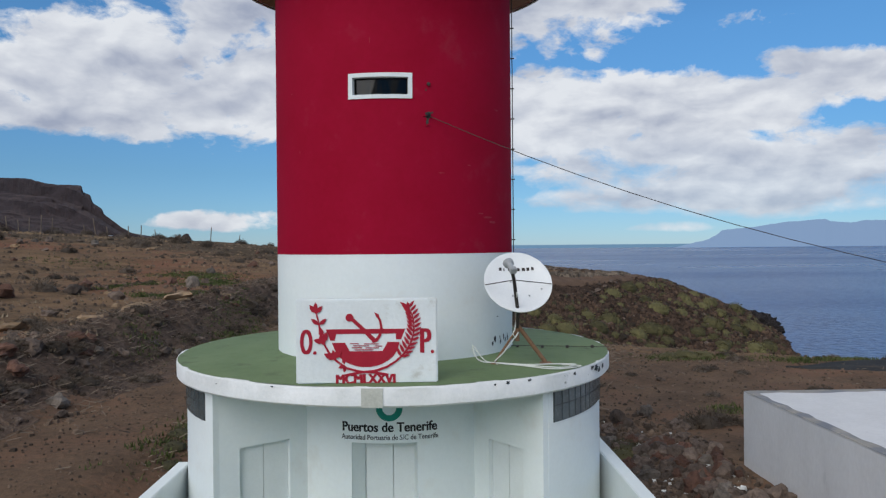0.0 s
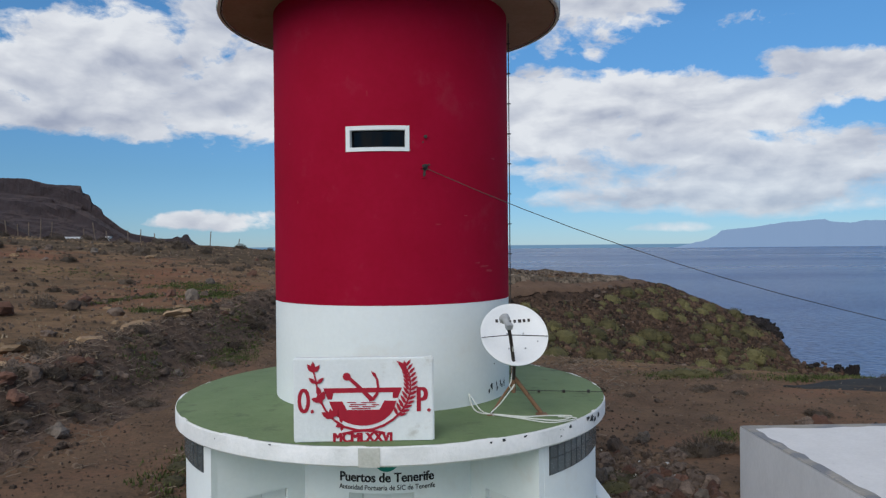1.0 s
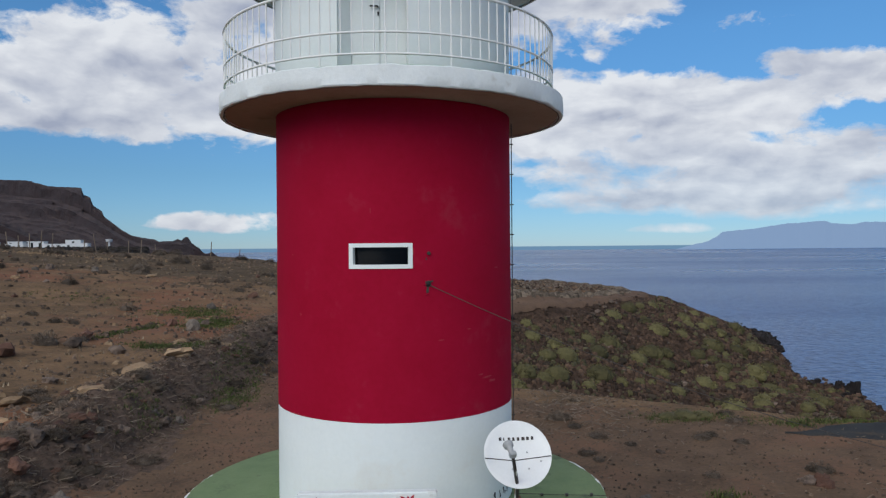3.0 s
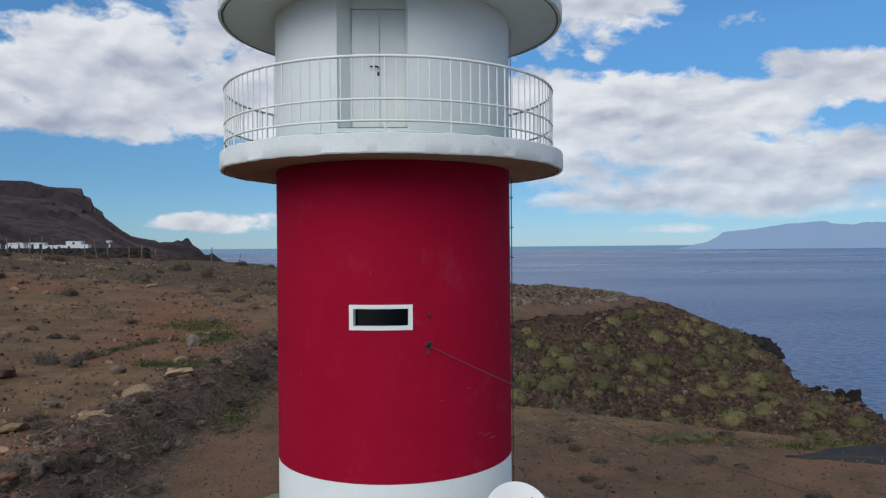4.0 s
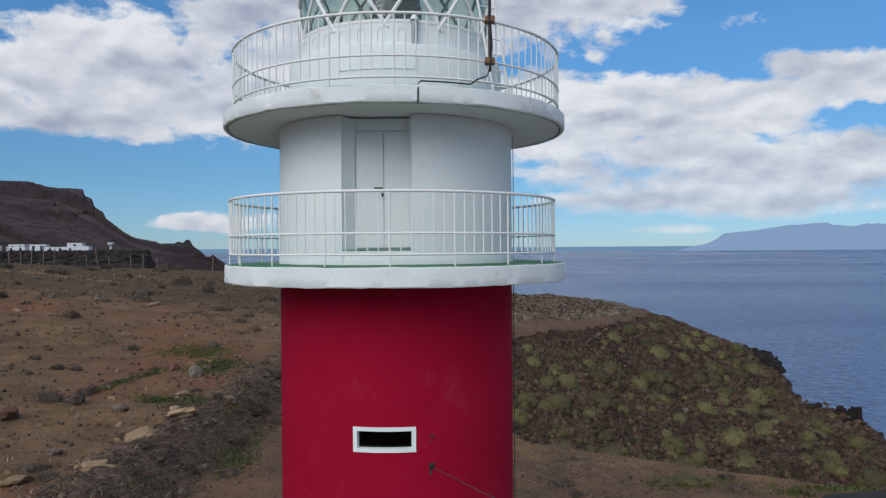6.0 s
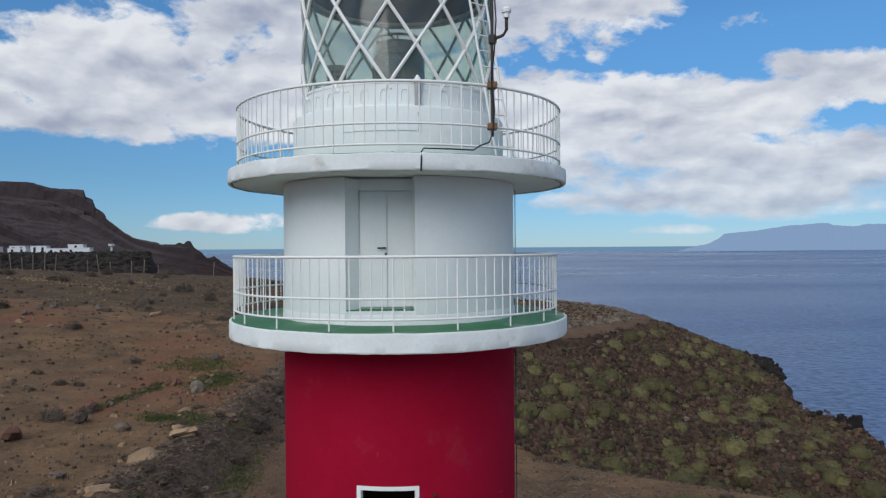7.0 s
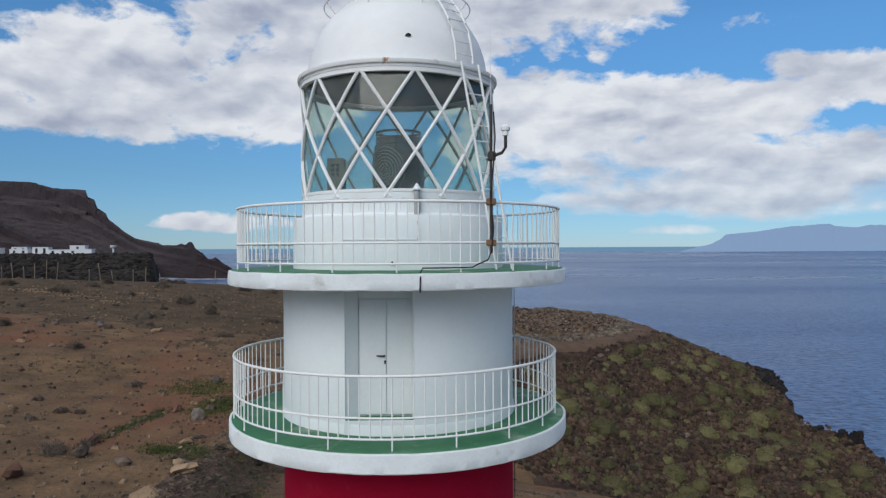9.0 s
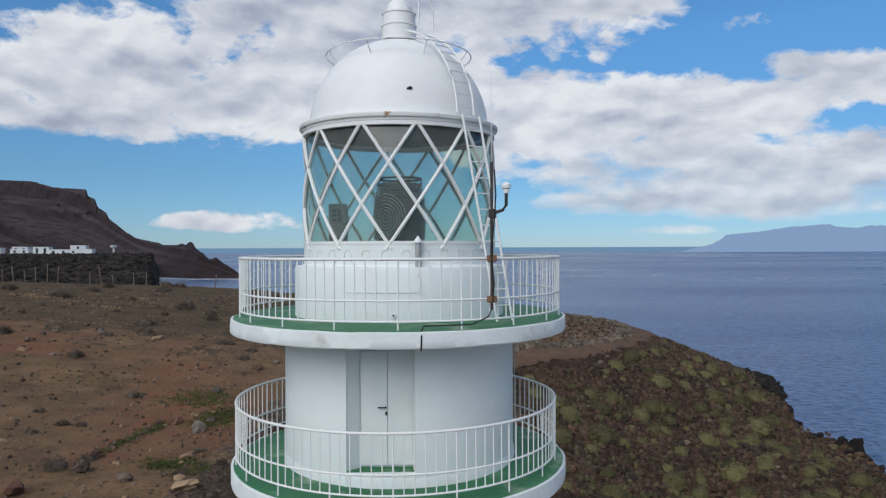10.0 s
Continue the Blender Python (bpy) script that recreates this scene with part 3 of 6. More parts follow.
def land(x, y, rough=True):
    """Height of the ground."""
    xc, yc = max(x, -105.0), min(y, 190.0)
    dip = 0.6 * math.exp(-(((x + 24) / 11) ** 2 + ((y - 38) / 12) ** 2))
    west = -dip - 0.42 - 0.1214 * xc + 0.0475 * yc - 0.00056 * xc * xc - 0.00024 * yc * yc
    bx = berm_line(y)
    track = 0.25 + 0.03 * max(-x - 5, 0) - 0.25 * smooth(-5.5, -2.5, x) * smooth(40, 10, y) - 0.42 * smooth(-4, -1, x)
    bank_ = 0.45 * math.exp(-((x - bx) / 1.3) ** 2) * smooth(48, 30, y)
    step = smooth(bx + 2.6, bx - 0.2, x)
    near = track + (west - track) * max(step, smooth(30, 55, y)) + bank_
    hill = -7.3 - 0.29 * (x - 27.5) + 0.35 * (y - 69.1) + 0.8 * smooth(72, 80, y)
    top = 0.4 - 0.08 * (x - 25) - 0.037 * (min(y, 104.0) - 95) - 0.010 * max(0.0, y - 104) - 0.26 * max(0.0, x - 39.5)
    low = -10.2 - 0.04 * max(0.0, x - 36) - 0.3 * max(0.0, 52 - y) - 0.5 * max(0.0, 34 - x)
    hill = softmax(softmin(hill, top, 2.5) - 0.09 * max(0.0, x - 38), low, 2.0)
    hill -= 1.1 * max(0.0, y - (146 - 30 * smooth(42, 52, x))) + 1.9 * max(0.0, x - sea_edge(y))
    shelf = -0.42 - 0.34 * max(0.0, (y + 0.6 * x - 29) / 1.17)
    east = softmax(shelf, hill, 2.5)
    z = near + (east - near) * smooth(-8, 6, x) if y > 20 else near + (-0.42 - near) * smooth(-5, -1, x)
    if 20 < y < 30:
        flat_ = near + (-0.42 - near) * smooth(-5, -1, x)
        z = flat_ + (z - flat_) * smooth(20, 30, y) if x < 3 else east
    elif y <= 20 and x >= 3:
        z = east
    r = math.hypot(x - 0.5, y + 13.5)
    bearing = x / max(y + 13.5, 1.0)
    if r > 150:
        wild = z - 0.45 * max(0.0, r - 156)
        if y > 0:
            inner = 2.0 + 5.0 * smooth(230, 600, r) + 3.0 * smooth(600, 820, r)
            west_land = z + (inner - z) * smooth(150, 205, r)
            keep = smooth(-0.365, -0.385, bearing) * smooth(-1.6, -1.2, bearing) * smooth(990, 960, r)
            z = max(wild, -40) + (west_land - max(wild, -40)) * keep
        else:
            z = max(wild, -40)
    z = softmin(z, 12.0, 2.0)
    if y < -45:
        z -= 0.5 * (-45 - y)
    if rough:
        steep = smooth(30, 60, y + 0.5 * x) * smooth(0, 12, x)
        amp = 0.05 + 0.10 * min(1, r / 80) + 0.25 * steep
        wildness = 0.30 * math.exp(-((x - bx) / 2.2) ** 2) * smooth(50, 30, y)
        z += amp * 1.2 * noise.fractal((x * 0.28, y * 0.28, 0.0), 0.9, 2.1, 4) + wildness * noise.fractal((x * 0.9, y * 0.9, 5.0), 0.8, 2.1, 4)
        z += 0.5 * min(1, max(0, r - 40) / 60) * noise.noise((x * 0.06, y * 0.06, 3.0))
        if x > 30 and y > 40:
            z += 1.3 * smooth(-4, -12, z) * noise.fractal((x * 0.16, y * 0.16, 9.0), 0.9, 2.2, 4)
        flatten = smooth(6.5, 4.2, math.hypot(x, y)) if y > -4 else smooth(5.2, 4.2, abs(x)) * smooth(-16, -10, y)
        z += (-0.47 - z) * flatten
    return z


def spaced(lo, hi, centre, fine, n):
    """n places from lo to hi, closest together about a centre."""
    k = 3.6
    a, b = math.asinh((lo - centre) / fine), math.asinh((hi - centre) / fine)
    return [centre + fine * math.sinh(a + (b - a) * i / (n - 1)) for i in range(n)]


def build_land():
    xs, ys = spaced(-1000, 170, -4, 14, 380), spaced(-90, 1010, 12, 16, 400)
    v = [(x, y, land(x, y)) for y in ys for x in xs]
    nx = len(xs)
    f = [(j * nx + i, j * nx + i + 1, (j + 1) * nx + i + 1, (j + 1) * nx + i) for j in range(len(ys) - 1) for i in range(nx - 1)]
    me = mesh("ground", v, f, EARTH, True)
    for m in (SCREE, TRACK, SCRUB, FAR_EARTH, BANK_EARTH):
        me.materials.append(m)
    for p in me.polygons:
        x, y, _ = p.center
        wander = 2.5 * noise.noise((x * 0.15, y * 0.15, 2.0)) + noise.noise((x * 0.8, y * 0.8, 4.0))
        r = math.hypot(x - 0.5, y + 13.5)
        if r > 172 + wander and x < 0:
            p.material_index = 3
        elif r > 70 and x < 0 and smooth(45, 80, y) + 0.22 * wander > 0.5:
            p.material_index = 4
        elif x > 4 and y + 0.6 * x > 56 + wander * 2 and not (y > headland_path(x) and x < 40):
            p.material_index = 1
        elif abs(x - berm_line(y) - 0.6) < 1.9 + wander * 0.8 and y < 46:
            p.material_index = 5
        elif berm_line(y) + 2 < x < -4 and y < 40 or (4 < x < 26 + wander and -20 < y + 0.6 * x < 27 + wander):
            p.material_index = 2
    return me


thing("ground", "bare brown volcanic earth with stones and a dirt track", "ground", kind="structure", me=build_land())


def build_footpath():
    """A trodden strip that lies on the headland, with ragged edges."""
    line, v, f = [], [], []
    for (ax, ay), (bx, by) in zip(HEADLAND_PATH, HEADLAND_PATH[1:]):
        line += [Vector((ax + (bx - ax) * k / 16, ay + (by - ay) * k / 16, 0)) for k in range(16)]
    for _ in range(6):
        line = [line[0]] + [(line[i - 1] + line[i] * 2 + line[i + 1]) / 4 for i in range(1, len(line) - 1)] + [line[-1]]
    for i, p in enumerate(line):
        d = (line[min(i + 1, len(line) - 1)] - line[max(i - 1, 0)]).normalized()
        side, half = Vector((d.y, -d.x, 0)), 1.3 + 1.5 * smooth(100, 112, p.y)
        for k in range(9):
            t = k / 4 - 1
            q = p + side * (half * t + (0.45 * noise.noise((p.x * 0.9, p.y * 0.9, k * 0.2)) if abs(t) > 0.6 else 0))
            z = max(land(q.x + e, q.y + g) for e, g in ((0, 0), (0.6, 0), (-0.6, 0), (0, 0.8), (0, -0.8)))
            v.append((q.x, q.y, z + 0.10 - 0.35 * max(0.0, abs(t) - 0.75) / 0.25))
    f = [(i * 9 + k, i * 9 + k + 1, i * 9 + k + 10, i * 9 + k + 9) for i in range(len(line) - 1) for k in range(8)]
    return mesh("footpath", v, f, PATH_EARTH, True)


thing("footpath", "reddish trodden footpath bending over the headland", "path", kind="structure", me=build_footpath())


ASPHALT = mat("worn dark asphalt", (0.028, 0.029, 0.030), (0.050, 0.050, 0.049), 0.95, 0.6, 9, 0.5, gloss=0.1, spots=(0.085, 0.062, 0.046), spot_at=(0.58, 0.70), spot_scale=0.5)


def build_road():
    """The dark end of an asphalt road that runs out into the bare yard."""
    v, n = [], 60
    for i in range(n + 1):
        x = 15.4 + 30 * (i / n) ** 1.5
        lo, hi = 15.4 - 1.2 * smooth(15.4, 19, x) - 0.05 * (x - 15.4), 15.4 + 1.1 * smooth(15.4, 19, x) + 0.10 * (x - 15.4)
        for k in range(7):
            y = lo + (hi - lo) * k / 6 + (0.35 * noise.noise((x * 1.1, k * 0.7, 4.0)) if k in (0, 6) else 0)
            z = max(land(x + e, y + g) for e, g in ((0, 0), (0.4, 0), (-0.4, 0), (0, 0.4), (0, -0.4)))
            v.append((x, y, z + (0.05 if 0 < k < 6 else -0.03)))
    f = [(i * 7 + k, i * 7 + k + 7, i * 7 + k + 8, i * 7 + k + 1) for i in range(n) for k in range(6)]
    return mesh("road", v, f, ASPHALT, True)


thing("road", "worn dark asphalt road end in the bare yard", "road", kind="structure", me=build_road())


def build_sea():
    n, v, f = 96, [(0, 0, SEA_Z)], []
    rings = (60, 120, 200, 320, 480, 700, 1000, 1500, 2200, 3200, 4985)
    for r in rings:
        v += [(r * math.cos(2 * math.pi * i / n), r * math.sin(2 * math.pi * i / n), SEA_Z) for i in range(n)]
    f += [(0, 1 + i, 1 + (i + 1) % n) for i in range(n)]
    for k in range(len(rings) - 1):
        for i in range(n):
            a, b = 1 + k * n + i, 1 + k * n + (i + 1) % n
            f.append((a, a + n, b + n, b))
    return mesh("water", v, f, SEA)


thing("water", "blue open sea with small ripples", "sea", kind="structure", me=build_sea())


def ridge(name, material, crest, far, foot, seed, label, steps=520, rows=84):
    """A far ridge round the bay. crest: (tangent of the bearing from the tower, tangent of its rise) along its top; far and foot: distances of the top and of the foot, at the west, in the bay and at the point."""
    v, f = [], []
    us, hs = [c[0] for c in crest], [c[1] for c in crest]
    for i in range(steps + 1):
        u = crest[0][0] + (crest[-1][0] - crest[0][0]) * (i / steps) ** 0.7
        top, near = (float(np.interp(u, (-0.62, -0.43, -0.32), q)) for q in (far, foot))
        rise_to = float(np.interp(u, us, hs))
        mean = sum(float(np.interp(u + 0.01 * q, us, hs)) for q in range(-4, 5)) / 9
        h, soft_h = 14.06 + rise_to * top, 14.06 + mean * top
        h += 0.8 * noise.fractal((u * 90, seed, 0), 0.8, 2, 4)
        for j in range(rows + 1):
            t = j / rows
            d = near + (top - near) * t
            w = 0.05 * noise.fractal((u * 7, seed, 2.0), 0.9, 2, 3)
            rise = 0.48 * min(t / 0.52, 1.0) ** 1.2 + 0.13 * smooth(0.52 + w, 0.56 + w, t) + 0.09 * smooth(0.55, 0.72, t) + 0.20 * smooth(0.74 - w, 0.78 - w, t) + 0.10 * smooth(0.80, 1.0, t)
            ledge = 0.030 * (h - SEA_Z) * (noise.noise((u * 7, rise * 24, seed)) + 0.6 * noise.noise((u * 22, rise * 55, seed + 1))) * smooth(0, 0.15, t) * smooth(1.0, 0.9, t)
            here = soft_h + (h - soft_h) * smooth(0.62, 0.95, t)
            z = min(SEA_Z - 3 + (here - SEA_Z + 3) * min(1, rise) + ledge, 14.06 + (h - 14.06) / top * d - 0.004 * d * (1 - t))
            gully = (top - near) * (0.030 * noise.fractal((u * 16, z * 0.010, seed + 5), 0.9, 2.1, 4) + 0.016 * noise.fractal((u * 34, z * 0.06, seed + 8), 0.8, 2.1, 5))
            d += gully * smooth(0, 0.2, t) * smooth(1.0, 0.92, t)
            v.append((0.5 + u * d, d - 13.8, z))
    n = rows + 1
    f = [(i * n + j, (i + 1) * n + j, (i + 1) * n + j + 1, i * n + j + 1) for i in range(steps) for j in range(rows)]
    base = len(v)
    for i in range(steps + 1):
        x, y, _ = v[i * n + rows]
        v.append((x * 1.1, y * 1.1, SEA_Z - 3))
    f += [(i * n + rows, (i + 1) * n + rows, base + i + 1, base + i) for i in range(steps)]
    me = mesh(name, v, f, material, False)
    me.materials.append(CLIFF_DARK)
    for p in me.polygons:  # bare rock where it is steep
        p.material_index = 1 if p.normal.z < 0.86 + 0.08 * noise.noise(p.center * 0.02) else 0
    return thing(name, label, "mountain", kind="structure", me=me)


# the table mountain across the bay with its long low point, and the foothill before it
ridge("backdrop_mountain", CLIFF, ((-0.8649, 0.08958), (-0.7613, 0.09243), (-0.6736, 0.09528), (-0.6019, 0.09662), (-0.562, 0.09486), (-0.5421, 0.09243), (-0.5381, 0.09), (-0.5182, 0.08514), (-0.4743, 0.08263), (-0.4719, 0.07308), (-0.4624, 0.06906), (-0.4584, 0.05783), (-0.4464, 0.04987), (-0.4432, 0.04183), (-0.4297, 0.03145), (-0.4201, 0.02349), (-0.4066, 0.01545), (-0.3986, 0.01302), (-0.3747, 0.00816), (-0.3683, 0.00498), (-0.3492, 0.00489), (-0.3428, 0.00724), (-0.3372, 0.00565), (-0.3325, 0.00883), (-0.3277, 0.00799), (-0.3229, 3e-05), (-0.3133, -0.00642), (-0.3054, -0.01521), (-0.3006, -0.01521), (-0.295, -0.01203), (-0.287, -0.01923), (-0.2751, -0.02644), (-0.2631, -0.03523), (-0.2512, -0.0457), (-0.2273, -0.05609)), (2600, 1500, 775), (1250, 790, 742), 3.0, "dark brown layered table mountain across the bay")
ridge("backdrop_foothill", CLIFF, ((-0.8649, 0.08962), (-0.6975, 0.06348), (-0.6019, 0.04723), (-0.5819, 0.03515), (-0.57, 0.02879), (-0.5524, 0.02077), (-0.5381, 0.01275), (-0.5222, 0.00233), (-0.4982, -0.01131), (-0.4743, -0.0234)), (1180, 1180, 1180), (980, 980, 980), 8.0, "dark brown foothill under the table mountain", 150, 40)
ISLE = haze_backdrop("far blue haze glow", (0.225, 0.34, 0.54), 0.72)
ISLAND_TOP = ((0.3466, -30.0), (0.3944, 19.0), (0.4048, 27.0), (0.4143, 48.0), (0.4199, 61.0), (0.4263, 85.0), (0.4422, 93.0), (0.4741, 105.0), (0.494, 118.0), (0.5235, 137.0), (0.5379, 137.0), (0.5578, 146.0), (0.5761, 150.0), (0.5841, 136.0), (0.6016, 130.0), (0.6136, 127.0), (0.6255, 133.0), (0.6335, 142.0), (0.6893, 139.0), (0.769, 107.0), (0.8726, 44.0), (0.9523, -5.0))


def far_island():
    v, f, n = [], [], 240
    a, b = ISLAND_TOP[0][0], ISLAND_TOP[-1][0]
    for i in range(n + 1):
        u = a + (b - a) * i / n
        k = min(max(i for i in range(len(ISLAND_TOP)) if ISLAND_TOP[i][0] <= u + 1e-9), len(ISLAND_TOP) - 2)
        (u0, h0), (u1, h1) = ISLAND_TOP[k], ISLAND_TOP[k + 1]
        h = h0 + (h1 - h0) * (u - u0) / (u1 - u0) + 3 * noise.fractal((u * 130, 0, 0), 0.8, 2.1, 5)
        v += [(u * d, d - 13.8, z) for d, z in ((4120, SEA_Z - 8), (4230, SEA_Z + (h - SEA_Z) * 0.6), (4300, h))]
    f = [(3 * i + j, 3 * i + 3 + j, 3 * i + 4 + j, 3 * i + 1 + j) for i in range(n) for j in range(2)]
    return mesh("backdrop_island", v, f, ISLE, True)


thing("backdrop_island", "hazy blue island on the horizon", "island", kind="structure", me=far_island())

# ---- lighthouse ----
AX = -0.03
lighthouse = thing("lighthouse", "round red and white lighthouse with two railed galleries", "lighthouse", m=pose(AX, 0, -0.45))
LZ = 0.45  # heights below are from the ground mark; the tower's foot lies that far under it


def tower(name, me, label="", parent=None, m=None):
    """A part of the lighthouse whose mesh is laid out from the tower's axis and the ground mark."""
    ob = part(name, me, parent or lighthouse, label)
    if parent is None:
        ob.matrix_basis = pose(0, 0, LZ) if m is None else pose(0, 0, LZ) @ m
    elif m is not None:
        ob.matrix_basis = m
    return ob


SHAFT, GALLERY, RAIL = 2.18, 3.17, 3.03
Z_ROOF, Z_RED, Z_G1, Z_DECK1, Z_G2, Z_DECK2 = 2.83, 4.60, 9.77, 10.08, 12.52, 12.78
DOOR_A = (-22.1, 8.7)  # the door niche, degrees round the shaft
WIN = (-15.8, 8.1, 7.128, 7.418)

# shaft, from the foot up
tower("shaft_wall_foot", drum("shaft_wall_foot", SHAFT, 0.30, -0.45, 2.55, WHITE, [(-17.5, 10.5, -0.45, 1.66)], rows=4), "white painted round wall with a door niche")
tower("shaft_wall_white", drum("shaft_wall_white", SHAFT, 0.30, Z_ROOF - 0.05, Z_RED, WHITE, rows=4), "white painted band of the shaft")
tower("shaft_wall_red", drum("shaft_wall_red", SHAFT + 0.003, 0.30, Z_RED, Z_G1 + 0.02, RED, [WIN], rows=10), "deep red painted band of the shaft")
tower("watch_room_wall", drum("watch_room_wall", SHAFT + 0.005, 0.30, Z_DECK1 - 0.03, Z_G2 + 0.02, WHITE, [(*DOOR_A, Z_DECK1 - 0.03, Z_G2 + 0.02)], rows=4), "white painted round wall with a door niche")
tower("plinth", lathe("plinth", [(SHAFT, 10.06), (SHAFT + 0.028, 10.08), (SHAFT + 0.022, 10.24), (SHAFT, 10.27)], WHITE, 96))


def gallery_slab(name, z0, z1, deck, under):
    """A round cantilevered slab: edge, painted deck and soffit are parts of it."""
    R = GALLERY
    edge = lathe("slab_edge", [(R - 0.10, z0 + 0.03), (R - 0.09, z0 + 0.005), (R - 0.015, z0 + 0.0), (R, z0 + 0.02), (R + 0.004, (z0 + z1) / 2), (R, z1 - 0.012), (R - 0.012, z1), (R - 0.16, z1 + 0.002)], TRIM, 256, wobble=0.013)
    s = tower(name, edge, "white rough-trowelled slab edge")
    part("deck", lathe("deck", [(R - 0.045, z1 + 0.002), (R - 0.055, z1 + 0.012), (R - 0.15, z1 + 0.014), (1.6, z1 + 0.018), (1.6, z1 - 0.05)], deck, 192, wobble=0.006), s, "green painted deck")
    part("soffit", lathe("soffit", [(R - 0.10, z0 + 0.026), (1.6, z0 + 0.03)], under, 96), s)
    # a thin dark ring just inside the bottom edge
    part("drip_groove", lathe("drip_groove", [(R - 0.090, z0 - 0.001), (R - 0.066, z0 - 0.003)], DARK_IRON, 256, wobble=0.013), s, "thin dark ring under the slab rim")
    return s


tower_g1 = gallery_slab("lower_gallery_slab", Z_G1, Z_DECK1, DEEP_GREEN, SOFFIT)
tower_g2 = gallery_slab("upper_gallery_slab", Z_G2, Z_DECK2, DEEP_GREEN, WHITE)


def railing(name, z_deck, bars, cx):
    """Three round hoops with thin upright bars; each sixth bar reaches down as a foot."""
    r = tower(name, tube("top_rail", ring_points(RAIL, bars[2], 96, cx), 0.024, METAL_WHITE, 8, True), "white painted steel railing")
    part("mid_rail", tube("mid_rail", ring_points(RAIL, bars[1], 96, cx), 0.018, METAL_WHITE, 8, True), r)
    part("bottom_rail", tube("bottom_rail", ring_points(RAIL, bars[0], 96, cx), 0.018, METAL_WHITE, 8, True), r)
    bar = tube("baluster", [(0, 0, bars[0]), (0, 0, bars[2])], 0.0105, METAL_WHITE, 6)
    foot = tube("post", [(0, 0, z_deck), (0, 0, bars[2])], 0.014, METAL_WHITE, 6)
    for i in range(114):
        p = on_ring(RAIL, 360 * i / 114 + 1.0, 0)
        part("post" if i % 6 == 0 else "baluster", foot if i % 6 == 0 else bar, r, m=pose(p.x + cx, p.y, 0))
    return r


railing("lower_gallery_railing", Z_DECK1, (10.27, 10.59, 11.225), -0.05)
railing("upper_gallery_railing", Z_DECK2, (12.925, 13.245, 13.88), 0.03)


def niche_door(name, a0, a1, sill, top, z_over, deep, leaf_x0, leaf_x1, split, handle_z, green):
    """A two-leaved door at the back of a niche in a round wall."""
    y = -SHAFT * math.cos(radians(max(abs(a0), abs(a1)))) + deep
    x0, x1 = SHAFT * math.sin(radians(a0)) - 0.02, SHAFT * math.sin(radians(a1)) + 0.02
    d = tower(name, box("door_frame", leaf_x0 - 0.05, leaf_x1 + 0.05, y, y + 0.06, sill, top + 0.01, DOOR, 0.006), "white two-leaved door in a deep niche")
    w = (leaf_x1 - leaf_x0)
    for a, b in ((leaf_x0 + 0.004, leaf_x0 + w * split - 0.004), (leaf_x0 + w * split + 0.004, leaf_x1 - 0.004)):
        part("door_leaf", box("door_leaf", a, b, y - 0.035, y + 0.01, sill + 0.02, top, DOOR, 0.006), d)
    hx = leaf_x0 + w * split - 0.03
    part("door_handle", tube("door_handle", [(hx, y - 0.04, handle_z), (hx, y - 0.09, handle_z), (hx - 0.13, y - 0.09, handle_z)], 0.013, BLACK, 8), d, "dark lever handle")
    part("lock", box("lock", hx - 0.01, hx + 0.02, y - 0.05, y - 0.03, handle_z - 0.14, handle_z - 0.08, BLACK, 0.003), d)
    part("niche_wall", box("niche_wall", x0 - 0.1, x1 + 0.1, y + 0.02, y + 0.10, sill - 0.2, z_over + 0.1, WHITE, 0), d)
    xa, ya = SHAFT * math.sin(radians(a0)) - 0.01, -SHAFT * math.cos(radians(a0)) - 0.0
    wedge = [(xa, ya + 0.006), (leaf_x0 - 0.02, y - 0.04), (leaf_x0 - 0.02, y + 0.02), (xa - 0.02, y + 0.02)]
    wv = [(p, q, z) for z in (sill - 0.2, z_over + 0.08) for p, q in wedge]
    part("splayed_jamb", mesh("splayed_jamb", wv, [(0, 1, 5, 4), (1, 2, 6, 5), (2, 3, 7, 6), (3, 0, 4, 7), (4, 5, 6, 7)], WHITE), d)
    part("transom", box("transom", leaf_x0 - 0.05, leaf_x1 + 0.05, y - 0.03, y + 0.05, top + 0.012, z_over + 0.08, WHITE, 0.004), d)
    if green:
        part("doorstep", box("doorstep", x0, x1, -SHAFT + 0.12, y - 0.002, sill - 0.30, sill - 0.03, WHITE, 0.01), d)
        part("doorstep_top", box("doorstep_top", x0 + 0.02, x1 - 0.02, -SHAFT + 0.16, y - 0.002, sill - 0.03, sill - 0.012, DEEP_GREEN, 0.004), d, "green painted doorstep")
    return d


niche_door("gallery_door", *DOOR_A, 10.35, 12.31, 12.43, 0.24, -0.60, 0.31, 0.5, 11.36, True)
niche_door("entrance_door", -17.5, 10.5, -0.42, 1.58, 1.60, 0.26, -0.44, 0.36, 0.55, 0.60, False)

# slit window of the shaft
win = tower("window_slit", drum("window_slit_back", 1.95, 0.03, 6.95, 7.55, DARK, a0=-26, a1=16), "dark slit window with a white raised frame")
for nm, a0, a1, z0, z1 in (("frame_top", -17.4, 9.6, 7.412, 7.477), ("frame_bottom", -17.4, 9.6, 7.070, 7.134), ("frame_side", -17.4, -15.6, 7.134, 7.412), ("frame_side", 7.9, 9.6, 7.134, 7.412)):
    part(nm, drum(nm, SHAFT + 0.018, 0.10, z0, z1, WHITE, a0=a0, a1=a1, step=2), win)
part("pane", drum("pane", SHAFT - 0.09, 0.012, 7.08, 7.46, glass_material("dark window glass", (0.018, 0.028, 0.028), 0.02), a0=-20, a1=11, step=2), win)

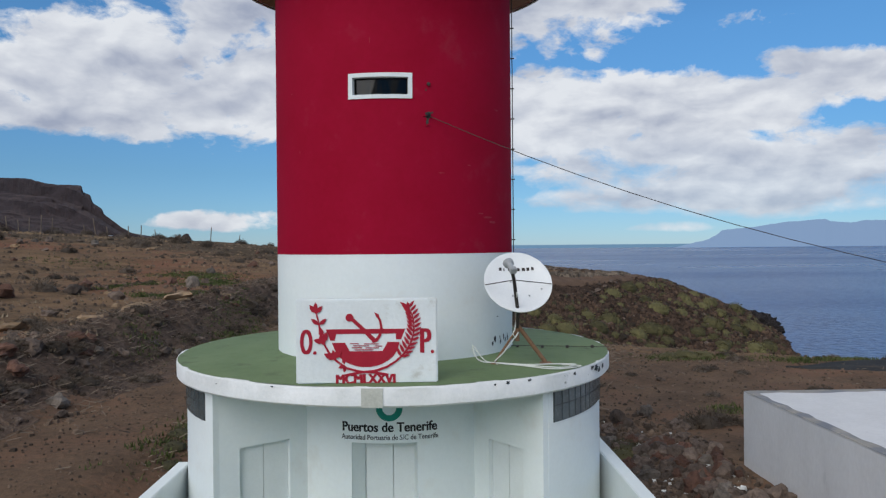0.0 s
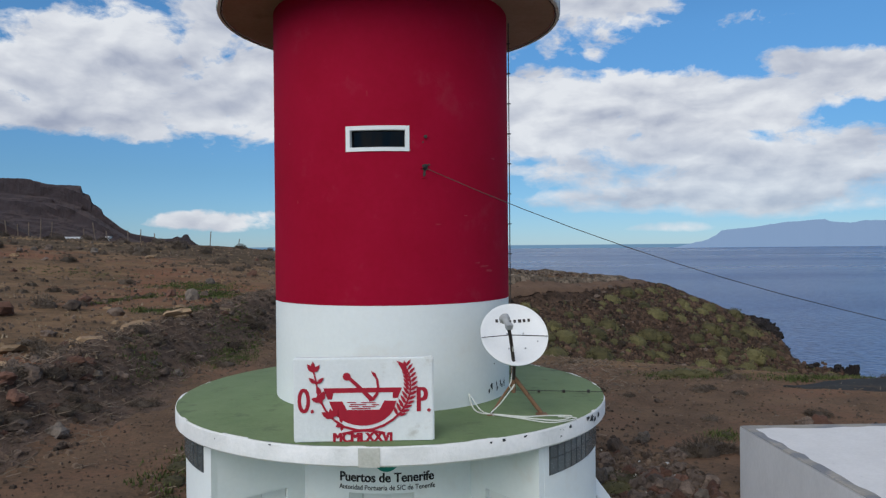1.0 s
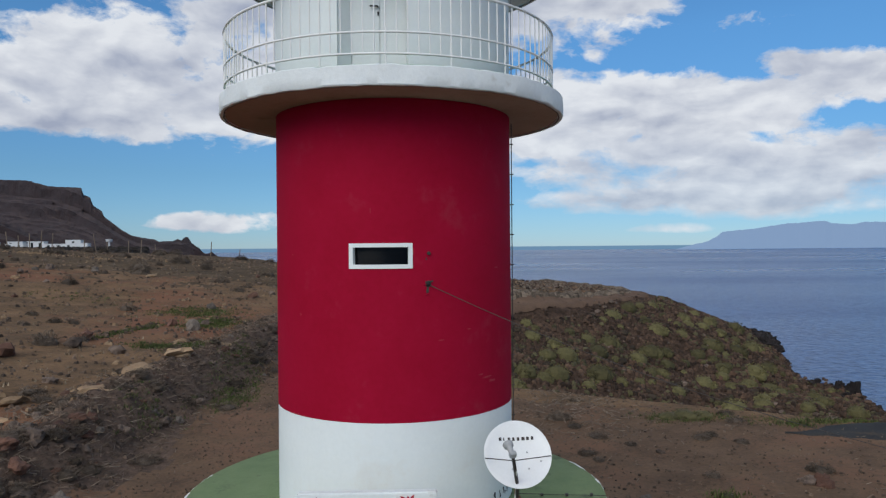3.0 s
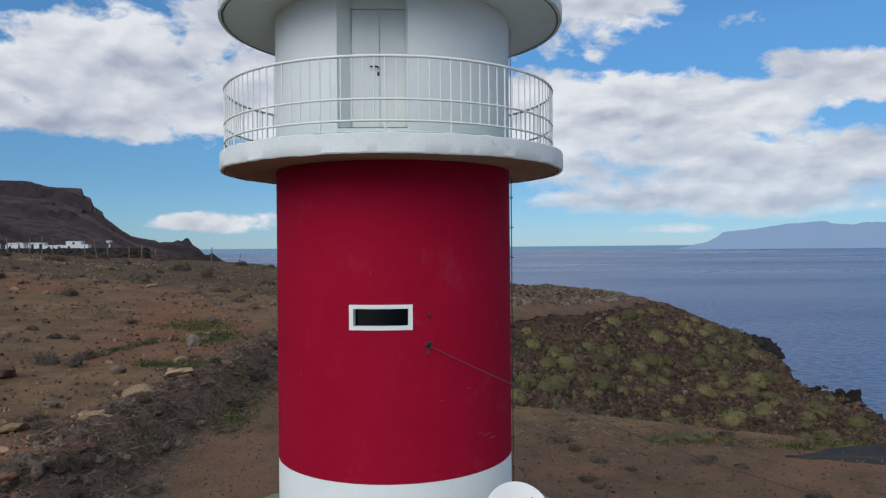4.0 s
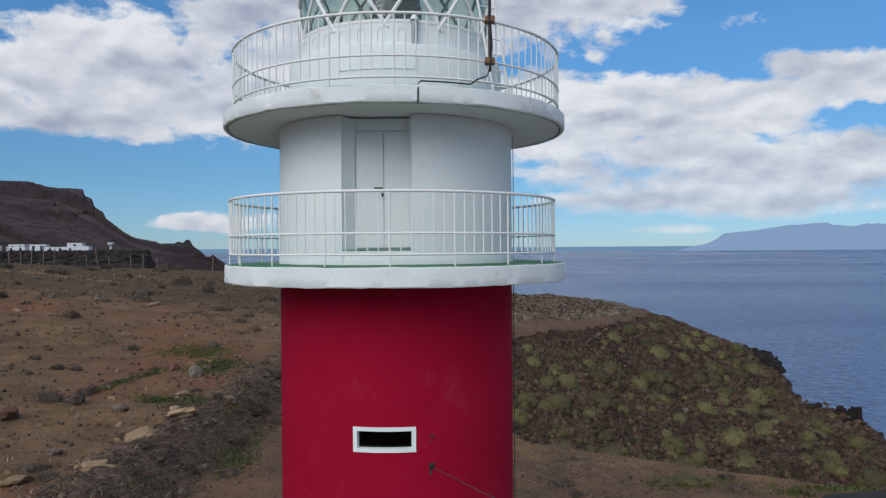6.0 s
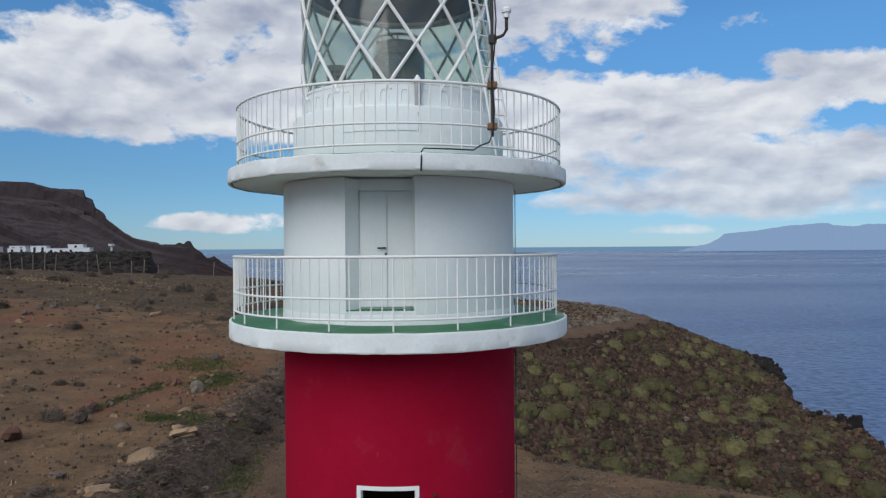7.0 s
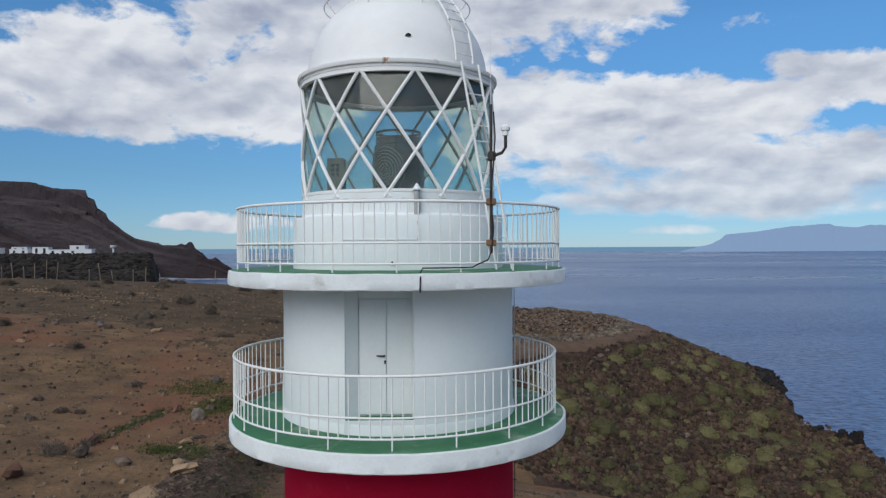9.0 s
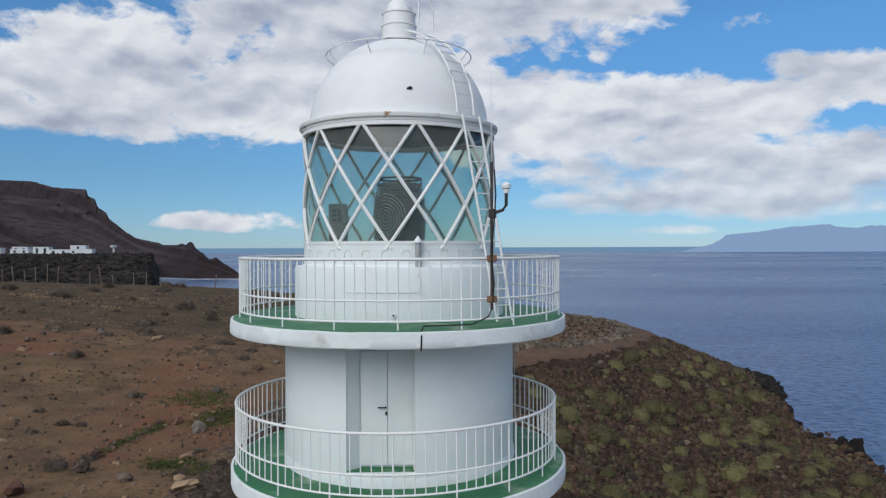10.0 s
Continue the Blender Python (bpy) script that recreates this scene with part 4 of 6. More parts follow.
# lantern house
tower("lantern_base_wall", lathe("lantern_base_wall", [(2.0, Z_DECK2 - 0.02), (2.0, 13.69), (1.985, 13.72), (1.85, 13.735), (1.83, 13.76), (1.83, 14.13), (1.79, 14.15), (1.70, 14.15), (1.70, Z_DECK2)], WHITE, 96), "white painted round base of the lantern")
G0, G1, GR = 14.13, 16.24, 1.80
lantern = tower("lantern_glazing", lathe("sill_ring", [(1.77, 14.12), (1.84, 14.12), (1.84, 14.17), (1.77, 14.17)], METAL_WHITE, 72, True), "diagonal white steel bars with clear glass panes")
part("head_ring", lathe("head_ring", [(1.77, 16.15), (1.85, 16.15), (1.85, 16.24), (1.77, 16.24)], METAL_WHITE, 72, True), lantern)


def glazing_bar(turn):
    pts = [on_ring(GR + 0.02, turn * 46.5 * k / 10, G1 - 0.03 - (G1 - G0 + 0.07) * k / 10) for k in range(11)]
    return tube("glazing_bar", pts, 0.033, METAL_WHITE, 6)


bars_r, bars_l = glazing_bar(1), glazing_bar(-1)


def pane_mesh(pts):
    """A thin pane on the drum of glass; pts are (degrees, share of the way down)."""
    out = [on_ring(GR + s, a, G1 - 0.05 - (G1 - G0 - 0.07) * t) for s in (0, -0.008) for a, t in pts]
    n = len(pts)
    if n == 3:
        f = [(0, 1, 2), (5, 4, 3)]
    else:
        f = [(0, 1, 2), (0, 2, 3), (6, 5, 4), (7, 6, 4)]
    f += [(i, n + i, n + (i + 1) % n, (i + 1) % n) for i in range(n)]
    return mesh("pane", out, f, PANE)


panes = [pane_mesh(p) for p in (((0, 0), (15, 1 / 3), (30, 0)), ((0, 0), (-15, 1 / 3), (0, 2 / 3), (15, 1 / 3)), ((15, 1 / 3), (0, 2 / 3), (15, 1), (30, 2 / 3)), ((0, 2 / 3), (-15, 1), (15, 1)))]
for k in range(12):
    turn = pose(0, 0, 0, 0, 0, 11.5 + 30 * k)
    for me in (bars_r, bars_l):
        part("glazing_bar", me, lantern, m=turn)
    for me in panes:
        p = part("pane", me, lantern, m=turn)
        p.visible_shadow = False
dome = tower("dome", lathe("dome_shell", [(1.72 * math.cos(radians(a)), 16.34 + 1.72 * math.sin(radians(a))) for a in range(0, 88, 4)] + [(0.0, 18.06)], METAL_WHITE, 96), "white painted steel dome with a rusty rim")
part("eave_ring", lathe("eave_ring", [(1.70, 16.24), (1.84, 16.215), (1.86, 16.225), (1.865, 16.265), (1.90, 16.28), (1.91, 16.30), (1.91, 16.345), (1.895, 16.355), (1.80, 16.36), (1.70, 16.37)], RUST, 96, True), dome, "white eave ring with rust streaks")
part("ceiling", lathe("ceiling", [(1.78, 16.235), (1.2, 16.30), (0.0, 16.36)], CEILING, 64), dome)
part("vent_cowl", lathe("vent_cowl", [(0.30, 18.05), (0.345, 18.06), (0.345, 18.10), (0.33, 18.11), (0.33, 18.33), (0.347, 18.34), (0.347, 18.37), (0.325, 18.385), (0.315, 18.57), (0.335, 18.58), (0.335, 18.60), (0.27, 18.62), (0.255, 18.70), (0.20, 18.80), (0.11, 18.88), (0.0, 18.90)], METAL_WHITE, 48), dome, "white ringed ventilator cowl")
part("cowl_collar", lathe("cowl_collar", [(0.28, 18.00), (0.37, 18.00), (0.37, 18.03), (0.325, 18.035), (0.325, 18.062)], DARK_IRON, 48), dome)
hoop = part("dome_hoop", tube("dome_hoop", ring_points(1.40, 17.74, 72), 0.012, METAL_WHITE, 6, True), dome)
stub = tube("stanchion", [(0, -1.22, 17.52), (0, -1.40, 17.74)], 0.012, METAL_WHITE, 6)
for k in range(8):
    part("stanchion", stub, hoop, m=pose(0, 0, 0, 0, 0, -22 + 45 * k))
part("vent_hole", mesh("vent_hole", [on_ring(1.733, 8 + a * 1.9, 16.79 + 0.045 * b) + Vector((0, 0, 0.0)) for a, b in ((-1, -0.3), (-0.6, 0.5), (0.1, 0.95), (0.8, 0.6), (1, -0.1), (0.2, -0.4))], [(0, 5, 4, 3, 2, 1)], BLACK), dome, m=pose(0, 0.055, 0))

# ground storey: a ring of rooms about the shaft, open at the front as a porch
PORCH = (-46.4, 37.4)
base_wall = tower("base_wall", drum("base_wall", 3.74, 0.25, -0.45, 2.56, WHITE, a0=PORCH[1], a1=360 + PORCH[0], rows=3), "white painted round outer wall")


def porch_wall(outer_deg, inner_xy, door, name):
    """A straight wall from the ring to the shaft, with a two-leaved door in it."""
    a, b = on_ring(3.74, outer_deg, 0), Vector((*inner_xy, 0))
    d = (b - a).normalized()
    n = Vector((d.y, -d.x, 0))
    if n.y > 0:
        n = -n
    L_ = (b - a).length
    s0, s1 = door
    v, f = [], []
    for s in (0, s0, s1, L_):
        for z in (-0.45, 1.60, 2.56):
            v.append(a + d * s + Vector((0, 0, z)))
    m = len(v)
    v += [p - n * 0.12 for p in v[:m]]
    for i in range(3):
        for j in range(2):
            if i == 1 and j == 0:
                continue
            q = (i * 3 + j, (i + 1) * 3 + j, (i + 1) * 3 + j + 1, i * 3 + j + 1)
            f += [q, tuple(m + k for k in q[::-1])]
    f += [(3, 4, m + 4, m + 3), (6, m + 6, m + 7, 7), (4, 7, m + 7, m + 4)]
    w = tower(name, soften(mesh(name, v, f, WHITE), 30), "white porch wall with a door niche")
    mid = (s0 + s1) / 2
    for p, q in ((s0 + 0.005, mid - 0.005), (mid + 0.005, s1 - 0.005)):
        c = [a + d * p - n * 0.12, a + d * q - n * 0.12, a + d * q - n * 0.08, a + d * p - n * 0.08]
        vv = [k + Vector((0, 0, z)) for z in (-0.43, 1.59) for k in c]
        part("door_leaf", mesh("door_leaf", vv, [(0, 1, 2, 3), (4, 7, 6, 5), (0, 4, 5, 1), (1, 5, 6, 2), (2, 6, 7, 3), (3, 7, 4, 0)], DOOR), w)
    return w


porch_wall(PORCH[0], (-1.43, -1.64), (0.42, 1.27), "porch_wall")
porch_wall(PORCH[1], (1.33, -1.72), (0.42, 1.20), "porch_wall")
roof_slab = tower("terrace_slab", lathe("slab_edge", [(3.72, 2.55), (3.88, 2.55), (3.91, 2.58), (3.912, 2.815), (3.90, 2.832), (3.86, 2.834)], WORN, 128, wobble=0.012), "white slab edge with flaking paint")
part("deck", lathe("deck", [(3.893, 2.836), (3.80, 2.842), (2.0, 2.885), (2.0, 2.7)], GREEN, 96), roof_slab, "faded green painted terrace deck")
part("soffit", lathe("soffit", [(3.75, 2.552), (1.9, 2.552)], WHITE, 96), roof_slab)
part("drain_patch", drum("drain_patch", 3.925, 0.02, 2.56, 2.82, mat("bare patched concrete", (0.42, 0.42, 0.36), (0.55, 0.55, 0.49), 0.9, 6, 30, 0.4, spots=(0.12, 0.16, 0.11), spot_at=(0.62, 0.7), spot_scale=9), a0=-4.9, a1=-0.6, step=1), roof_slab, "bare grey patch in the slab edge")
part("corner_post", drum("corner_post", 3.745, 0.30, -0.45, 2.55, WHITE, a0=-47.5, a1=-46.2, step=1), base_wall)


def block_window(a0, a1, cols, name):
    """A strip of dark glass blocks under the slab."""
    w = tower(name, drum(name, 3.75, 0.10, 2.05, 2.555, MORTAR, a0=a0, a1=a1, step=1.5), "strip of dark glass blocks")
    da = (a1 - a0) / cols
    for i in range(cols):
        for z0, z1 in ((2.065, 2.30), (2.315, 2.55)):
            part("glass_block", drum("glass_block", 3.762, 0.05, z0, z1, BLOCK, a0=a0 + da * (i + 0.07), a1=a0 + da * (i + 0.93), step=1.5), w)


block_window(41, 73, 11, "window_east")
block_window(-84, -50.2, 11, "window_west")


def paint_chip(parent, r, deg, z, w, h, seed, material=None, label="dark patch of missing paint"):
    """A ragged flake of missing paint on a round wall."""
    rr, v = random.Random(seed), []
    for k in range(14):
        a = 2 * math.pi * k / 14
        q = rr.uniform(0.45, 1.0)
        v.append(on_ring(r, deg + math.degrees(math.cos(a) * w * q / 2 / r), z + math.sin(a) * h * q / 2))
    v.append(on_ring(r, deg, z))
    part("paint_chip", mesh("paint_chip", v, [(k, (k + 1) % 14, 14) for k in range(14)], material or MORTAR), parent, label)


white_band = bpy.data.objects["shaft_wall_white"]
for k, (deg, z, w, h) in enumerate(((52.5, 3.12, 0.10, 0.14), (50.5, 3.05, 0.09, 0.10), (57, 3.14, 0.05, 0.10), (57.5, 3.06, 0.07, 0.12), (61, 3.13, 0.06, 0.16), (63, 3.07, 0.08, 0.10), (66, 3.10, 0.07, 0.18), (55, 3.5, 0.04, 0.03), (60, 3.75, 0.10, 0.03))):
    paint_chip(white_band, SHAFT + 0.004, deg, z, w, h, 100 + k)
for k, (deg, z, w, h) in enumerate(((56.5, 2.76, 0.22, 0.14), (58.5, 2.71, 0.16, 0.12), (54.0, 2.78, 0.20, 0.08), (61.5, 2.74, 0.12, 0.14), (45.5, 2.77, 0.10, 0.07), (31, 2.80, 0.07, 0.05), (25.5, 2.80, 0.08, 0.06), (22.5, 2.79, 0.05, 0.04), (-24, 2.80, 0.06, 0.03), (-40, 2.74, 0.04, 0.03))):
    paint_chip(roof_slab, 3.922, deg, z, w, h, 140 + k)

SCUFF = mat("rubbed pale red paint", (0.30, 0.014, 0.034), (0.36, 0.040, 0.058), 0.85, 8, 40, 0.2)
red_band = bpy.data.objects["shaft_wall_red"]
for k, (deg, z, w, h) in enumerate(((47, 5.20, 0.30, 0.05), (51, 5.12, 0.22, 0.06), (43, 5.26, 0.18, 0.03), (55, 7.05, 0.16, 0.03), (36, 6.05, 0.10, 0.03), (-44, 6.3, 0.04, 0.06), (-8, 8.0, 0.02, 0.14), (-50, 7.3, 0.03, 0.04), (22, 5.9, 0.12, 0.025))):
    paint_chip(red_band, SHAFT + 0.0065, deg, z, w, h, 170 + k, SCUFF, "rubbed pale scuff in the red paint")
for k, (deg, z, w, h) in enumerate(((16, 6.72, 0.06, 0.16), (18, 6.86, 0.05, 0.05), (15.5, 7.22, 0.03, 0.05))):
    paint_chip(red_band, SHAFT + 0.0065, deg, z, w, h, 190 + k, DARK_IRON, "dark rust stain under the anchor")

# lettering over the entrance
board = tower("name_board", drum("name_board", SHAFT + 0.012, 0.012, 1.60, 2.50, WHITE, a0=-22.5, a1=20, step=2), "white board with black lettering and a teal emblem")
part("lettering", words("Puertos de Tenerife", 1.54, 0.150, BLACK, 0.005, 0.014, SHAFT + 0.017, 0.004), board, "black lettering", m=pose(0, 0, 1.785, 0, 0, -1.2))
part("lettering_small", words("Autoridad Portuaria de S/C de Tenerife", 1.58, 0.080, BLACK, 0.005, 0.0, SHAFT + 0.017, 0.001), board, "small black lettering", m=pose(0, 0, 1.655, 0, 0, -1.2))


def emblem_arc():
    v, f, n = [], [], 28
    for i in range(n + 1):
        a = radians(180 + 180 * i / n)
        for r in (0.11, 0.21):
            x, z = r * math.cos(a), 2.16 + r * math.sin(a)
            v.append(on_ring(SHAFT + 0.018, math.degrees(x / SHAFT) - 1.2, z))
    f = [(2 * i, 2 * i + 1, 2 * i + 3, 2 * i + 2) for i in range(n)]
    return mesh("emblem", v, f, TEAL)


part("emblem", emblem_arc(), board, "teal half-ring emblem")

# ladder up to the dome
ladder = thing("ladder", "white steel ladder leaning from gallery to dome", "ladder", m=pose(AX, 0, Z_DECK2))
DZ = -Z_DECK2


def ladder_part(name, me, label=""):
    return part(name, me, ladder, label, m=pose(0, 0, DZ))


feet, heads = (Vector((1.72, -1.80, 12.79)), Vector((2.00, -1.66, 12.79))), (Vector((1.15, -1.62, 16.36)), Vector((1.46, -1.36, 16.36)))
for a, b in zip(feet, heads):
    ladder_part("stile", tube("stile", [a, b], 0.022, METAL_WHITE, 8))
for k in range(1, 13):
    t = k / 13
    ladder_part("rung", tube("rung", [feet[0].lerp(heads[0], t), feet[1].lerp(heads[1], t)], 0.012, METAL_WHITE, 6))
side = Vector((0.16, 0.13, 0)).normalized() * 0.195


def over_dome(el, k):
    c = on_ring(1.86 * math.cos(radians(el)), 41, 16.34 + 1.86 * math.sin(radians(el)))
    return c + side * k


for k in (-1, 1):
    ladder_part("dome_stile", tube("dome_stile", [over_dome(e, k) for e in range(2, 80, 6)], 0.022, METAL_WHITE, 8))
for e in range(6, 78, 7):
    ladder_part("rung", tube("rung", [over_dome(e, -1), over_dome(e, 1)], 0.012, METAL_WHITE, 6))
for dx in (0.0, 0.28):
    ladder_part("hand_hoop", tube("hand_hoop", [(0.38 + dx, -0.42 + 0.3 * dx, 18.28 - 0.3 * dx), (0.40 + dx * 0.9, -0.40 + 0.3 * dx, 18.62), (0.36 + dx * 0.7, -0.38, 18.95), (0.26 + dx * 0.4, -0.34, 19.15)], 0.018, METAL_WHITE, 8))

# the optic inside the lantern
optic = thing("lighthouse_lens", "grey green drum lens on a pedestal inside the lantern", "lens", m=pose(AX, 0.1, 13.9))
part("lens_drum", lathe("lens_drum", [(0.34, 0.0), (0.42, 0.10), (0.42, 0.14), (0.46, 0.16), (0.46, 0.30), (0.50, 0.33), (0.51, 0.75), (0.50, 1.10), (0.47, 1.13), (0.47, 1.24), (0.44, 1.26), (0.44, 1.40), (0.40, 1.40), (0.40, 0.1)], LENS, 40), optic, "dark green grey glass")
for z in (0.05, 1.38, 1.50):
    part("lens_ring", lathe("lens_ring", [(0.40, z - 0.02), (0.44, z - 0.02), (0.44, z + 0.02), (0.40, z + 0.02)], BRASS, 40, True), optic)
for k in range(8):
    p = on_ring(0.42, 45 * k, 0)
    part("lens_post", tube("lens_post", [(p.x, p.y, 1.36), (p.x, p.y, 1.52)], 0.012, BRASS, 6), optic)
for k in range(7):
    r = 0.07 + 0.055 * k
    pts = []
    for i in range(36):
        a = 2 * math.pi * i / 36
        u, w = r * math.cos(a), 0.72 + r * 1.15 * math.sin(a)
        pts.append(on_ring(0.515, -30 + math.degrees(u / 0.51), w))
    part("prism_ring", tube("prism_ring", pts, 0.011, PRISM, 5, True), optic)
part("pedestal", lathe("pedestal", [(0.5, -1.15), (0.5, -1.05), (0.22, -1.0), (0.22, -0.05), (0.34, 0.0)], GREY, 32), optic)
cab = thing("lantern_cabinet", "small grey steel control cabinet inside the lantern", "cabinet", m=pose(AX - 1.22, 0.25, 12.80))
part("body", box("body", -0.17, 0.17, -0.16, 0.16, 0.0, 2.12, CABINET, 0.01), cab)
for i in range(6):
    part("louvre", box("louvre", -0.09 + 0.1 * (i % 2), -0.03 + 0.1 * (i % 2), -0.168, -0.158, 1.96 - 0.09 * (i // 2), 2.01 - 0.09 * (i // 2), DARK, 0.0), cab)

# small fittings on the lantern base
lamp = thing("post_lamp", "small grey lamp with a white cap on the lantern base", "lamp", m=pose(AX + 0.38, -1.86, 13.70))
part("lamp_body", lathe("lamp_body", [(0.0, 0.02), (0.05, 0.02), (0.05, 0.44), (0.0, 0.44)], GREY, 16), lamp)
part("cap", lathe("cap", [(0.075, 0.44), (0.075, 0.46), (0.02, 0.54), (0.0, 0.56)], WHITE, 16), lamp)
part("bracket", box("bracket", -0.03, 0.03, -0.04, 0.05, 0.0, 0.10, GREY, 0.005), lamp)
part("lead", tube("lead", [(0.0, -0.045, 0.05), (0.01, -0.10, -0.10), (0.03, -0.14, -0.22), (0.01, -0.14, -0.42)], 0.008, GREY, 6), lamp)
for k in range(14):
    a = -70 + 140 * k / 13
    pts = [on_ring(1.835, a - 2.2, 13.80), on_ring(1.836, a - 2.2, 13.95), on_ring(1.837, a - 1.2, 14.02), on_ring(1.837, a + 1.2, 14.02), on_ring(1.836, a + 2.2, 13.95), on_ring(1.835, a + 2.2, 13.80)]
    tower("wall_hook", tube("wall_hook", pts, 0.006, WHITE, 6))
hatch = tower("hatch", drum("hatch", 2.012, 0.02, 13.30, 13.315, WHITE, a0=-26, a1=10, step=2), "raised white ledge on the lantern base")
spout = tower("spout", tube("spout", [(-0.03, -1.98, 12.93), (-0.03, -2.06, 12.93)], 0.035, WHITE, 10), "short white drain spout")
part("spout_bore", lathe("spout_bore", [(0.0, 0.0), (0.018, 0.0)], BLACK, 10), spout, m=pose(-0.03, -2.063, 12.93, 90))

# antenna on the upper railing
antenna = thing("antenna", "dark steel antenna pole clamped to the upper railing", "antenna", m=pose(1.52, -2.71, Z_DECK2))
part("pole", tube("pole", [(0, 0, 0.30), (0, 0, 2.62)], 0.023, DARK_IRON, 10), antenna)
part("whip", tube("whip", [(0, 0.02, 2.6), (0, 0.02, 4.0)], 0.004, METAL_WHITE, 5), antenna)
for z in (0.46, 1.10):
    part("clamp", box("clamp", -0.075, 0.075, -0.05, 0.10, z - 0.05, z + 0.05, IRON, 0.01), antenna)
part("arm", tube("arm", [(0, 0, 1.80), (0.08, -0.03, 1.83), (0.17, -0.06, 1.86), (0.22, -0.08, 1.94), (0.22, -0.08, 2.12)], 0.026, DARK_IRON, 8), antenna)
part("arm_clamp", box("arm_clamp", -0.05, 0.07, -0.05, 0.05, 1.74, 1.88, DARK_IRON, 0.01), antenna)
part("head", lathe("head", [(0.0, 0.0), (0.045, 0.0), (0.05, 0.07), (0.07, 0.08), (0.075, 0.13), (0.04, 0.17), (0.0, 0.18)], DISH, 20), antenna, "cream antenna head", m=pose(0.22, -0.08, 2.12))
part("cable", tube("cable", [(0.04, -0.03, 2.5), (0.06, -0.05, 2.1), (0.03, -0.05, 1.6), (-0.02, -0.06, 1.2), (0.03, -0.05, 0.7), (0.0, -0.06, 0.35), (-0.06, -0.10, 0.20), (-0.2, -0.16, 0.14)], 0.012, BLACK, 6), antenna)
wire_pts = [(1.33, -2.86, 12.93)] + [tuple(on_ring(3.06, a, 12.86) + Vector((AX, 0, 0))) for a in (24, 19, 14, 9)] + [tuple(on_ring(3.12, 8.2, 12.80) + Vector((AX, 0, 0))), tuple(on_ring(3.185, 8.0, 12.72) + Vector((AX, 0, 0))), tuple(on_ring(3.185, 7.9, 12.5) + Vector((AX, 0, 0)))]
thing("deck_cable", "black cable along the upper deck edge", "cable", me=tube("deck_cable", wire_pts, 0.012, BLACK, 6))

# lightning conductor down the shaft
rod = thing("lightning_conductor", "thin metal conductor clipped down the tower wall", "conductor", m=pose(AX, 0, 2.9))
part("strip", tube("strip", [on_ring(SHAFT + 0.035, 82, z - 2.9) for z in (2.95, 6.0, 9.7)], 0.009, DARK_IRON, 6), rod)
part("strip_upper", tube("strip_upper", [on_ring(SHAFT + 0.04, 82, z - 2.9) for z in (10.1, 11.5, 12.45)], 0.008, GREY, 6), rod)
for k in range(12):
    part("clip", tube("clip", [on_ring(SHAFT - 0.01, 82, 0.25 + 0.56 * k), on_ring(SHAFT + 0.07, 82, 0.25 + 0.56 * k)], 0.012, DARK_IRON, 6), rod)

# stay wire from the shaft to the shed
stay = thing("overhead_cable", "dark overhead cable from the red shaft to the shed", "cable", m=pose(0.577, -2.10, 6.81))
span = []
for i in range(25):
    t = i / 24
    d = 18.3 * t
    span.append((d, -0.19 * min(d, 7) - 0.1 * max(0.0, d - 7), -0.475 * d + 0.0176 * d * d if d < 6 else -2.2164 - 0.2638 * (d - 6)))
part("wire", tube("wire", span, 0.0065, DARK_IRON, 6), stay)
part("insulator", lathe("insulator", [(0.0, -0.02), (0.035, -0.02), (0.05, 0.02), (0.03, 0.06), (0.0, 0.08)], BLACK, 12), stay, "black insulator", m=pose(0.0, 0.03, 0.0, 70, 20, 0))
part("anchor_plate", box("anchor_plate", -0.05, 0.05, -0.01, 0.05, -0.04, 0.06, DARK_IRON, 0.01), stay)
part("loop", tube("loop", [(-0.02, -0.03, 0.0), (-0.10, -0.01, -0.02), (-0.14, 0.0, -0.10), (-0.10, 0.0, -0.17), (-0.02, -0.01, -0.17), (0.03, -0.02, -0.14)], 0.007, RED, 6), stay)
hole = thing("bolt_hole", "small dark bolt in the red wall", "bolt", me=lathe("bolt_hole", [(0.0, 0.0), (0.028, 0.0), (0.028, 0.03), (0.0, 0.035)], DARK_IRON, 12), m=pose(0.59 + AX * 0, -2.10, 7.31, 90, 0, 16))

# plaque on the terrace edge
plaque = thing("commemorative_plaque", "white stone plaque with a red harbour emblem, standing on the terrace", "plaque", m=pose(-0.30, -3.66, 2.835))
part("slab", box("slab", -0.975, 0.975, 0.0, 0.14, 0.0, 1.175, TRIM, 0.02), plaque)


layer = 0


def relief(name, outline, label=""):
    """A raised piece; each lies at its own small depth, so that no two fronts share a plane."""
    global layer
    layer += 1
    return part(name, plate(name, outline, 0.014, LETTER_RED, -0.006 - 0.0006 * (layer % 29)), plaque, label)


def band(line, w0, w1):
    """An outline round a line of points that is w0 wide at its start and w1 at its end."""
    out, back, n = [], [], len(line)
    for i, (x, z) in enumerate(line):
        xa, za = line[max(i - 1, 0)]
        xb, zb = line[min(i + 1, n - 1)]
        l = math.hypot(xb - xa, zb - za) or 1
        w = (w0 + (w1 - w0) * i / (n - 1)) / 2
        nx, nz = -(zb - za) / l * w, (xb - xa) / l * w
        out.append((x + nx, z + nz))
        back.append((x - nx, z - nz))
    return out + back[::-1]


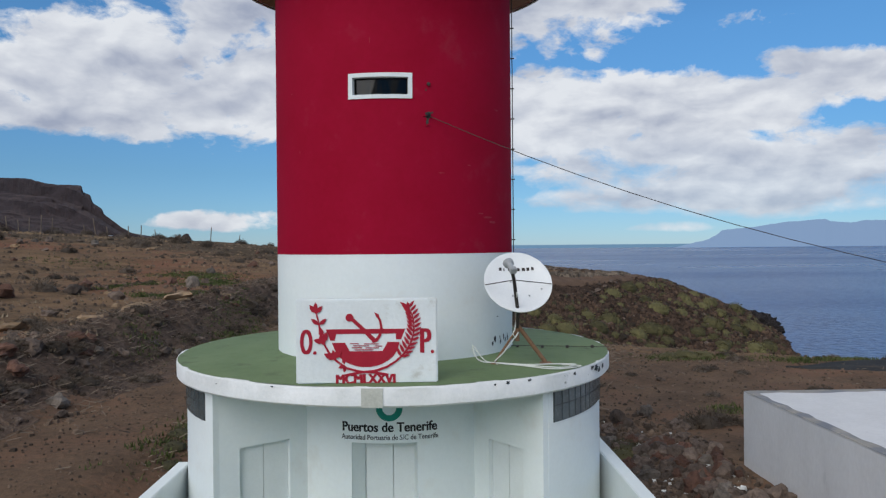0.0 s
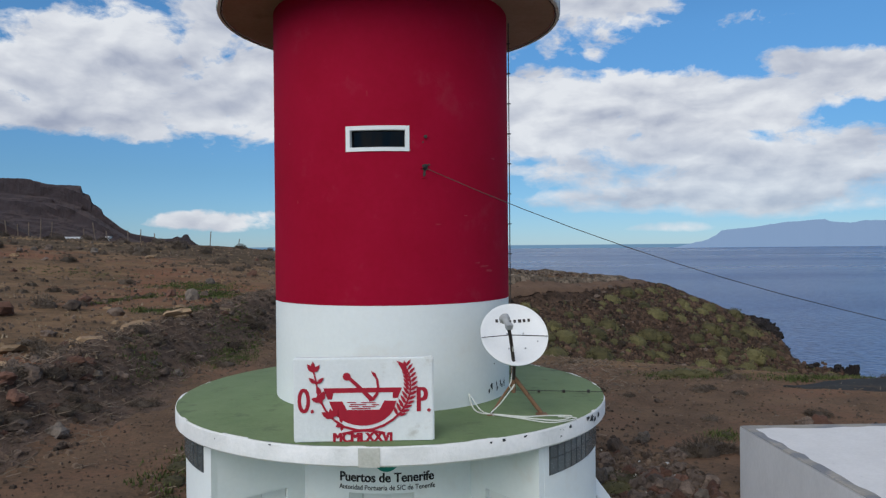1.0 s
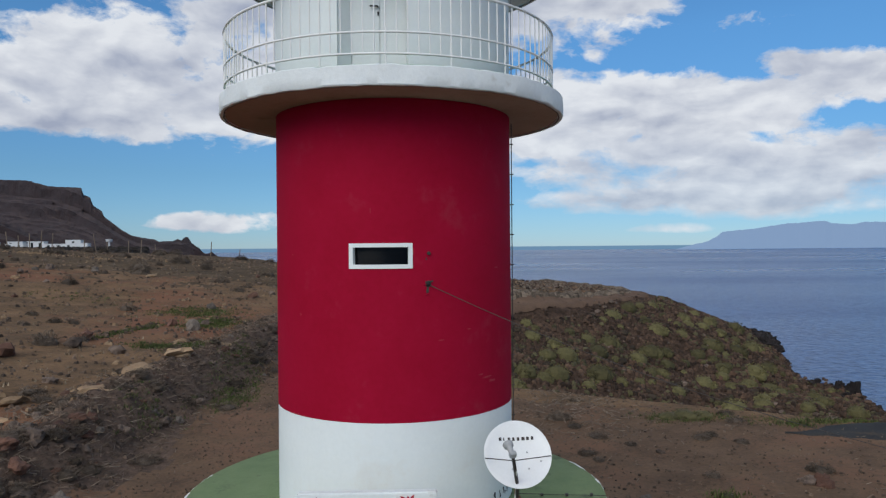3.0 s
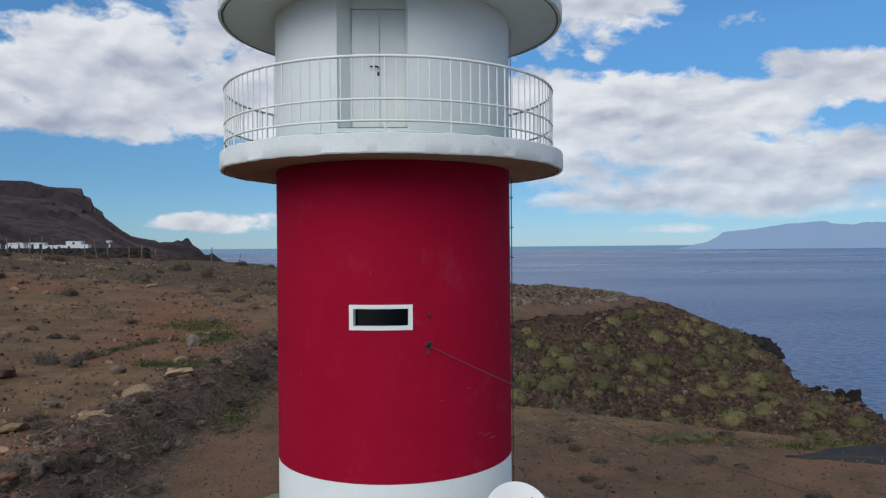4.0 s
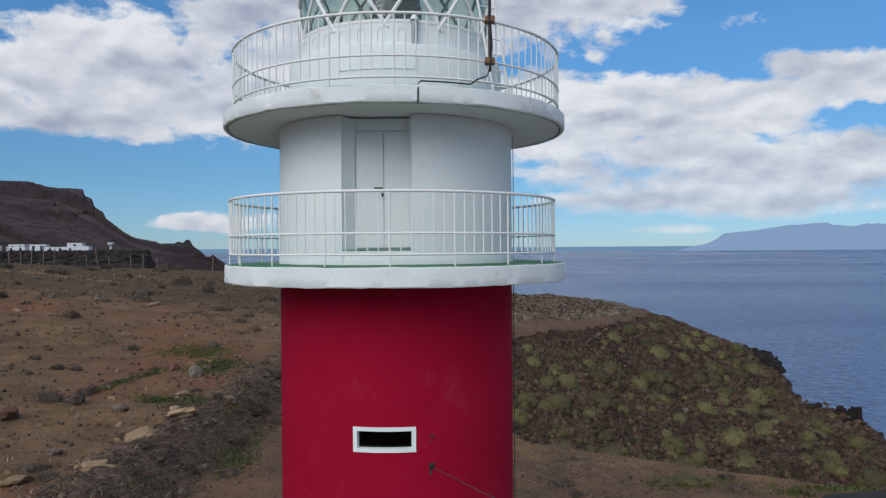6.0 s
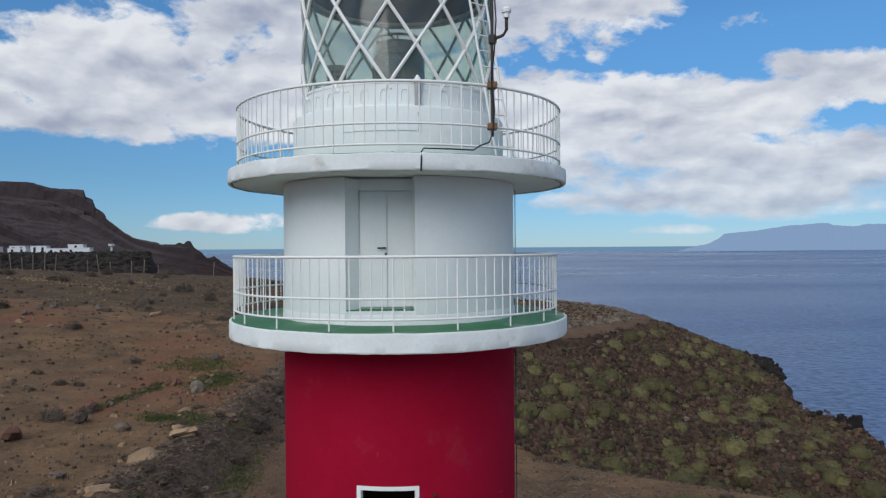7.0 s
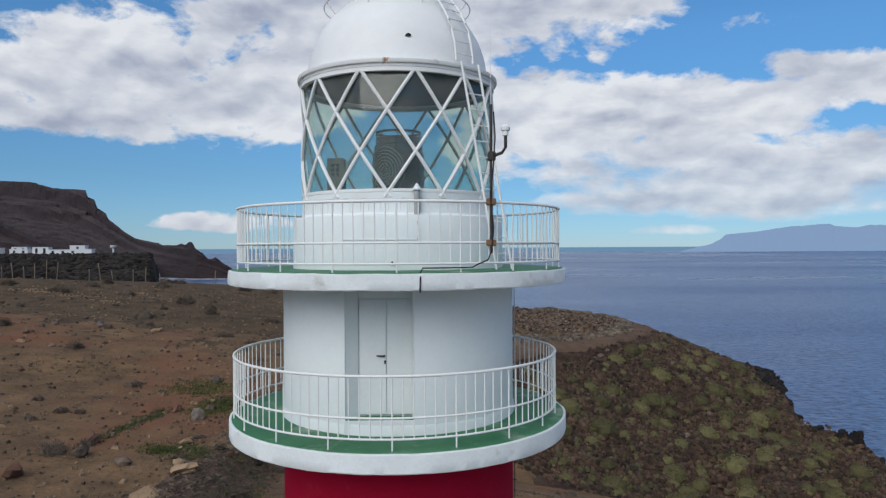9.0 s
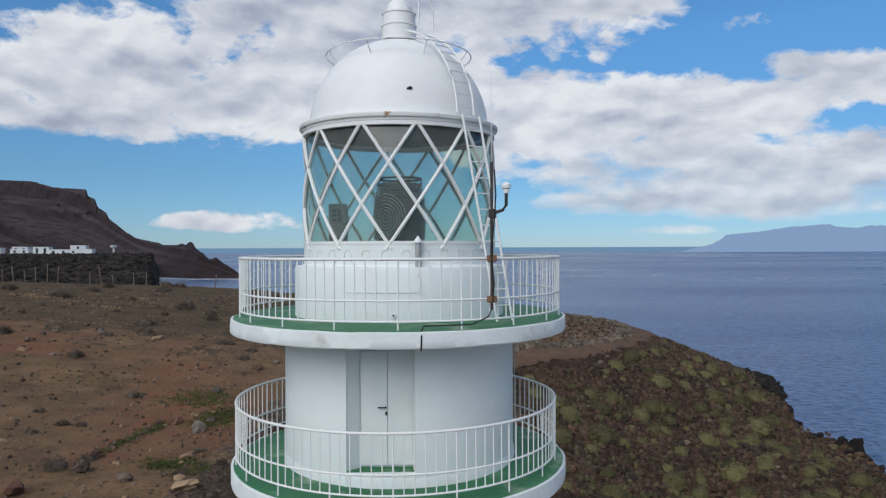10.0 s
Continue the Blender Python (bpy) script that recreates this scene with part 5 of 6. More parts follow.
# bridge and basin
relief("bridge", [(-0.56, 0.755), (0.53, 0.755), (0.47, 0.61), (0.40, 0.61), (0.40, 0.69), (-0.42, 0.69), (-0.44, 0.60), (-0.50, 0.60)])
bowl = [(-0.48, 0.57), (-0.30, 0.57), (-0.235, 0.45), (0.215, 0.45), (0.285, 0.575), (0.45, 0.57)]
bowl += [(0.45 * math.cos(radians(a)) - 0.012, 0.57 + 0.34 * math.sin(radians(a))) for a in range(-12, -180, -12)]
relief("basin", bowl)
for i, (x, z, w) in enumerate(((-0.17, 0.555, 0.12), (0.06, 0.55, 0.20), (-0.08, 0.525, 0.22), (0.16, 0.52, 0.10), (-0.14, 0.50, 0.14), (0.07, 0.495, 0.18), (-0.04, 0.47, 0.26))):
    relief("wave", [(x - w / 2, z - 0.004), (x + w / 2, z - 0.007), (x + w / 2, z + 0.004), (x - w / 2, z + 0.007)])
# anchor
relief("anchor_shank", band([(-0.21, 0.90), (-0.10, 0.80), (0.03, 0.67), (0.10, 0.60)], 0.045, 0.06))
relief("anchor_ring", [(-0.235 + 0.055 * math.cos(radians(a)), 0.915 + 0.055 * math.sin(radians(a))) for a in range(0, 360, 30)])
relief("anchor_arm", band([(0.07, 0.59), (0.13, 0.60), (0.18, 0.67), (0.20, 0.76), (0.185, 0.87), (0.14, 0.95)], 0.05, 0.025))
relief("anchor_fluke", [(0.105, 0.985), (0.165, 0.955), (0.175, 0.90), (0.13, 0.92)])
# branches: laurel and palm crossing under the basin
stem_l = [(-0.70, 1.02), (-0.66, 0.86), (-0.64, 0.72), (-0.60, 0.58), (-0.53, 0.45), (-0.42, 0.32), (-0.28, 0.22), (-0.10, 0.17), (0.10, 0.16), (0.29, 0.12)]
stem_r = [(0.58, 1.04), (0.63, 0.93), (0.65, 0.80), (0.64, 0.67), (0.59, 0.53), (0.51, 0.41), (0.40, 0.31), (0.27, 0.23), (0.10, 0.175), (-0.10, 0.16), (-0.30, 0.12)]
relief("laurel_stem", band(stem_l, 0.018, 0.035))
relief("palm_stem", band(stem_r, 0.018, 0.035))


def leaf(x, z, turn, long, wide):
    c, s = math.cos(radians(turn)), math.sin(radians(turn))
    return [(x + c * u - s * w, z + s * u + c * w) for u, w in ((0, 0), (long * 0.35, wide / 2), (long * 0.7, wide * 0.4), (long, 0), (long * 0.7, -wide * 0.4), (long * 0.35, -wide / 2))]


for x, z, turn, l, w in ((-0.70, 1.0, 90, 0.13, 0.06), (-0.70, 0.98, 125, 0.14, 0.06), (-0.69, 0.98, 50, 0.13, 0.06), (-0.66, 0.82, 140, 0.13, 0.055), (-0.65, 0.82, 40, 0.13, 0.055),
                         (-0.62, 0.66, 95, 0.12, 0.07), (-0.60, 0.58, 165, 0.13, 0.07), (-0.60, 0.58, 70, 0.15, 0.09), (-0.58, 0.54, 115, 0.15, 0.09), (-0.44, 0.34, 150, 0.17, 0.08),
                         (-0.43, 0.33, 105, 0.15, 0.08), (-0.42, 0.36, 60, 0.12, 0.07), (-0.30, 0.26, 200, 0.10, 0.06), (-0.31, 0.27, 100, 0.10, 0.05), (-0.30, 0.25, 260, 0.09, 0.05)):
    relief("laurel_leaf", leaf(x, z, turn, l, w))
for i in range(13):
    s = i / 12 * 5.4
    k = min(int(s), len(stem_r) - 2)
    t = s - k
    x, z = stem_r[k][0] + (stem_r[k + 1][0] - stem_r[k][0]) * t, stem_r[k][1] + (stem_r[k + 1][1] - stem_r[k][1]) * t
    bend = -18 + 8 * i
    relief("palm_leaf", leaf(x, z, 46 - bend * 0.45, 0.125, 0.038))
    relief("palm_leaf", leaf(x, z, 140 - bend * 0.35, 0.15, 0.042))
relief("palm_tip", leaf(0.58, 1.02, 100, 0.11, 0.05))
# letters
letter_o = words("O", 0.145, 0.335, LETTER_RED, 0.012, 0.0, 0.0, 0.014)
letter_p = words("P", 0.130, 0.335, LETTER_RED, 0.012, 0.0, 0.0, 0.014)
part("letter", letter_o, plaque, "red relief letter", m=pose(-0.83, -0.002, 0.42))
part("letter", letter_p, plaque, "red relief letter", m=pose(0.81, -0.002, 0.42))
for x in (-0.715, 0.90):
    part("dot", plate("dot", [(x + 0.024 * math.cos(radians(a)), 0.435 + 0.024 * math.sin(radians(a))) for a in range(0, 360, 30)], 0.014, LETTER_RED, -0.012), plaque)
part("numeral", words("MCMLXXVI", 0.80, 0.125, LETTER_RED, 0.010, 0.0, 0.0, 0.011), plaque, "red relief numerals", m=pose(-0.02, -0.002, 0.010))

# satellite dish on the terrace
dish = thing("satellite_dish", "white satellite dish on a rusty tripod on the terrace", "satellite dish", m=pose(1.93, -2.38, 2.86))
TILT_UP, SPIN = 33.0, 4.0
face = pose(0.03, -0.06, 1.30, 90 - TILT_UP, 0, SPIN)


def dish_shell():
    prof = [(0.52 * k / 10, 0.10 * (k / 10) ** 2 - 0.10) for k in range(11)] + [(0.535, 0.0), (0.535, -0.02), (0.50, -0.02)] + [(0.52 * k / 10, 0.10 * (k / 10) ** 2 - 0.125) for k in range(9, -1, -1)]
    return lathe("reflector", prof, DISH, 64)


refl = part("reflector", dish_shell(), dish, "white round reflector", m=face)
# the maker's mark, as plain bars
for k, w in enumerate((0.055, 0.02, 0.05, 0.045, 0.05, 0.065, 0.055, 0.05)):
    x = -0.27 + 0.074 * k
    low = 0.10 * ((x + w / 2) ** 2 + 0.26 ** 2) / 0.27 - 0.10
    part("mark_bar", box("mark_bar", x, x + w * 0.75, 0.232, 0.282, low - 0.004, low + 0.010, DARK_IRON, 0.0), refl)
for x, z in ((-0.1, -0.22), (0.16, -0.22), (-0.1, 0.04), (0.16, 0.04), (0.36, -0.12)):
    part("bolt", lathe("bolt", [(0.0, 0.012), (0.012, 0.01), (0.014, 0.0)], GREY, 8), refl, m=pose(x, z, -0.085 + 0.10 * (x * x + z * z) / 0.27))
part("feed_arm", tube("feed_arm", [(0.02, 0.02, 0.58), (0.0, -0.22, 0.84), (-0.10, -0.58, 1.34), (-0.14, -0.66, 1.50)], 0.028, DARK_IRON, 8), dish)
for k in (-1, 1):
    rim = face @ Vector((0.52 * k, -0.05, 0.0))
    part("feed_strut", tube("feed_strut", [rim, (-0.10, -0.58, 1.35)], 0.008, DARK_IRON, 6), dish)
feed = part("feed_horn", lathe("feed_horn", [(0.0, -0.10), (0.04, -0.10), (0.045, 0.02), (0.075, 0.05), (0.08, 0.10), (0.0, 0.11)], GREY, 20), dish, "grey feed horn", m=pose(-0.17, -0.69, 1.56, -60, 0, 15))
part("feed_box", box("feed_box", -0.05, 0.05, -0.05, 0.04, -0.16, -0.08, GREY, 0.01), feed)
part("mast", tube("mast", [(0.02, 0.03, 0.36), (0.02, 0.06, 1.12)], 0.036, IRON, 10), dish)
part("brace", tube("brace", [(0.02, 0.03, 0.62), (0.46, 0.04, 0.03)], 0.034, IRON, 8), dish, "rusty square leg")
part("leg", tube("leg", [(0.02, 0.03, 0.55), (-0.34, 0.06, 0.02)], 0.018, IRON, 8), dish)
part("foot_plate", box("foot_plate", 0.38, 0.55, -0.04, 0.11, -0.01, 0.025, IRON, 0.005), dish)
part("foot_plate", box("foot_plate", -0.40, -0.28, 0.0, 0.12, -0.01, 0.02, IRON, 0.005), dish)
part("cable_loop", tube("cable_loop", [(-0.05, -0.5, 1.16), (-0.02, -0.2, 0.88), (0.0, -0.02, 0.70), (-0.03, -0.05, 0.55), (-0.06, -0.05, 0.48), (-0.02, -0.05, 0.42), (0.03, -0.02, 0.50), (-0.05, 0.0, 0.38), (-0.2, 0.02, 0.18), (-0.34, 0.02, 0.05), (-0.30, -0.02, 0.0)], 0.010, CABLE_WHITE, 6), dish)


def lay(points, r, name, label):
    """A cable lying on the terrace deck."""
    pts = []
    for i in range(len(points) - 1):
        a, b = Vector(points[max(i - 1, 0)]), Vector(points[i])
        c, d = Vector(points[i + 1]), Vector(points[min(i + 2, len(points) - 1)])
        for k in range(6):
            t = k / 6
            pts.append(0.5 * ((2 * b) + (c - a) * t + (2 * a - 5 * b + 4 * c - d) * t * t + (3 * b - a - 3 * c + d) * t ** 3))
    pts.append(Vector(points[-1]))
    return thing(name, label, "cable", me=tube(name, pts, r, CABLE_WHITE, 6))


lay([(1.28, -1.80, 3.10), (1.32, -1.95, 2.93), (1.42, -2.25, 2.885), (1.75, -2.40, 2.88), (2.2, -2.62, 2.87), (2.6, -2.72, 2.862), (2.85, -2.45, 2.86), (2.5, -2.42, 2.865), (2.1, -2.48, 2.87), (1.65, -2.34, 2.88)], 0.011, "terrace_cable", "white cable looped on the green terrace")
lay([(1.30, -1.82, 3.08), (1.45, -2.10, 2.89), (1.62, -2.35, 2.88), (2.0, -2.60, 2.875), (2.45, -2.85, 2.862), (2.9, -2.60, 2.86), (2.62, -2.50, 2.865)], 0.009, "terrace_cable", "white cable looped on the green terrace")
earth = thing("earth_wire", "thin dark wire clipped across the terrace", "wire", m=pose(2.2, -0.6, 2.88))
part("strand", tube("strand", [(-0.25, 0.0, 0.03), (0.6, -0.1, 0.02), (1.58, -0.15, 0.0)], 0.006, DARK_IRON, 5), earth)
for k in range(4):
    part("clip", box("clip", -0.05 + 0.45 * k, 0.0 + 0.45 * k, -0.07 - 0.02 * k, -0.02 - 0.02 * k, -0.02, 0.03, DARK_IRON, 0.004), earth)

# ---- courtyard, shed ----
thing("floor_courtyard", "green painted concrete floor of the entrance court", "floor", kind="structure", me=box("floor_courtyard", -3.62, 3.66, -9.0, 0.4, -0.70, -0.44, GREEN, 0))
for x0, x1, y1, nm in ((-3.84, -3.62, -0.9, "courtyard_wall"), (3.66, 3.90, 0.9, "courtyard_wall")):
    w = thing(nm, "low white rendered wall beside the entrance court", "wall", "court walls", me=box(nm, x0, x1, -9.0, y1, -0.75, 0.98, WHITE, 0.015))
shed = thing("shed", "flat-roofed pale concrete shed beside the lighthouse", "shed", m=pose(7.86, 2.75, -0.6))
part("wall", box("wall", 0, 10.6, -11.2, 0, -0.6, 1.90, RENDERED, 0.02), shed, "grey white rendered wall")


def shed_roof():
    """A slab a little hollow in the middle, with an uneven upstand along its edge."""
    nx, ny, v = 60, 60, []
    for j in range(ny + 1):
        for i in range(nx + 1):
            x, y = 10.6 * (i / nx) ** 1.6, -11.2 * (1 - j / ny) ** 1.6
            e = min(x, -y, 10.6 - x, y + 11.2)
            v.append((x, y, 1.90 + 0.02 * smooth(0.0, 0.05, e) - 0.05 * smooth(0.06, 0.5, e) + 0.016 * noise.noise((x * 2, y * 2, 0)) * smooth(0.0, 0.1, e)))
    f = [(j * (nx + 1) + i, j * (nx + 1) + i + 1, (j + 1) * (nx + 1) + i + 1, (j + 1) * (nx + 1) + i) for j in range(ny) for i in range(nx)]
    return mesh("roof", v, f, ROOF, True)


part("roof", shed_roof(), shed, "weathered light concrete roof")

# ---- far houses across the plateau ----
def far_house(x, y, w, d, h, doors, label):
    z = land(x, y, False)
    h_ = thing("house", label, "house", "far white houses", m=pose(x, y, z - 0.6, 0, 0, 8))
    part("wall", box("wall", -w / 2, w / 2, -d / 2, d / 2, 0, h, FAR_WHITE, 0), h_)
    part("roof", box("roof", -w / 2 - 0.3, w / 2 + 0.3, -d / 2 - 0.3, d / 2 + 0.3, h, h + 0.35, FAR_WHITE, 0), h_)
    for k in range(doors):
        u = -w / 2 + w * (k + 0.5) / doors
        part("window", box("window", u - 1.1, u + 1.1, -d / 2 - 0.05, -d / 2 + 0.02, 1.2, h - 1.0, DARK, 0), h_)


for x, y, w, h, n in ((-318, 655, 15, 5.2, 0), (-341, 664, 26, 4.4, 3), (-340, 690, 14, 8.0, 1), (-366, 672, 14, 6.6, 2), (-384, 668, 16, 4.6, 2), (-396, 690, 14, 6.6, 2), (-420, 680, 22, 5.6, 2)):
    far_house(x, y, w, 10, h, n, "far white flat-roofed house on the plateau")
pole = thing("water_tower", "far white post with a wide top", "tower", m=pose(-296, 665, land(-296, 665, False)))
part("column", tube("column", [(0, 0, -1), (0, 0, 6)], 0.9, FAR_WHITE, 8), pole)
part("tank", lathe("tank", [(0.0, 5.5), (2.6, 6.2), (3.2, 8.2), (0.0, 8.4)], FAR_WHITE, 12), pole)

# surf at the foot of the far point
v_, f_ = [], []
for i in range(60):
    u = -0.405 + 0.16 * i / 59
    d = float(np.interp(u, (-0.43, -0.32), (788, 741))) - 1 + 3 * noise.noise((u * 60, 0, 0))
    w = 3.0 + 9.0 * max(0.0, noise.noise((u * 90, 3, 0)))
    v_ += [(0.5 + u * q, q - 13.8, z) for q, z in ((d - w, SEA_Z + 0.12), (d, SEA_Z + 0.5), (d + 8, SEA_Z + 0.12))]
f_ = [(3 * i + j, 3 * i + 3 + j, 3 * i + 4 + j, 3 * i + 1 + j) for i in range(59) for j in range(2)]
thing("surf", "white surf along the foot of the far point", "surf", kind="stuff", me=mesh("surf", v_, f_, FOAM, True))

# ---- rocks, plants and litter ----
rng = random.Random(7)


def rock_mesh(name, seed, material, squash=0.7, detail=2):
    bm = bmesh.new()
    bmesh.ops.create_icosphere(bm, subdivisions=detail, radius=0.5)
    for v in bm.verts:
        d = v.co.normalized()
        k = 1 + 0.45 * noise.noise(d * 1.3 + Vector((seed * 7.1, 0, 0))) + 0.22 * noise.noise(d * 3.1 + Vector((0, seed * 3.3, 0))) + 0.12 * noise.noise(d * 7.3 + Vector((0, 0, seed * 2.3)))
        for j in range(4):  # broken flats
            n = Vector((math.sin(seed * 3 + j * 2.1), math.cos(seed * 5 + j * 1.7), math.sin(seed * 2.3 + j * 4.1))).normalized()
            c = d.dot(n)
            if c > 0.62:
                k *= 0.62 / c * 0.97 + 0.03
        v.co = d * 0.5 * k
        v.co.z *= squash
    me = bpy.data.meshes.new(name)
    bm.to_mesh(me)
    bm.free()
    me.materials.append(material)
    return soften(me, 28)


ROCKS = [rock_mesh("rock", s, (ROCK, ROCK, GREY_ROCK, RED_ROCK)[s % 4], 0.6 + 0.1 * (s % 4), 2) for s in range(9)]
PALES = [rock_mesh("pale_rock", s + 20, PALE_ROCK, 0.45 + 0.08 * (s % 3)) for s in range(4)]
CRAGS = [rock_mesh("crag", s + 40, BLACK_ROCK, 1.1, 4) for s in range(5)]
for me in CRAGS:  # torn lava: deep clefts and points
    for w in me.vertices:
        d = w.co.normalized()
        k = Vector((me.vertices[0].co.x * 9, 0, 0))
        w.co *= 1 + 0.30 * noise.noise(d * 2.6 + k) + 0.22 * (0.4 - abs(noise.noise(d * 5.5 + k))) + 0.16 * (0.4 - abs(noise.noise(d * 11.0 + k))) + 0.06 * noise.noise(d * 23.0)
    me.shade_flat()
RUBBLE_ROCKS = [rock_mesh("rubble_rock", s, (ROCK, ROCK, GREY_ROCK, ROCK, RED_ROCK, ROCK, ROCK, RED_ROCK)[s], 0.6 + 0.1 * (s % 4), 3) for s in range(8)]
for me in RUBBLE_ROCKS:  # broken faces and sharp edges
    for w in me.vertices:
        d = w.co.normalized()
        w.co *= 1 + 0.14 * (0.4 - abs(noise.noise(d * 4.0 + Vector((me.vertices[0].co.y * 9, 0, 0))))) + 0.05 * noise.noise(d * 12.0)
    me.shade_flat()


def put(name, label, category, group, me, x, y, size, sink=0.25, tall=1.0, turn=None):
    z = land(x, y)
    m = pose(x, y, z + size * (0.35 - sink) * tall * 0.6, rng.uniform(-15, 15), rng.uniform(-15, 15), rng.uniform(0, 360) if turn is None else turn)
    ob = thing(name, label, category, group, me=me, m=m @ Matrix.Diagonal((size, size * rng.uniform(0.8, 1.15), size * tall, 1)))
    return ob


# stones along the bank west of the track
for i in range(150):
    y = rng.uniform(-2, 40)
    x = berm_line(y) + rng.gauss(0.6, 1.3)
    put("rock", "dark volcanic rock in the bank beside the track", "rock", "bank stones", rng.choice(RUBBLE_ROCKS), x, y, rng.choice((0.18, 0.25, 0.35, 0.5)) * rng.uniform(0.8, 1.2) * (1.3 if y < 11 else 0.85))
for x, y, s in ((-12.3, 18.6, 1.5), (-12.7, 18.3, 0.8), (-12.1, 22.9, 0.8), (-12.4, 23.4, 0.6), (-11.4, 21.5, 0.9), (-12.3, 14.2, 1.2), (-11.7, 14.0, 0.9), (-12.9, 14.5, 0.7), (-14.7, 13.0, 1.2), (-15.2, 12.6, 0.9), (-13.8, 10.8, 0.7), (-10.8, 26.1, 1.2), (-10.9, 27.5, 0.7), (-13.2, 25.8, 0.5), (-13.3, 27.4, 1.0), (-11.6, 21.6, 1.3), (-28.1, 61.4, 1.3), (-35.9, 50.7, 1.0)):
    put("pale_rock", "pale ochre rock at the bank", "rock", "pale rocks", rng.choice(PALES), x, y, s * 1.05, 0.3, 0.7)
for i in range(60):
    x, y = rng.uniform(-60, -12), rng.uniform(10, 110)
    put("rock", "grey rock lying on the bare plain", "rock", "plain stones", rng.choice(ROCKS), x, y, rng.uniform(0.25, 0.8))
for x, y, s in ((-19.0, 20.2, 1.1), (-17.6, 23.7, 1.1), (-18.1, 25.9, 1.0), (-14.2, 32.1, 1.2), (-15.0, 22.8, 0.9), (-15.0, 51.3, 0.9), (-16.1, 42.6, 0.9), (-13.9, 54.2, 0.8), (-34.0, 62.2, 1.0), (-37.8, 60.2, 1.1), (-37.5, 54.5, 0.9), (-14.2, 34.6, 0.8), (-16.2, 33.9, 0.7)):
    put("boulder", "rounded grey brown boulder on the plain", "boulder", "boulders", rng.choice(ROCKS), x, y, s * 0.9, 0.1, 1.25)
for x, y, s in ((-11.3, 8.2, 0.95), (-10.8, 6.5, 0.9), (-10.5, 8.8, 0.7), (-11.6, 7.2, 1.0), (-10.3, 7.5, 0.6), (-11.2, 9.6, 0.8), (-10.6, 10.2, 0.55), (-11.9, 6.0, 1.0), (-12.0, 8.6, 0.7), (-9.9, 9.0, 0.45), (-10.2, 12.0, 0.6), (-11.0, 11.2, 0.6), (-9.6, 14.4, 0.6), (-9.4, 15.4, 0.5), (-10.9, 5.2, 0.8)):
    put("boulder", "rounded grey brown boulder in the bank", "boulder", "boulders", rng.choice(RUBBLE_ROCKS), x, y, s * rng.uniform(0.6, 0.85), 0.16, 1.1)
# rubble heap by the shed
for i in range(240):
    x, y = rng.gauss(6.3, 0.75), rng.gauss(2.6, 1.9)
    if math.hypot(x, y) < 4.5 or x > 7.7:
        continue
    put("rubble_rock", "dark broken rock in the rubble heap", "rock", "rubble heap", rng.choice(RUBBLE_ROCKS), x, y, rng.choice((0.14, 0.2, 0.28, 0.36, 0.5)) * rng.uniform(0.8, 1.2), 0.12, 1.15)
# black crags on the sea edge
crags = [(52.0, 73.0, 1.6, 0.8), (50.6, 76.0, 1.4, 0.6), (53.2, 70.5, 1.8, 0.8), (52.6, 67.5, 2.0, 0.8), (53.5, 64, 2.4, 0.8), (52.3, 80, 1.6, 0.7), (53, 87, 1.8, 0.7), (51.2, 70.2, 1.3, 0.8), (54.0, 67.0, 2.4, 0.8)]
for i in range(46):  # the black face of the sea cliff
    y = 117 - 27 * rng.random()
    crags.append((sea_edge(y) - 3.4 * rng.random() ** 1.3 + 0.6, y, rng.uniform(1.7, 3.2), rng.uniform(0.6, 0.95)))
for i in range(30):  # the black rib along its top
    y = 117 - 20 * i / 29
    crags.append((sea_edge(y) + rng.uniform(-1.0, 0.4), y + rng.uniform(-0.6, 0.6), rng.uniform(1.2, 2.3), rng.uniform(0.7, 1.0)))
for x, y, s, t in crags:
    put("crag", "black lava crag on the sea edge", "rock", "sea crags", rng.choice(CRAGS), x, y, s, 0.65 if y > 84 else 0.4, t)


COLUMN = rock_mesh("crag", 3, BLACK_ROCK, 1.0, 4)
for w in COLUMN.vertices:
    w.co *= 1 + 0.2 * noise.noise(w.co * 6) + 0.12 * noise.noise(w.co * 14)
put("crag", "tall black lava column on the sea edge", "rock", "sea crags", COLUMN, 53.2, 71.8, 1.8, 0.50, 2.0, 20)


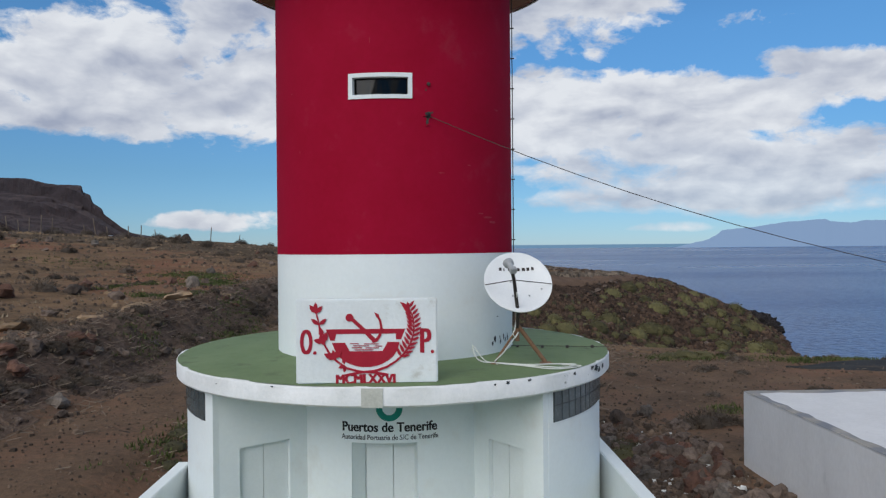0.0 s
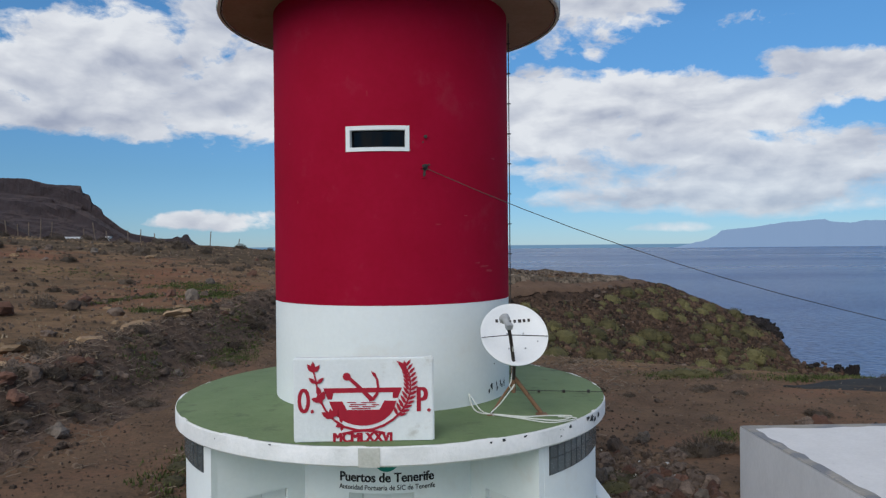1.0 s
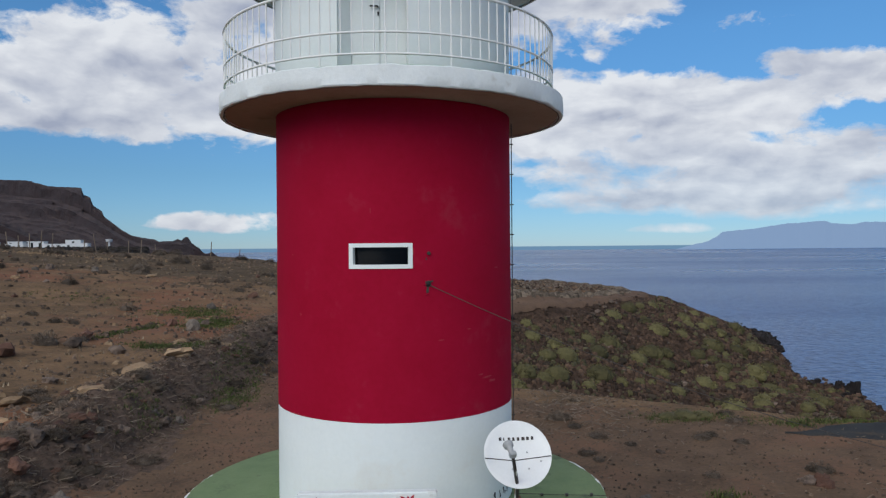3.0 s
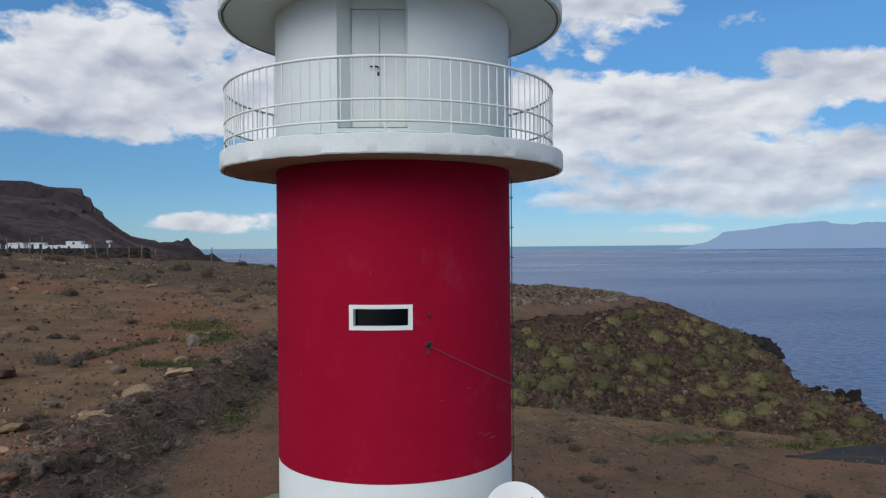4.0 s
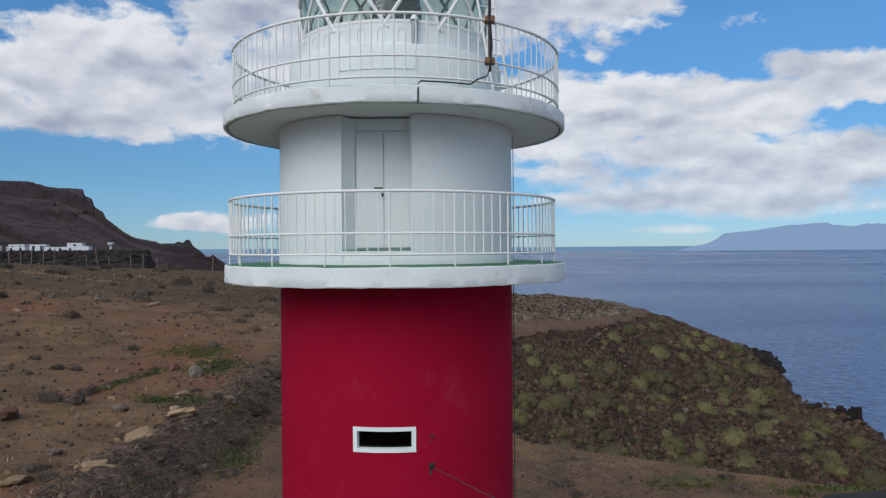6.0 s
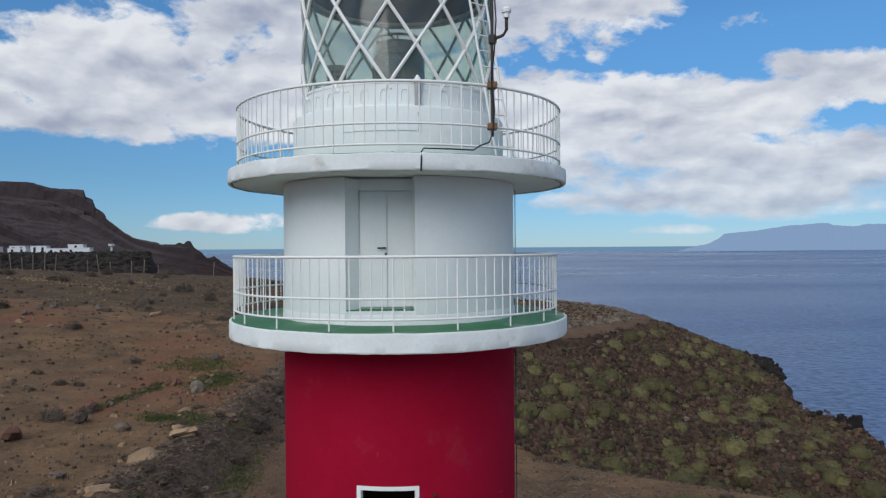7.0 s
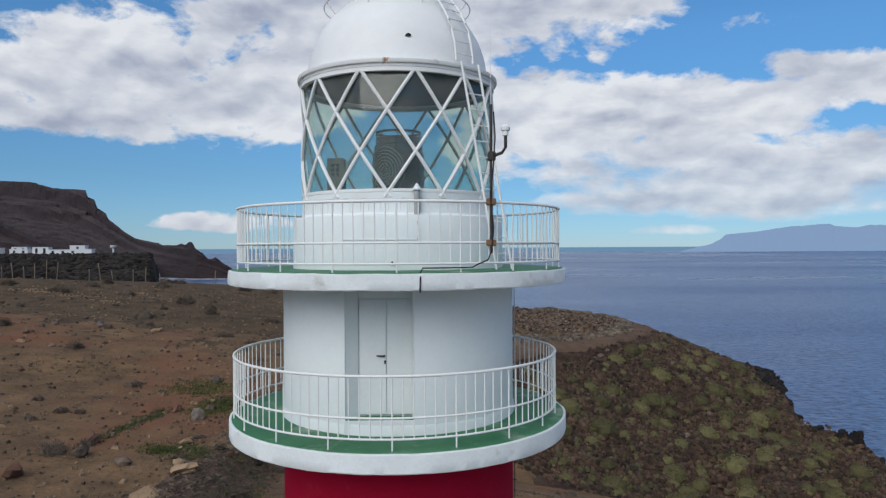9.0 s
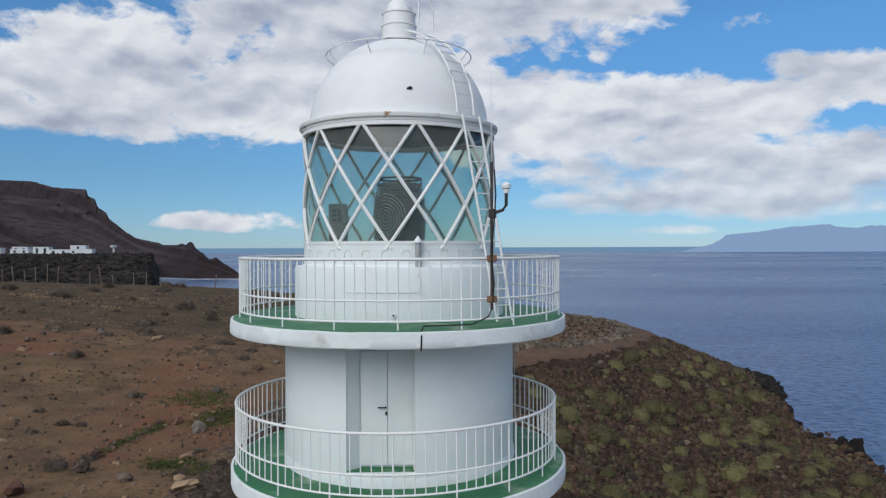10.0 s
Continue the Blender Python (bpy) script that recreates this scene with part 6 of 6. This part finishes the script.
def leaf_mound(name, seed, material, leaves, size=0.10, spiky=0.0, thin=1.0, heart=0.9):
    """A cushion plant: a lumpy dome all of small leaf blades, over a darker heart."""
    r = random.Random(seed)
    v, f = [], []
    lobes = [(0.0, 0.0, 0.44)] + [(r.uniform(-0.28, 0.28), r.uniform(-0.28, 0.28), r.uniform(0.18, 0.30)) for _ in range(3)]
    for _ in range(leaves):
        a, h = r.uniform(0, 2 * math.pi), r.random() ** 0.7
        d = Vector((math.cos(a) * math.sqrt(1 - h * h), math.sin(a) * math.sqrt(1 - h * h), h))
        lx, ly, lr = r.choice(lobes)
        p = Vector((lx + d.x * lr, ly + d.y * lr, d.z * lr * 1.15 + 0.02)) * r.uniform(0.86, 1.06)
        t = d.cross(Vector((r.uniform(-1, 1), r.uniform(-1, 1), r.uniform(-1, 1)))).normalized()
        n = (d + 0.5 * Vector((r.uniform(-1, 1), r.uniform(-1, 1), r.uniform(-0.3, 1)))).normalized()
        s = size * r.uniform(0.6, 1.3)
        b = len(v)
        w = s * thin
        v += [p - t * w * 0.5, p + t * w * 0.5, p + n * s * (1 + spiky) + t * w * 0.2, p + n * s * (0.9 + spiky) - t * w * 0.25]
        f.append((b, b + 1, b + 2, b + 3))
    bm = bmesh.new()
    for lx, ly, lr in lobes:
        bmesh.ops.create_icosphere(bm, subdivisions=2, radius=lr, matrix=Matrix.Translation((lx, ly, 0)))
    for w in bm.verts:
        w.co *= heart * (1 + 0.10 * noise.noise(w.co * 7 + Vector((seed, 0, 0))) + 0.06 * noise.noise(w.co * 17))
        w.co.z *= 1.1
    b = len(v)
    bm.verts.index_update()
    v += [w.co.copy() for w in bm.verts]
    f += [tuple(b + w.index for w in q.verts) for q in bm.faces]
    bm.free()
    return mesh(name, v, f, material)


CUSHIONS = [leaf_mound("cushion_shrub", s, SHRUB, 480, 0.045, heart=0.97) for s in range(6)]
BROWNS = [leaf_mound("brown_cushion", s + 80, BROWN_CUSHION, 480, 0.05, heart=0.95) for s in range(5)]
DRIES = [leaf_mound("dry_bush", s + 30, DRY, 1100, 0.06, 0.8, 0.3, 0.85) for s in range(4)]
HERBS = [leaf_mound("weed_tuft", s + 60, OLIVE_TUFT, 900, 0.05, 0.7, 0.35) for s in range(3)]


def plant(name, label, group, me, x, y, size, tall=0.8):
    return thing(name, label, "shrub", group, me=me, m=pose(x, y, land(x, y) - 0.06 * size, 0, 0, rng.uniform(0, 360)) @ Matrix.Diagonal((size, size, size * tall, 1)))


# cushion shrubs on the slope above the sea
count, greens, browns, taken = 0, 0, 0, []
while count < 590:
    x, y = rng.uniform(8, 60), rng.uniform(44, 138)
    z = land(x, y, False)
    if z > 0.6 or z < -16.5 or y + 0.6 * x < 60 or x > sea_edge(y) - 1.5 or (y > headland_path(x) - 2 and x < 36) or off_line(x, y, HEADLAND_PATH) < 3.4:
        continue
    thick = noise.noise((x * 0.07, y * 0.07, 4.0))
    if (rng.random() < 0.45 + 0.7 * thick or browns > 292) and greens < 296:
        size = rng.choice((0.9, 1.4, 1.9, 2.4, 2.9)) * rng.uniform(0.85, 1.2)
        if y > 92 or x > sea_edge(y) - 5:  # low on the windy rim
            size = min(size, 1.1)
        if any(math.hypot(x - a, y - b) < 0.36 * (size + c) for a, b, c in taken):
            continue
        taken.append((x, y, size))
        greens += 1
        plant("cushion_shrub", "yellow green cushion shrub on the rocky slope", "slope shrubs", rng.choice(CUSHIONS), x, y, size, 0.84)
    elif browns < 298:
        browns += 1
        plant("brown_cushion", "brown dry cushion shrub on the rocky slope", "slope brown shrubs", rng.choice(BROWNS), x, y, rng.uniform(0.5, 1.0 if y > 92 else 1.6), 0.6)
    else:
        continue
    count += 1
for i in range(260):
    x, y = rng.uniform(14, 62), rng.uniform(52, 125)
    if x > sea_edge(y) - 1 or land(x, y, False) < -17 or y + 0.6 * x < 60:
        continue
    put("slope_rock", "dark brown rock on the slope", "rock", "slope rocks", rng.choice(ROCKS[::4] + ROCKS[1::4]), x, y, rng.uniform(0.3, 1.0))
# bushes on the plain and about the yard
bushes = [(-32.6, 70.3, 2.6), (-29.9, 63.4, 2.2), (-54.2, 93.8, 3.0), (-65.4, 99.7, 2.4), (-41.6, 57.6, 1.8), (-19.1, 23.7, 1.7), (-18.1, 25.5, 1.1), (-17.2, 54.9, 1.2), (-21.6, 39.9, 1.3), (-22.7, 31.8, 0.9), (-21.6, 31.9, 0.8), (-23.4, 29.5, 0.7), (-54.5, 104.3, 2.2), (-33.8, 88.0, 3.0), (-28.9, 83.3, 1.8), (-20.8, 62.4, 1.6), (-25.5, 34.3, 0.8), (-12.5, 24, 1.0), (-9.8, 17.5, 0.9)]
for _ in range(52):
    y = rng.uniform(48, 140)
    x = berm_line(y) - 2 - rng.random() * 0.55 * (y + 14)
    bushes.append((x, y, rng.choice((0.5, 0.7, 1.0, 1.5)) * (0.6 + y / 110)))
for _ in range(60):  # scrub rooted along the bank
    y = rng.uniform(4, 42)
    plant("dry_bush", "grey dry bush on the stony bank", "bank bushes", rng.choice(DRIES), berm_line(y) + rng.gauss(0.3, 1.3), y, rng.uniform(0.5, 1.2), 0.6)
for x, y, s in bushes:
    plant("dry_bush", "low dry bush on the bare plain", "plain bushes", rng.choice(DRIES), x, y, s, 0.8)
for x, y, s in ((8.5, 6.6, 1.5), (9.1, 6.8, 1.2), (8.0, 6.5, 1.1), (11.7, 14.8, 0.9), (12.2, 15.2, 0.7), (6.6, 18.3, 1.2), (7.6, 15.3, 0.9), (7.0, 17.0, 0.8), (14.5, 19, 0.8)):
    plant("dry_bush", "grey brown dry bush in the yard", "yard bushes", rng.choice(DRIES), x, y, s, 0.62)
for _ in range(34):
    x, y = rng.uniform(5.5, 26), rng.uniform(9, 34)
    plant("dry_bush", "small grey dry bush on the bare yard", "yard bushes", rng.choice(DRIES), x, y, rng.choice((0.3, 0.45, 0.6, 0.9)) * rng.uniform(0.8, 1.2), 0.55)
for x, y, s in ((12.4, 18.5, 1.5), (11.6, 18.4, 1.2), (13.2, 18.6, 1.2), (5.2, 3.6, 1.0), (5.5, 4.3, 0.9), (9.9, 8.2, 0.5), (-5.3, 3.0, 0.7), (-5.4, 3.8, 0.8), (-5.1, 2.2, 0.6)):
    plant("green_bush", "dull green bush in the yard", "yard bushes", rng.choice(HERBS) if s < 1 else rng.choice(CUSHIONS), x, y, s, 0.55)
for x, y, s in ((13.4, 9.2, 0.7), (13.0, 9.4, 0.5), (9.4, 13.0, 0.3)):
    put("yard_rock", "dark rock lying in the yard", "rock", "yard rocks", rng.choice(RUBBLE_ROCKS), x, y, s)


def strew(name, label, category, material, items):
    """One object of very many small stones or blades. items: (x, y, size, lift, kind)."""
    v, f = [], []
    r = random.Random(len(items))
    for x, y, s, kind in items:
        z, b = land(x, y), len(v)
        if kind == "stone":
            a = r.uniform(0, 6.3)
            ring = [(math.cos(a + k * 1.57) * s * r.uniform(0.35, 0.65), math.sin(a + k * 1.57) * s * r.uniform(0.35, 0.65)) for k in range(4)]
            v += [(x + p, y + q, z - 0.02) for p, q in ring] + [(x + p * 0.6, y + q * 0.6, z + s * r.uniform(0.25, 0.5)) for p, q in ring]
            f += [(b, b + 1, b + 5, b + 4), (b + 1, b + 2, b + 6, b + 5), (b + 2, b + 3, b + 7, b + 6), (b + 3, b, b + 4, b + 7), (b + 4, b + 5, b + 6, b + 7)]
        elif kind == "twig":
            a, e = r.uniform(0, 6.3), r.uniform(0.0, 0.6)
            d = Vector((math.cos(a), math.sin(a), e)) * s
            w = Vector((-math.sin(a), math.cos(a), 0)) * 0.012
            p = Vector((x, y, z + 0.03))
            v += [p - w, p + w, p + d + w * 0.5, p + d - w * 0.5, p + Vector((0, 0, 0.025)), p + d + Vector((0, 0, 0.015))]
            f += [(b, b + 1, b + 2, b + 3), (b, b + 4, b + 5, b + 3), (b + 1, b + 2, b + 5, b + 4)]
        elif kind == "lump":
            for k in range(7):
                a, w = k * 0.898 + r.uniform(-0.3, 0.3), s * r.uniform(0.4, 0.62)
                v += [(x + math.cos(a) * w, y + math.sin(a) * w, z - 0.08), (x + math.cos(a) * w * 0.72, y + math.sin(a) * w * 0.72, z + s * r.uniform(0.22, 0.42))]
            v.append((x + r.uniform(-0.1, 0.1) * s, y, z + s * r.uniform(0.4, 0.6)))
            for k in range(7):
                p, q = b + 2 * k, b + 2 * ((k + 1) % 7)
                f += [(p, q, q + 1, p + 1), (p + 1, q + 1, b + 14)]
        else:
            for k in range(7):
                a = r.uniform(0, 6.3)
                p = Vector((x + r.gauss(0, 0.12), y + r.gauss(0, 0.12), z - 0.01))
                u, w = Vector((math.cos(a), math.sin(a), 0)), Vector((-math.sin(a), math.cos(a), 0)) * s * 0.18
                c = len(v)
                v += [p - w, p + w, p + u * s * 0.4 + Vector((0, 0, s * r.uniform(0.4, 1)))]
                f.append((c, c + 1, c + 2))
    return thing(name, label, category, kind="stuff", me=mesh(name, v, f, material))


stones = []
for k in range(60):  # a tumbled row of stones on the plain
    t = rng.random()
    stones.append((-18.4 + 1.4 * t + rng.gauss(0, 0.15), 24.8 + 9.2 * t, rng.uniform(0.12, 0.4), "stone"))
for _ in range(7000):  # the plain, closer together near by
    y = 2 + 120 * rng.random() ** 1.8
    x = berm_line(y) - 0.75 * (y + 20) * rng.random() ** 1.2
    stones.append((x, y, rng.choice((0.06, 0.09, 0.12, 0.2, 0.3)) * (0.7 + y / 90), "stone"))
for _ in range(2300):  # the bank
    y = rng.uniform(-6, 45)
    stones.append((berm_line(y) + rng.gauss(0.6, 1.4), y, rng.choice((0.06, 0.09, 0.12, 0.2)), "stone"))
for _ in range(6000):  # the yard
    x, y = rng.uniform(3.9, 24), rng.uniform(-1, 27)
    if 7.5 < x < 18.6 and y < 2.9 or math.hypot(x, y) < 4.4:
        continue
    stones.append((x, y, rng.choice((0.04, 0.05, 0.08, 0.14)), "stone"))
for _ in range(3500):
    x, y = rng.gauss(6.2, 0.9), rng.gauss(2.4, 2.2)
    if math.hypot(x, y) > 4.4 and x < 7.7:
        stones.append((x, y, rng.choice((0.08, 0.12, 0.2)), "stone"))
slope_stones = []
for _ in range(22000):  # the slope
    x, y = rng.uniform(8, 70), rng.uniform(46, 150)
    if y + 0.6 * x > 58:
        slope_stones.append((x, y, rng.choice((0.12, 0.16, 0.22, 0.32, 0.6)), "stone"))
for _ in range(6000):  # the track
    y = rng.uniform(-4, 40)
    stones.append((rng.uniform(berm_line(y) + 1, -3.9), y, rng.choice((0.03, 0.04, 0.06, 0.09)), "stone"))
heap = []
for _ in range(2600):  # an old tumbled wall on the far headland, and stones inside it
    k = rng.randrange(len(OLD_WALL) - 1)
    (ax, ay), (bx, by), t = OLD_WALL[k], OLD_WALL[k + 1], rng.random()
    heap.append((ax + (bx - ax) * t + rng.gauss(0, 0.5), ay + (by - ay) * t + rng.gauss(0, 0.4), rng.choice((0.4, 0.6, 0.9, 1.2)), "stone"))
for _ in range(3600):
    x = rng.uniform(6, 36)
    heap.append((x, rng.uniform(headland_path(x) + 4, 138), rng.choice((0.15, 0.25, 0.4, 0.6)), "stone"))
lumps, olive = [], []
while len(lumps) + len(olive) < 17000:  # low cushions too many to count, between the shrubs
    x, y = rng.uniform(8, 60), rng.uniform(44, 138)
    if y + 0.6 * x < 58 or x > sea_edge(y) - 0.5 or off_line(x, y, HEADLAND_PATH) < 3.2 or (y > headland_path(x) and x < 36):
        continue
    (olive if rng.random() < 0.14 + 0.4 * noise.noise((x * 0.09, y * 0.09, 8.0)) else lumps).append((x, y, rng.choice((0.18, 0.25, 0.35, 0.5, 0.7)), "lump"))
bank_tufts = []
for _ in range(3200):  # low dead scrub grown through the stones of the bank
    y = rng.uniform(2, 44)
    bank_tufts.append((berm_line(y) + rng.gauss(0.5, 1.2), y, rng.uniform(0.10, 0.34), "twig"))
strew("bank_scrub", "low dead brown scrub over the stony bank", "scrub", DEAD_SCRUB, bank_tufts)
strew("brown_tufts", "small brown dry tufts covering the slope", "shrubs", BROWN_TUFT, lumps)
strew("olive_tufts", "small grey green tufts covering the slope", "shrubs", OLIVE_TUFT, olive)
strew("slope_rubble", "dark loose rubble on the slope above the sea", "stones", SLOPE_RUBBLE, slope_stones)
strew("stone_heap", "grey brown loose stones of a tumbled wall on the headland", "stones", HEAP, heap)
strew("straw_tufts", "small tufts of dry straw on the plain", "straw", STRAW, [(-11 - 55 * rng.random() ** 1.4, 6 + 110 * rng.random() ** 1.3, rng.uniform(0.08, 0.22), "blade") for _ in range(1600)])
strew("scattered_stones", "scattered dark stones and gravel on the earth", "stones", RUBBLE, stones)
strew("plaster_chips", "broken white plaster lying in the rubble", "debris", CHIPS, [(x, y, rng.uniform(0.06, 0.22), "stone") for x, y in [(rng.gauss(6.4, 0.6), rng.gauss(2.4, 1.9)) for _ in range(120)] if math.hypot(x, y) > 4.4 and x < 7.75])
strew("pale_chips", "small pale stones on the earth", "stones", PALE_ROCK, [(-12 - 50 * rng.random() ** 1.5, 8 + 100 * rng.random(), rng.choice((0.06, 0.08, 0.12, 0.2, 0.35)), "stone") for _ in range(700)] + [(rng.uniform(10, 32), rng.uniform(98, 125), rng.uniform(0.2, 0.5), "stone") for _ in range(60)] + [(rng.gauss(cx, 2.0), rng.gauss(cy, 0.8), rng.uniform(0.15, 0.4), "stone") for cx, cy in ((-55.7, 92.3), (-48.6, 87.8), (-42.8, 83.2), (-45.8, 99.0), (-59.9, 94.2)) for _ in range(40)])
strew("dry_twigs", "bleached dry twigs on the bank", "twigs", TWIG, [(berm_line(y) + rng.gauss(0.4, 1.5), y, rng.uniform(0.15, 0.5), "twig") for y in [rng.uniform(0, 42) for _ in range(1500)]] + [(rng.gauss(8.0, 1.6), rng.gauss(20, 2.6), rng.uniform(0.12, 0.40), "twig") for _ in range(520)] + [(rng.uniform(5, 24), rng.uniform(6, 30), rng.uniform(0.1, 0.3), "twig") for _ in range(260)] + [(rng.uniform(-5.8, -4.3), rng.uniform(1.5, 6.5), rng.uniform(0.1, 0.25), "twig") for _ in range(90)])
weeds = []
for cx, cy, sx, sy, n in ((-13.6, 25.7, 0.8, 0.5, 520), (-11.9, 24.2, 0.5, 0.5, 260), (-17.5, 30.4, 0.22, 0.9, 150), (-17.9, 27.9, 0.2, 0.8, 110), (-17.1, 32.7, 0.25, 0.9, 130), (-13.8, 36.0, 0.8, 1.2, 520), (-15.8, 40.8, 1.2, 1.6, 420), (-17.7, 39.9, 1.2, 1.2, 240), (-14.4, 34.4, 0.8, 0.8, 220), (-27, 44, 3, 1.5, 120), (-8.7, 20.7, 0.5, 1.6, 360), (-9.6, 25.5, 0.5, 2.0, 200), (-10.4, 14.5, 0.5, 1.0, 120), (12.4, 18.4, 1.1, 0.4, 240), (9.8, 8.1, 0.3, 0.3, 60), (18.5, 17.2, 1.6, 0.25, 200), (16.5, 16.7, 0.5, 0.2, 60), (-5.3, 3.4, 0.4, 1.2, 120)):
    weeds += [(rng.gauss(cx, sx), rng.gauss(cy, sy), rng.uniform(0.07, 0.19), "blade") for _ in range(n)]
strew("weeds", "patches of fresh green weeds on the earth", "weeds", GRASS, weeds)
v_, f_ = [], []
for _ in range(6000):  # dark thicket beyond the plateau's rim
    r_ = rng.uniform(190, 700)
    b_ = rng.uniform(-0.72, -0.385)
    y = r_ / math.sqrt(1 + b_ * b_) - 13.5
    x = b_ * (y + 13.5)
    s, z, b = rng.choice((0.8, 1.1, 1.5, 2.0, 3.2)), land(x, y, False), len(v_)
    for k in range(6):
        a = k * 1.047 + rng.uniform(-0.3, 0.3)
        v_ += [(x + math.cos(a) * s * rng.uniform(0.7, 1.1), y + math.sin(a) * s, z - 0.5), (x + math.cos(a) * s * 0.6, y + math.sin(a) * s * 0.6, z + s * rng.uniform(0.4, 0.8))]
    v_.append((x, y, z + s * rng.uniform(0.6, 0.95)))
    for k in range(6):
        p, q = b + 2 * k, b + 2 * ((k + 1) % 6)
        f_ += [(p, q, q + 1, p + 1), (p + 1, q + 1, b + 12)]
thing("far_thicket", "far dark thicket beyond the plateau rim", "thicket", kind="stuff", me=mesh("far_thicket", v_, f_, SCRUB))
# posts of the old fence along the rim
post = tube("fence_post", [(0, 0, -0.3), (0.05, 0, 1.0), (0.02, 0, 1.9)], 0.09, TWIG, 6)
for u, tall in ((-0.590, 1.2), (-0.573, 1.5), (-0.556, 1.2), (-0.546, 1.6), (-0.528, 1.9), (-0.512, 1.7), (-0.466, 1.2), (-0.450, 1.9), (-0.434, 1.1), (-0.407, 1.3), (-0.389, 1.5), (-0.372, 1.0), (-0.292, 1.5), (-0.255, 1.0), (-0.63, 1.4), (-0.66, 1.3)):
    b_ = u + rng.uniform(-0.003, 0.003)
    y = rng.uniform(150, 156) / math.sqrt(1 + b_ * b_) - 13.5
    x = b_ * (y + 13.5)
    thing("fence_post", "leaning weathered wooden fence post", "post", "fence posts", me=post, m=pose(x, y, land(x, y), rng.uniform(-6, 6), rng.uniform(-7, 7), rng.uniform(0, 360)) @ Matrix.Diagonal((1, 1, tall, 1)))
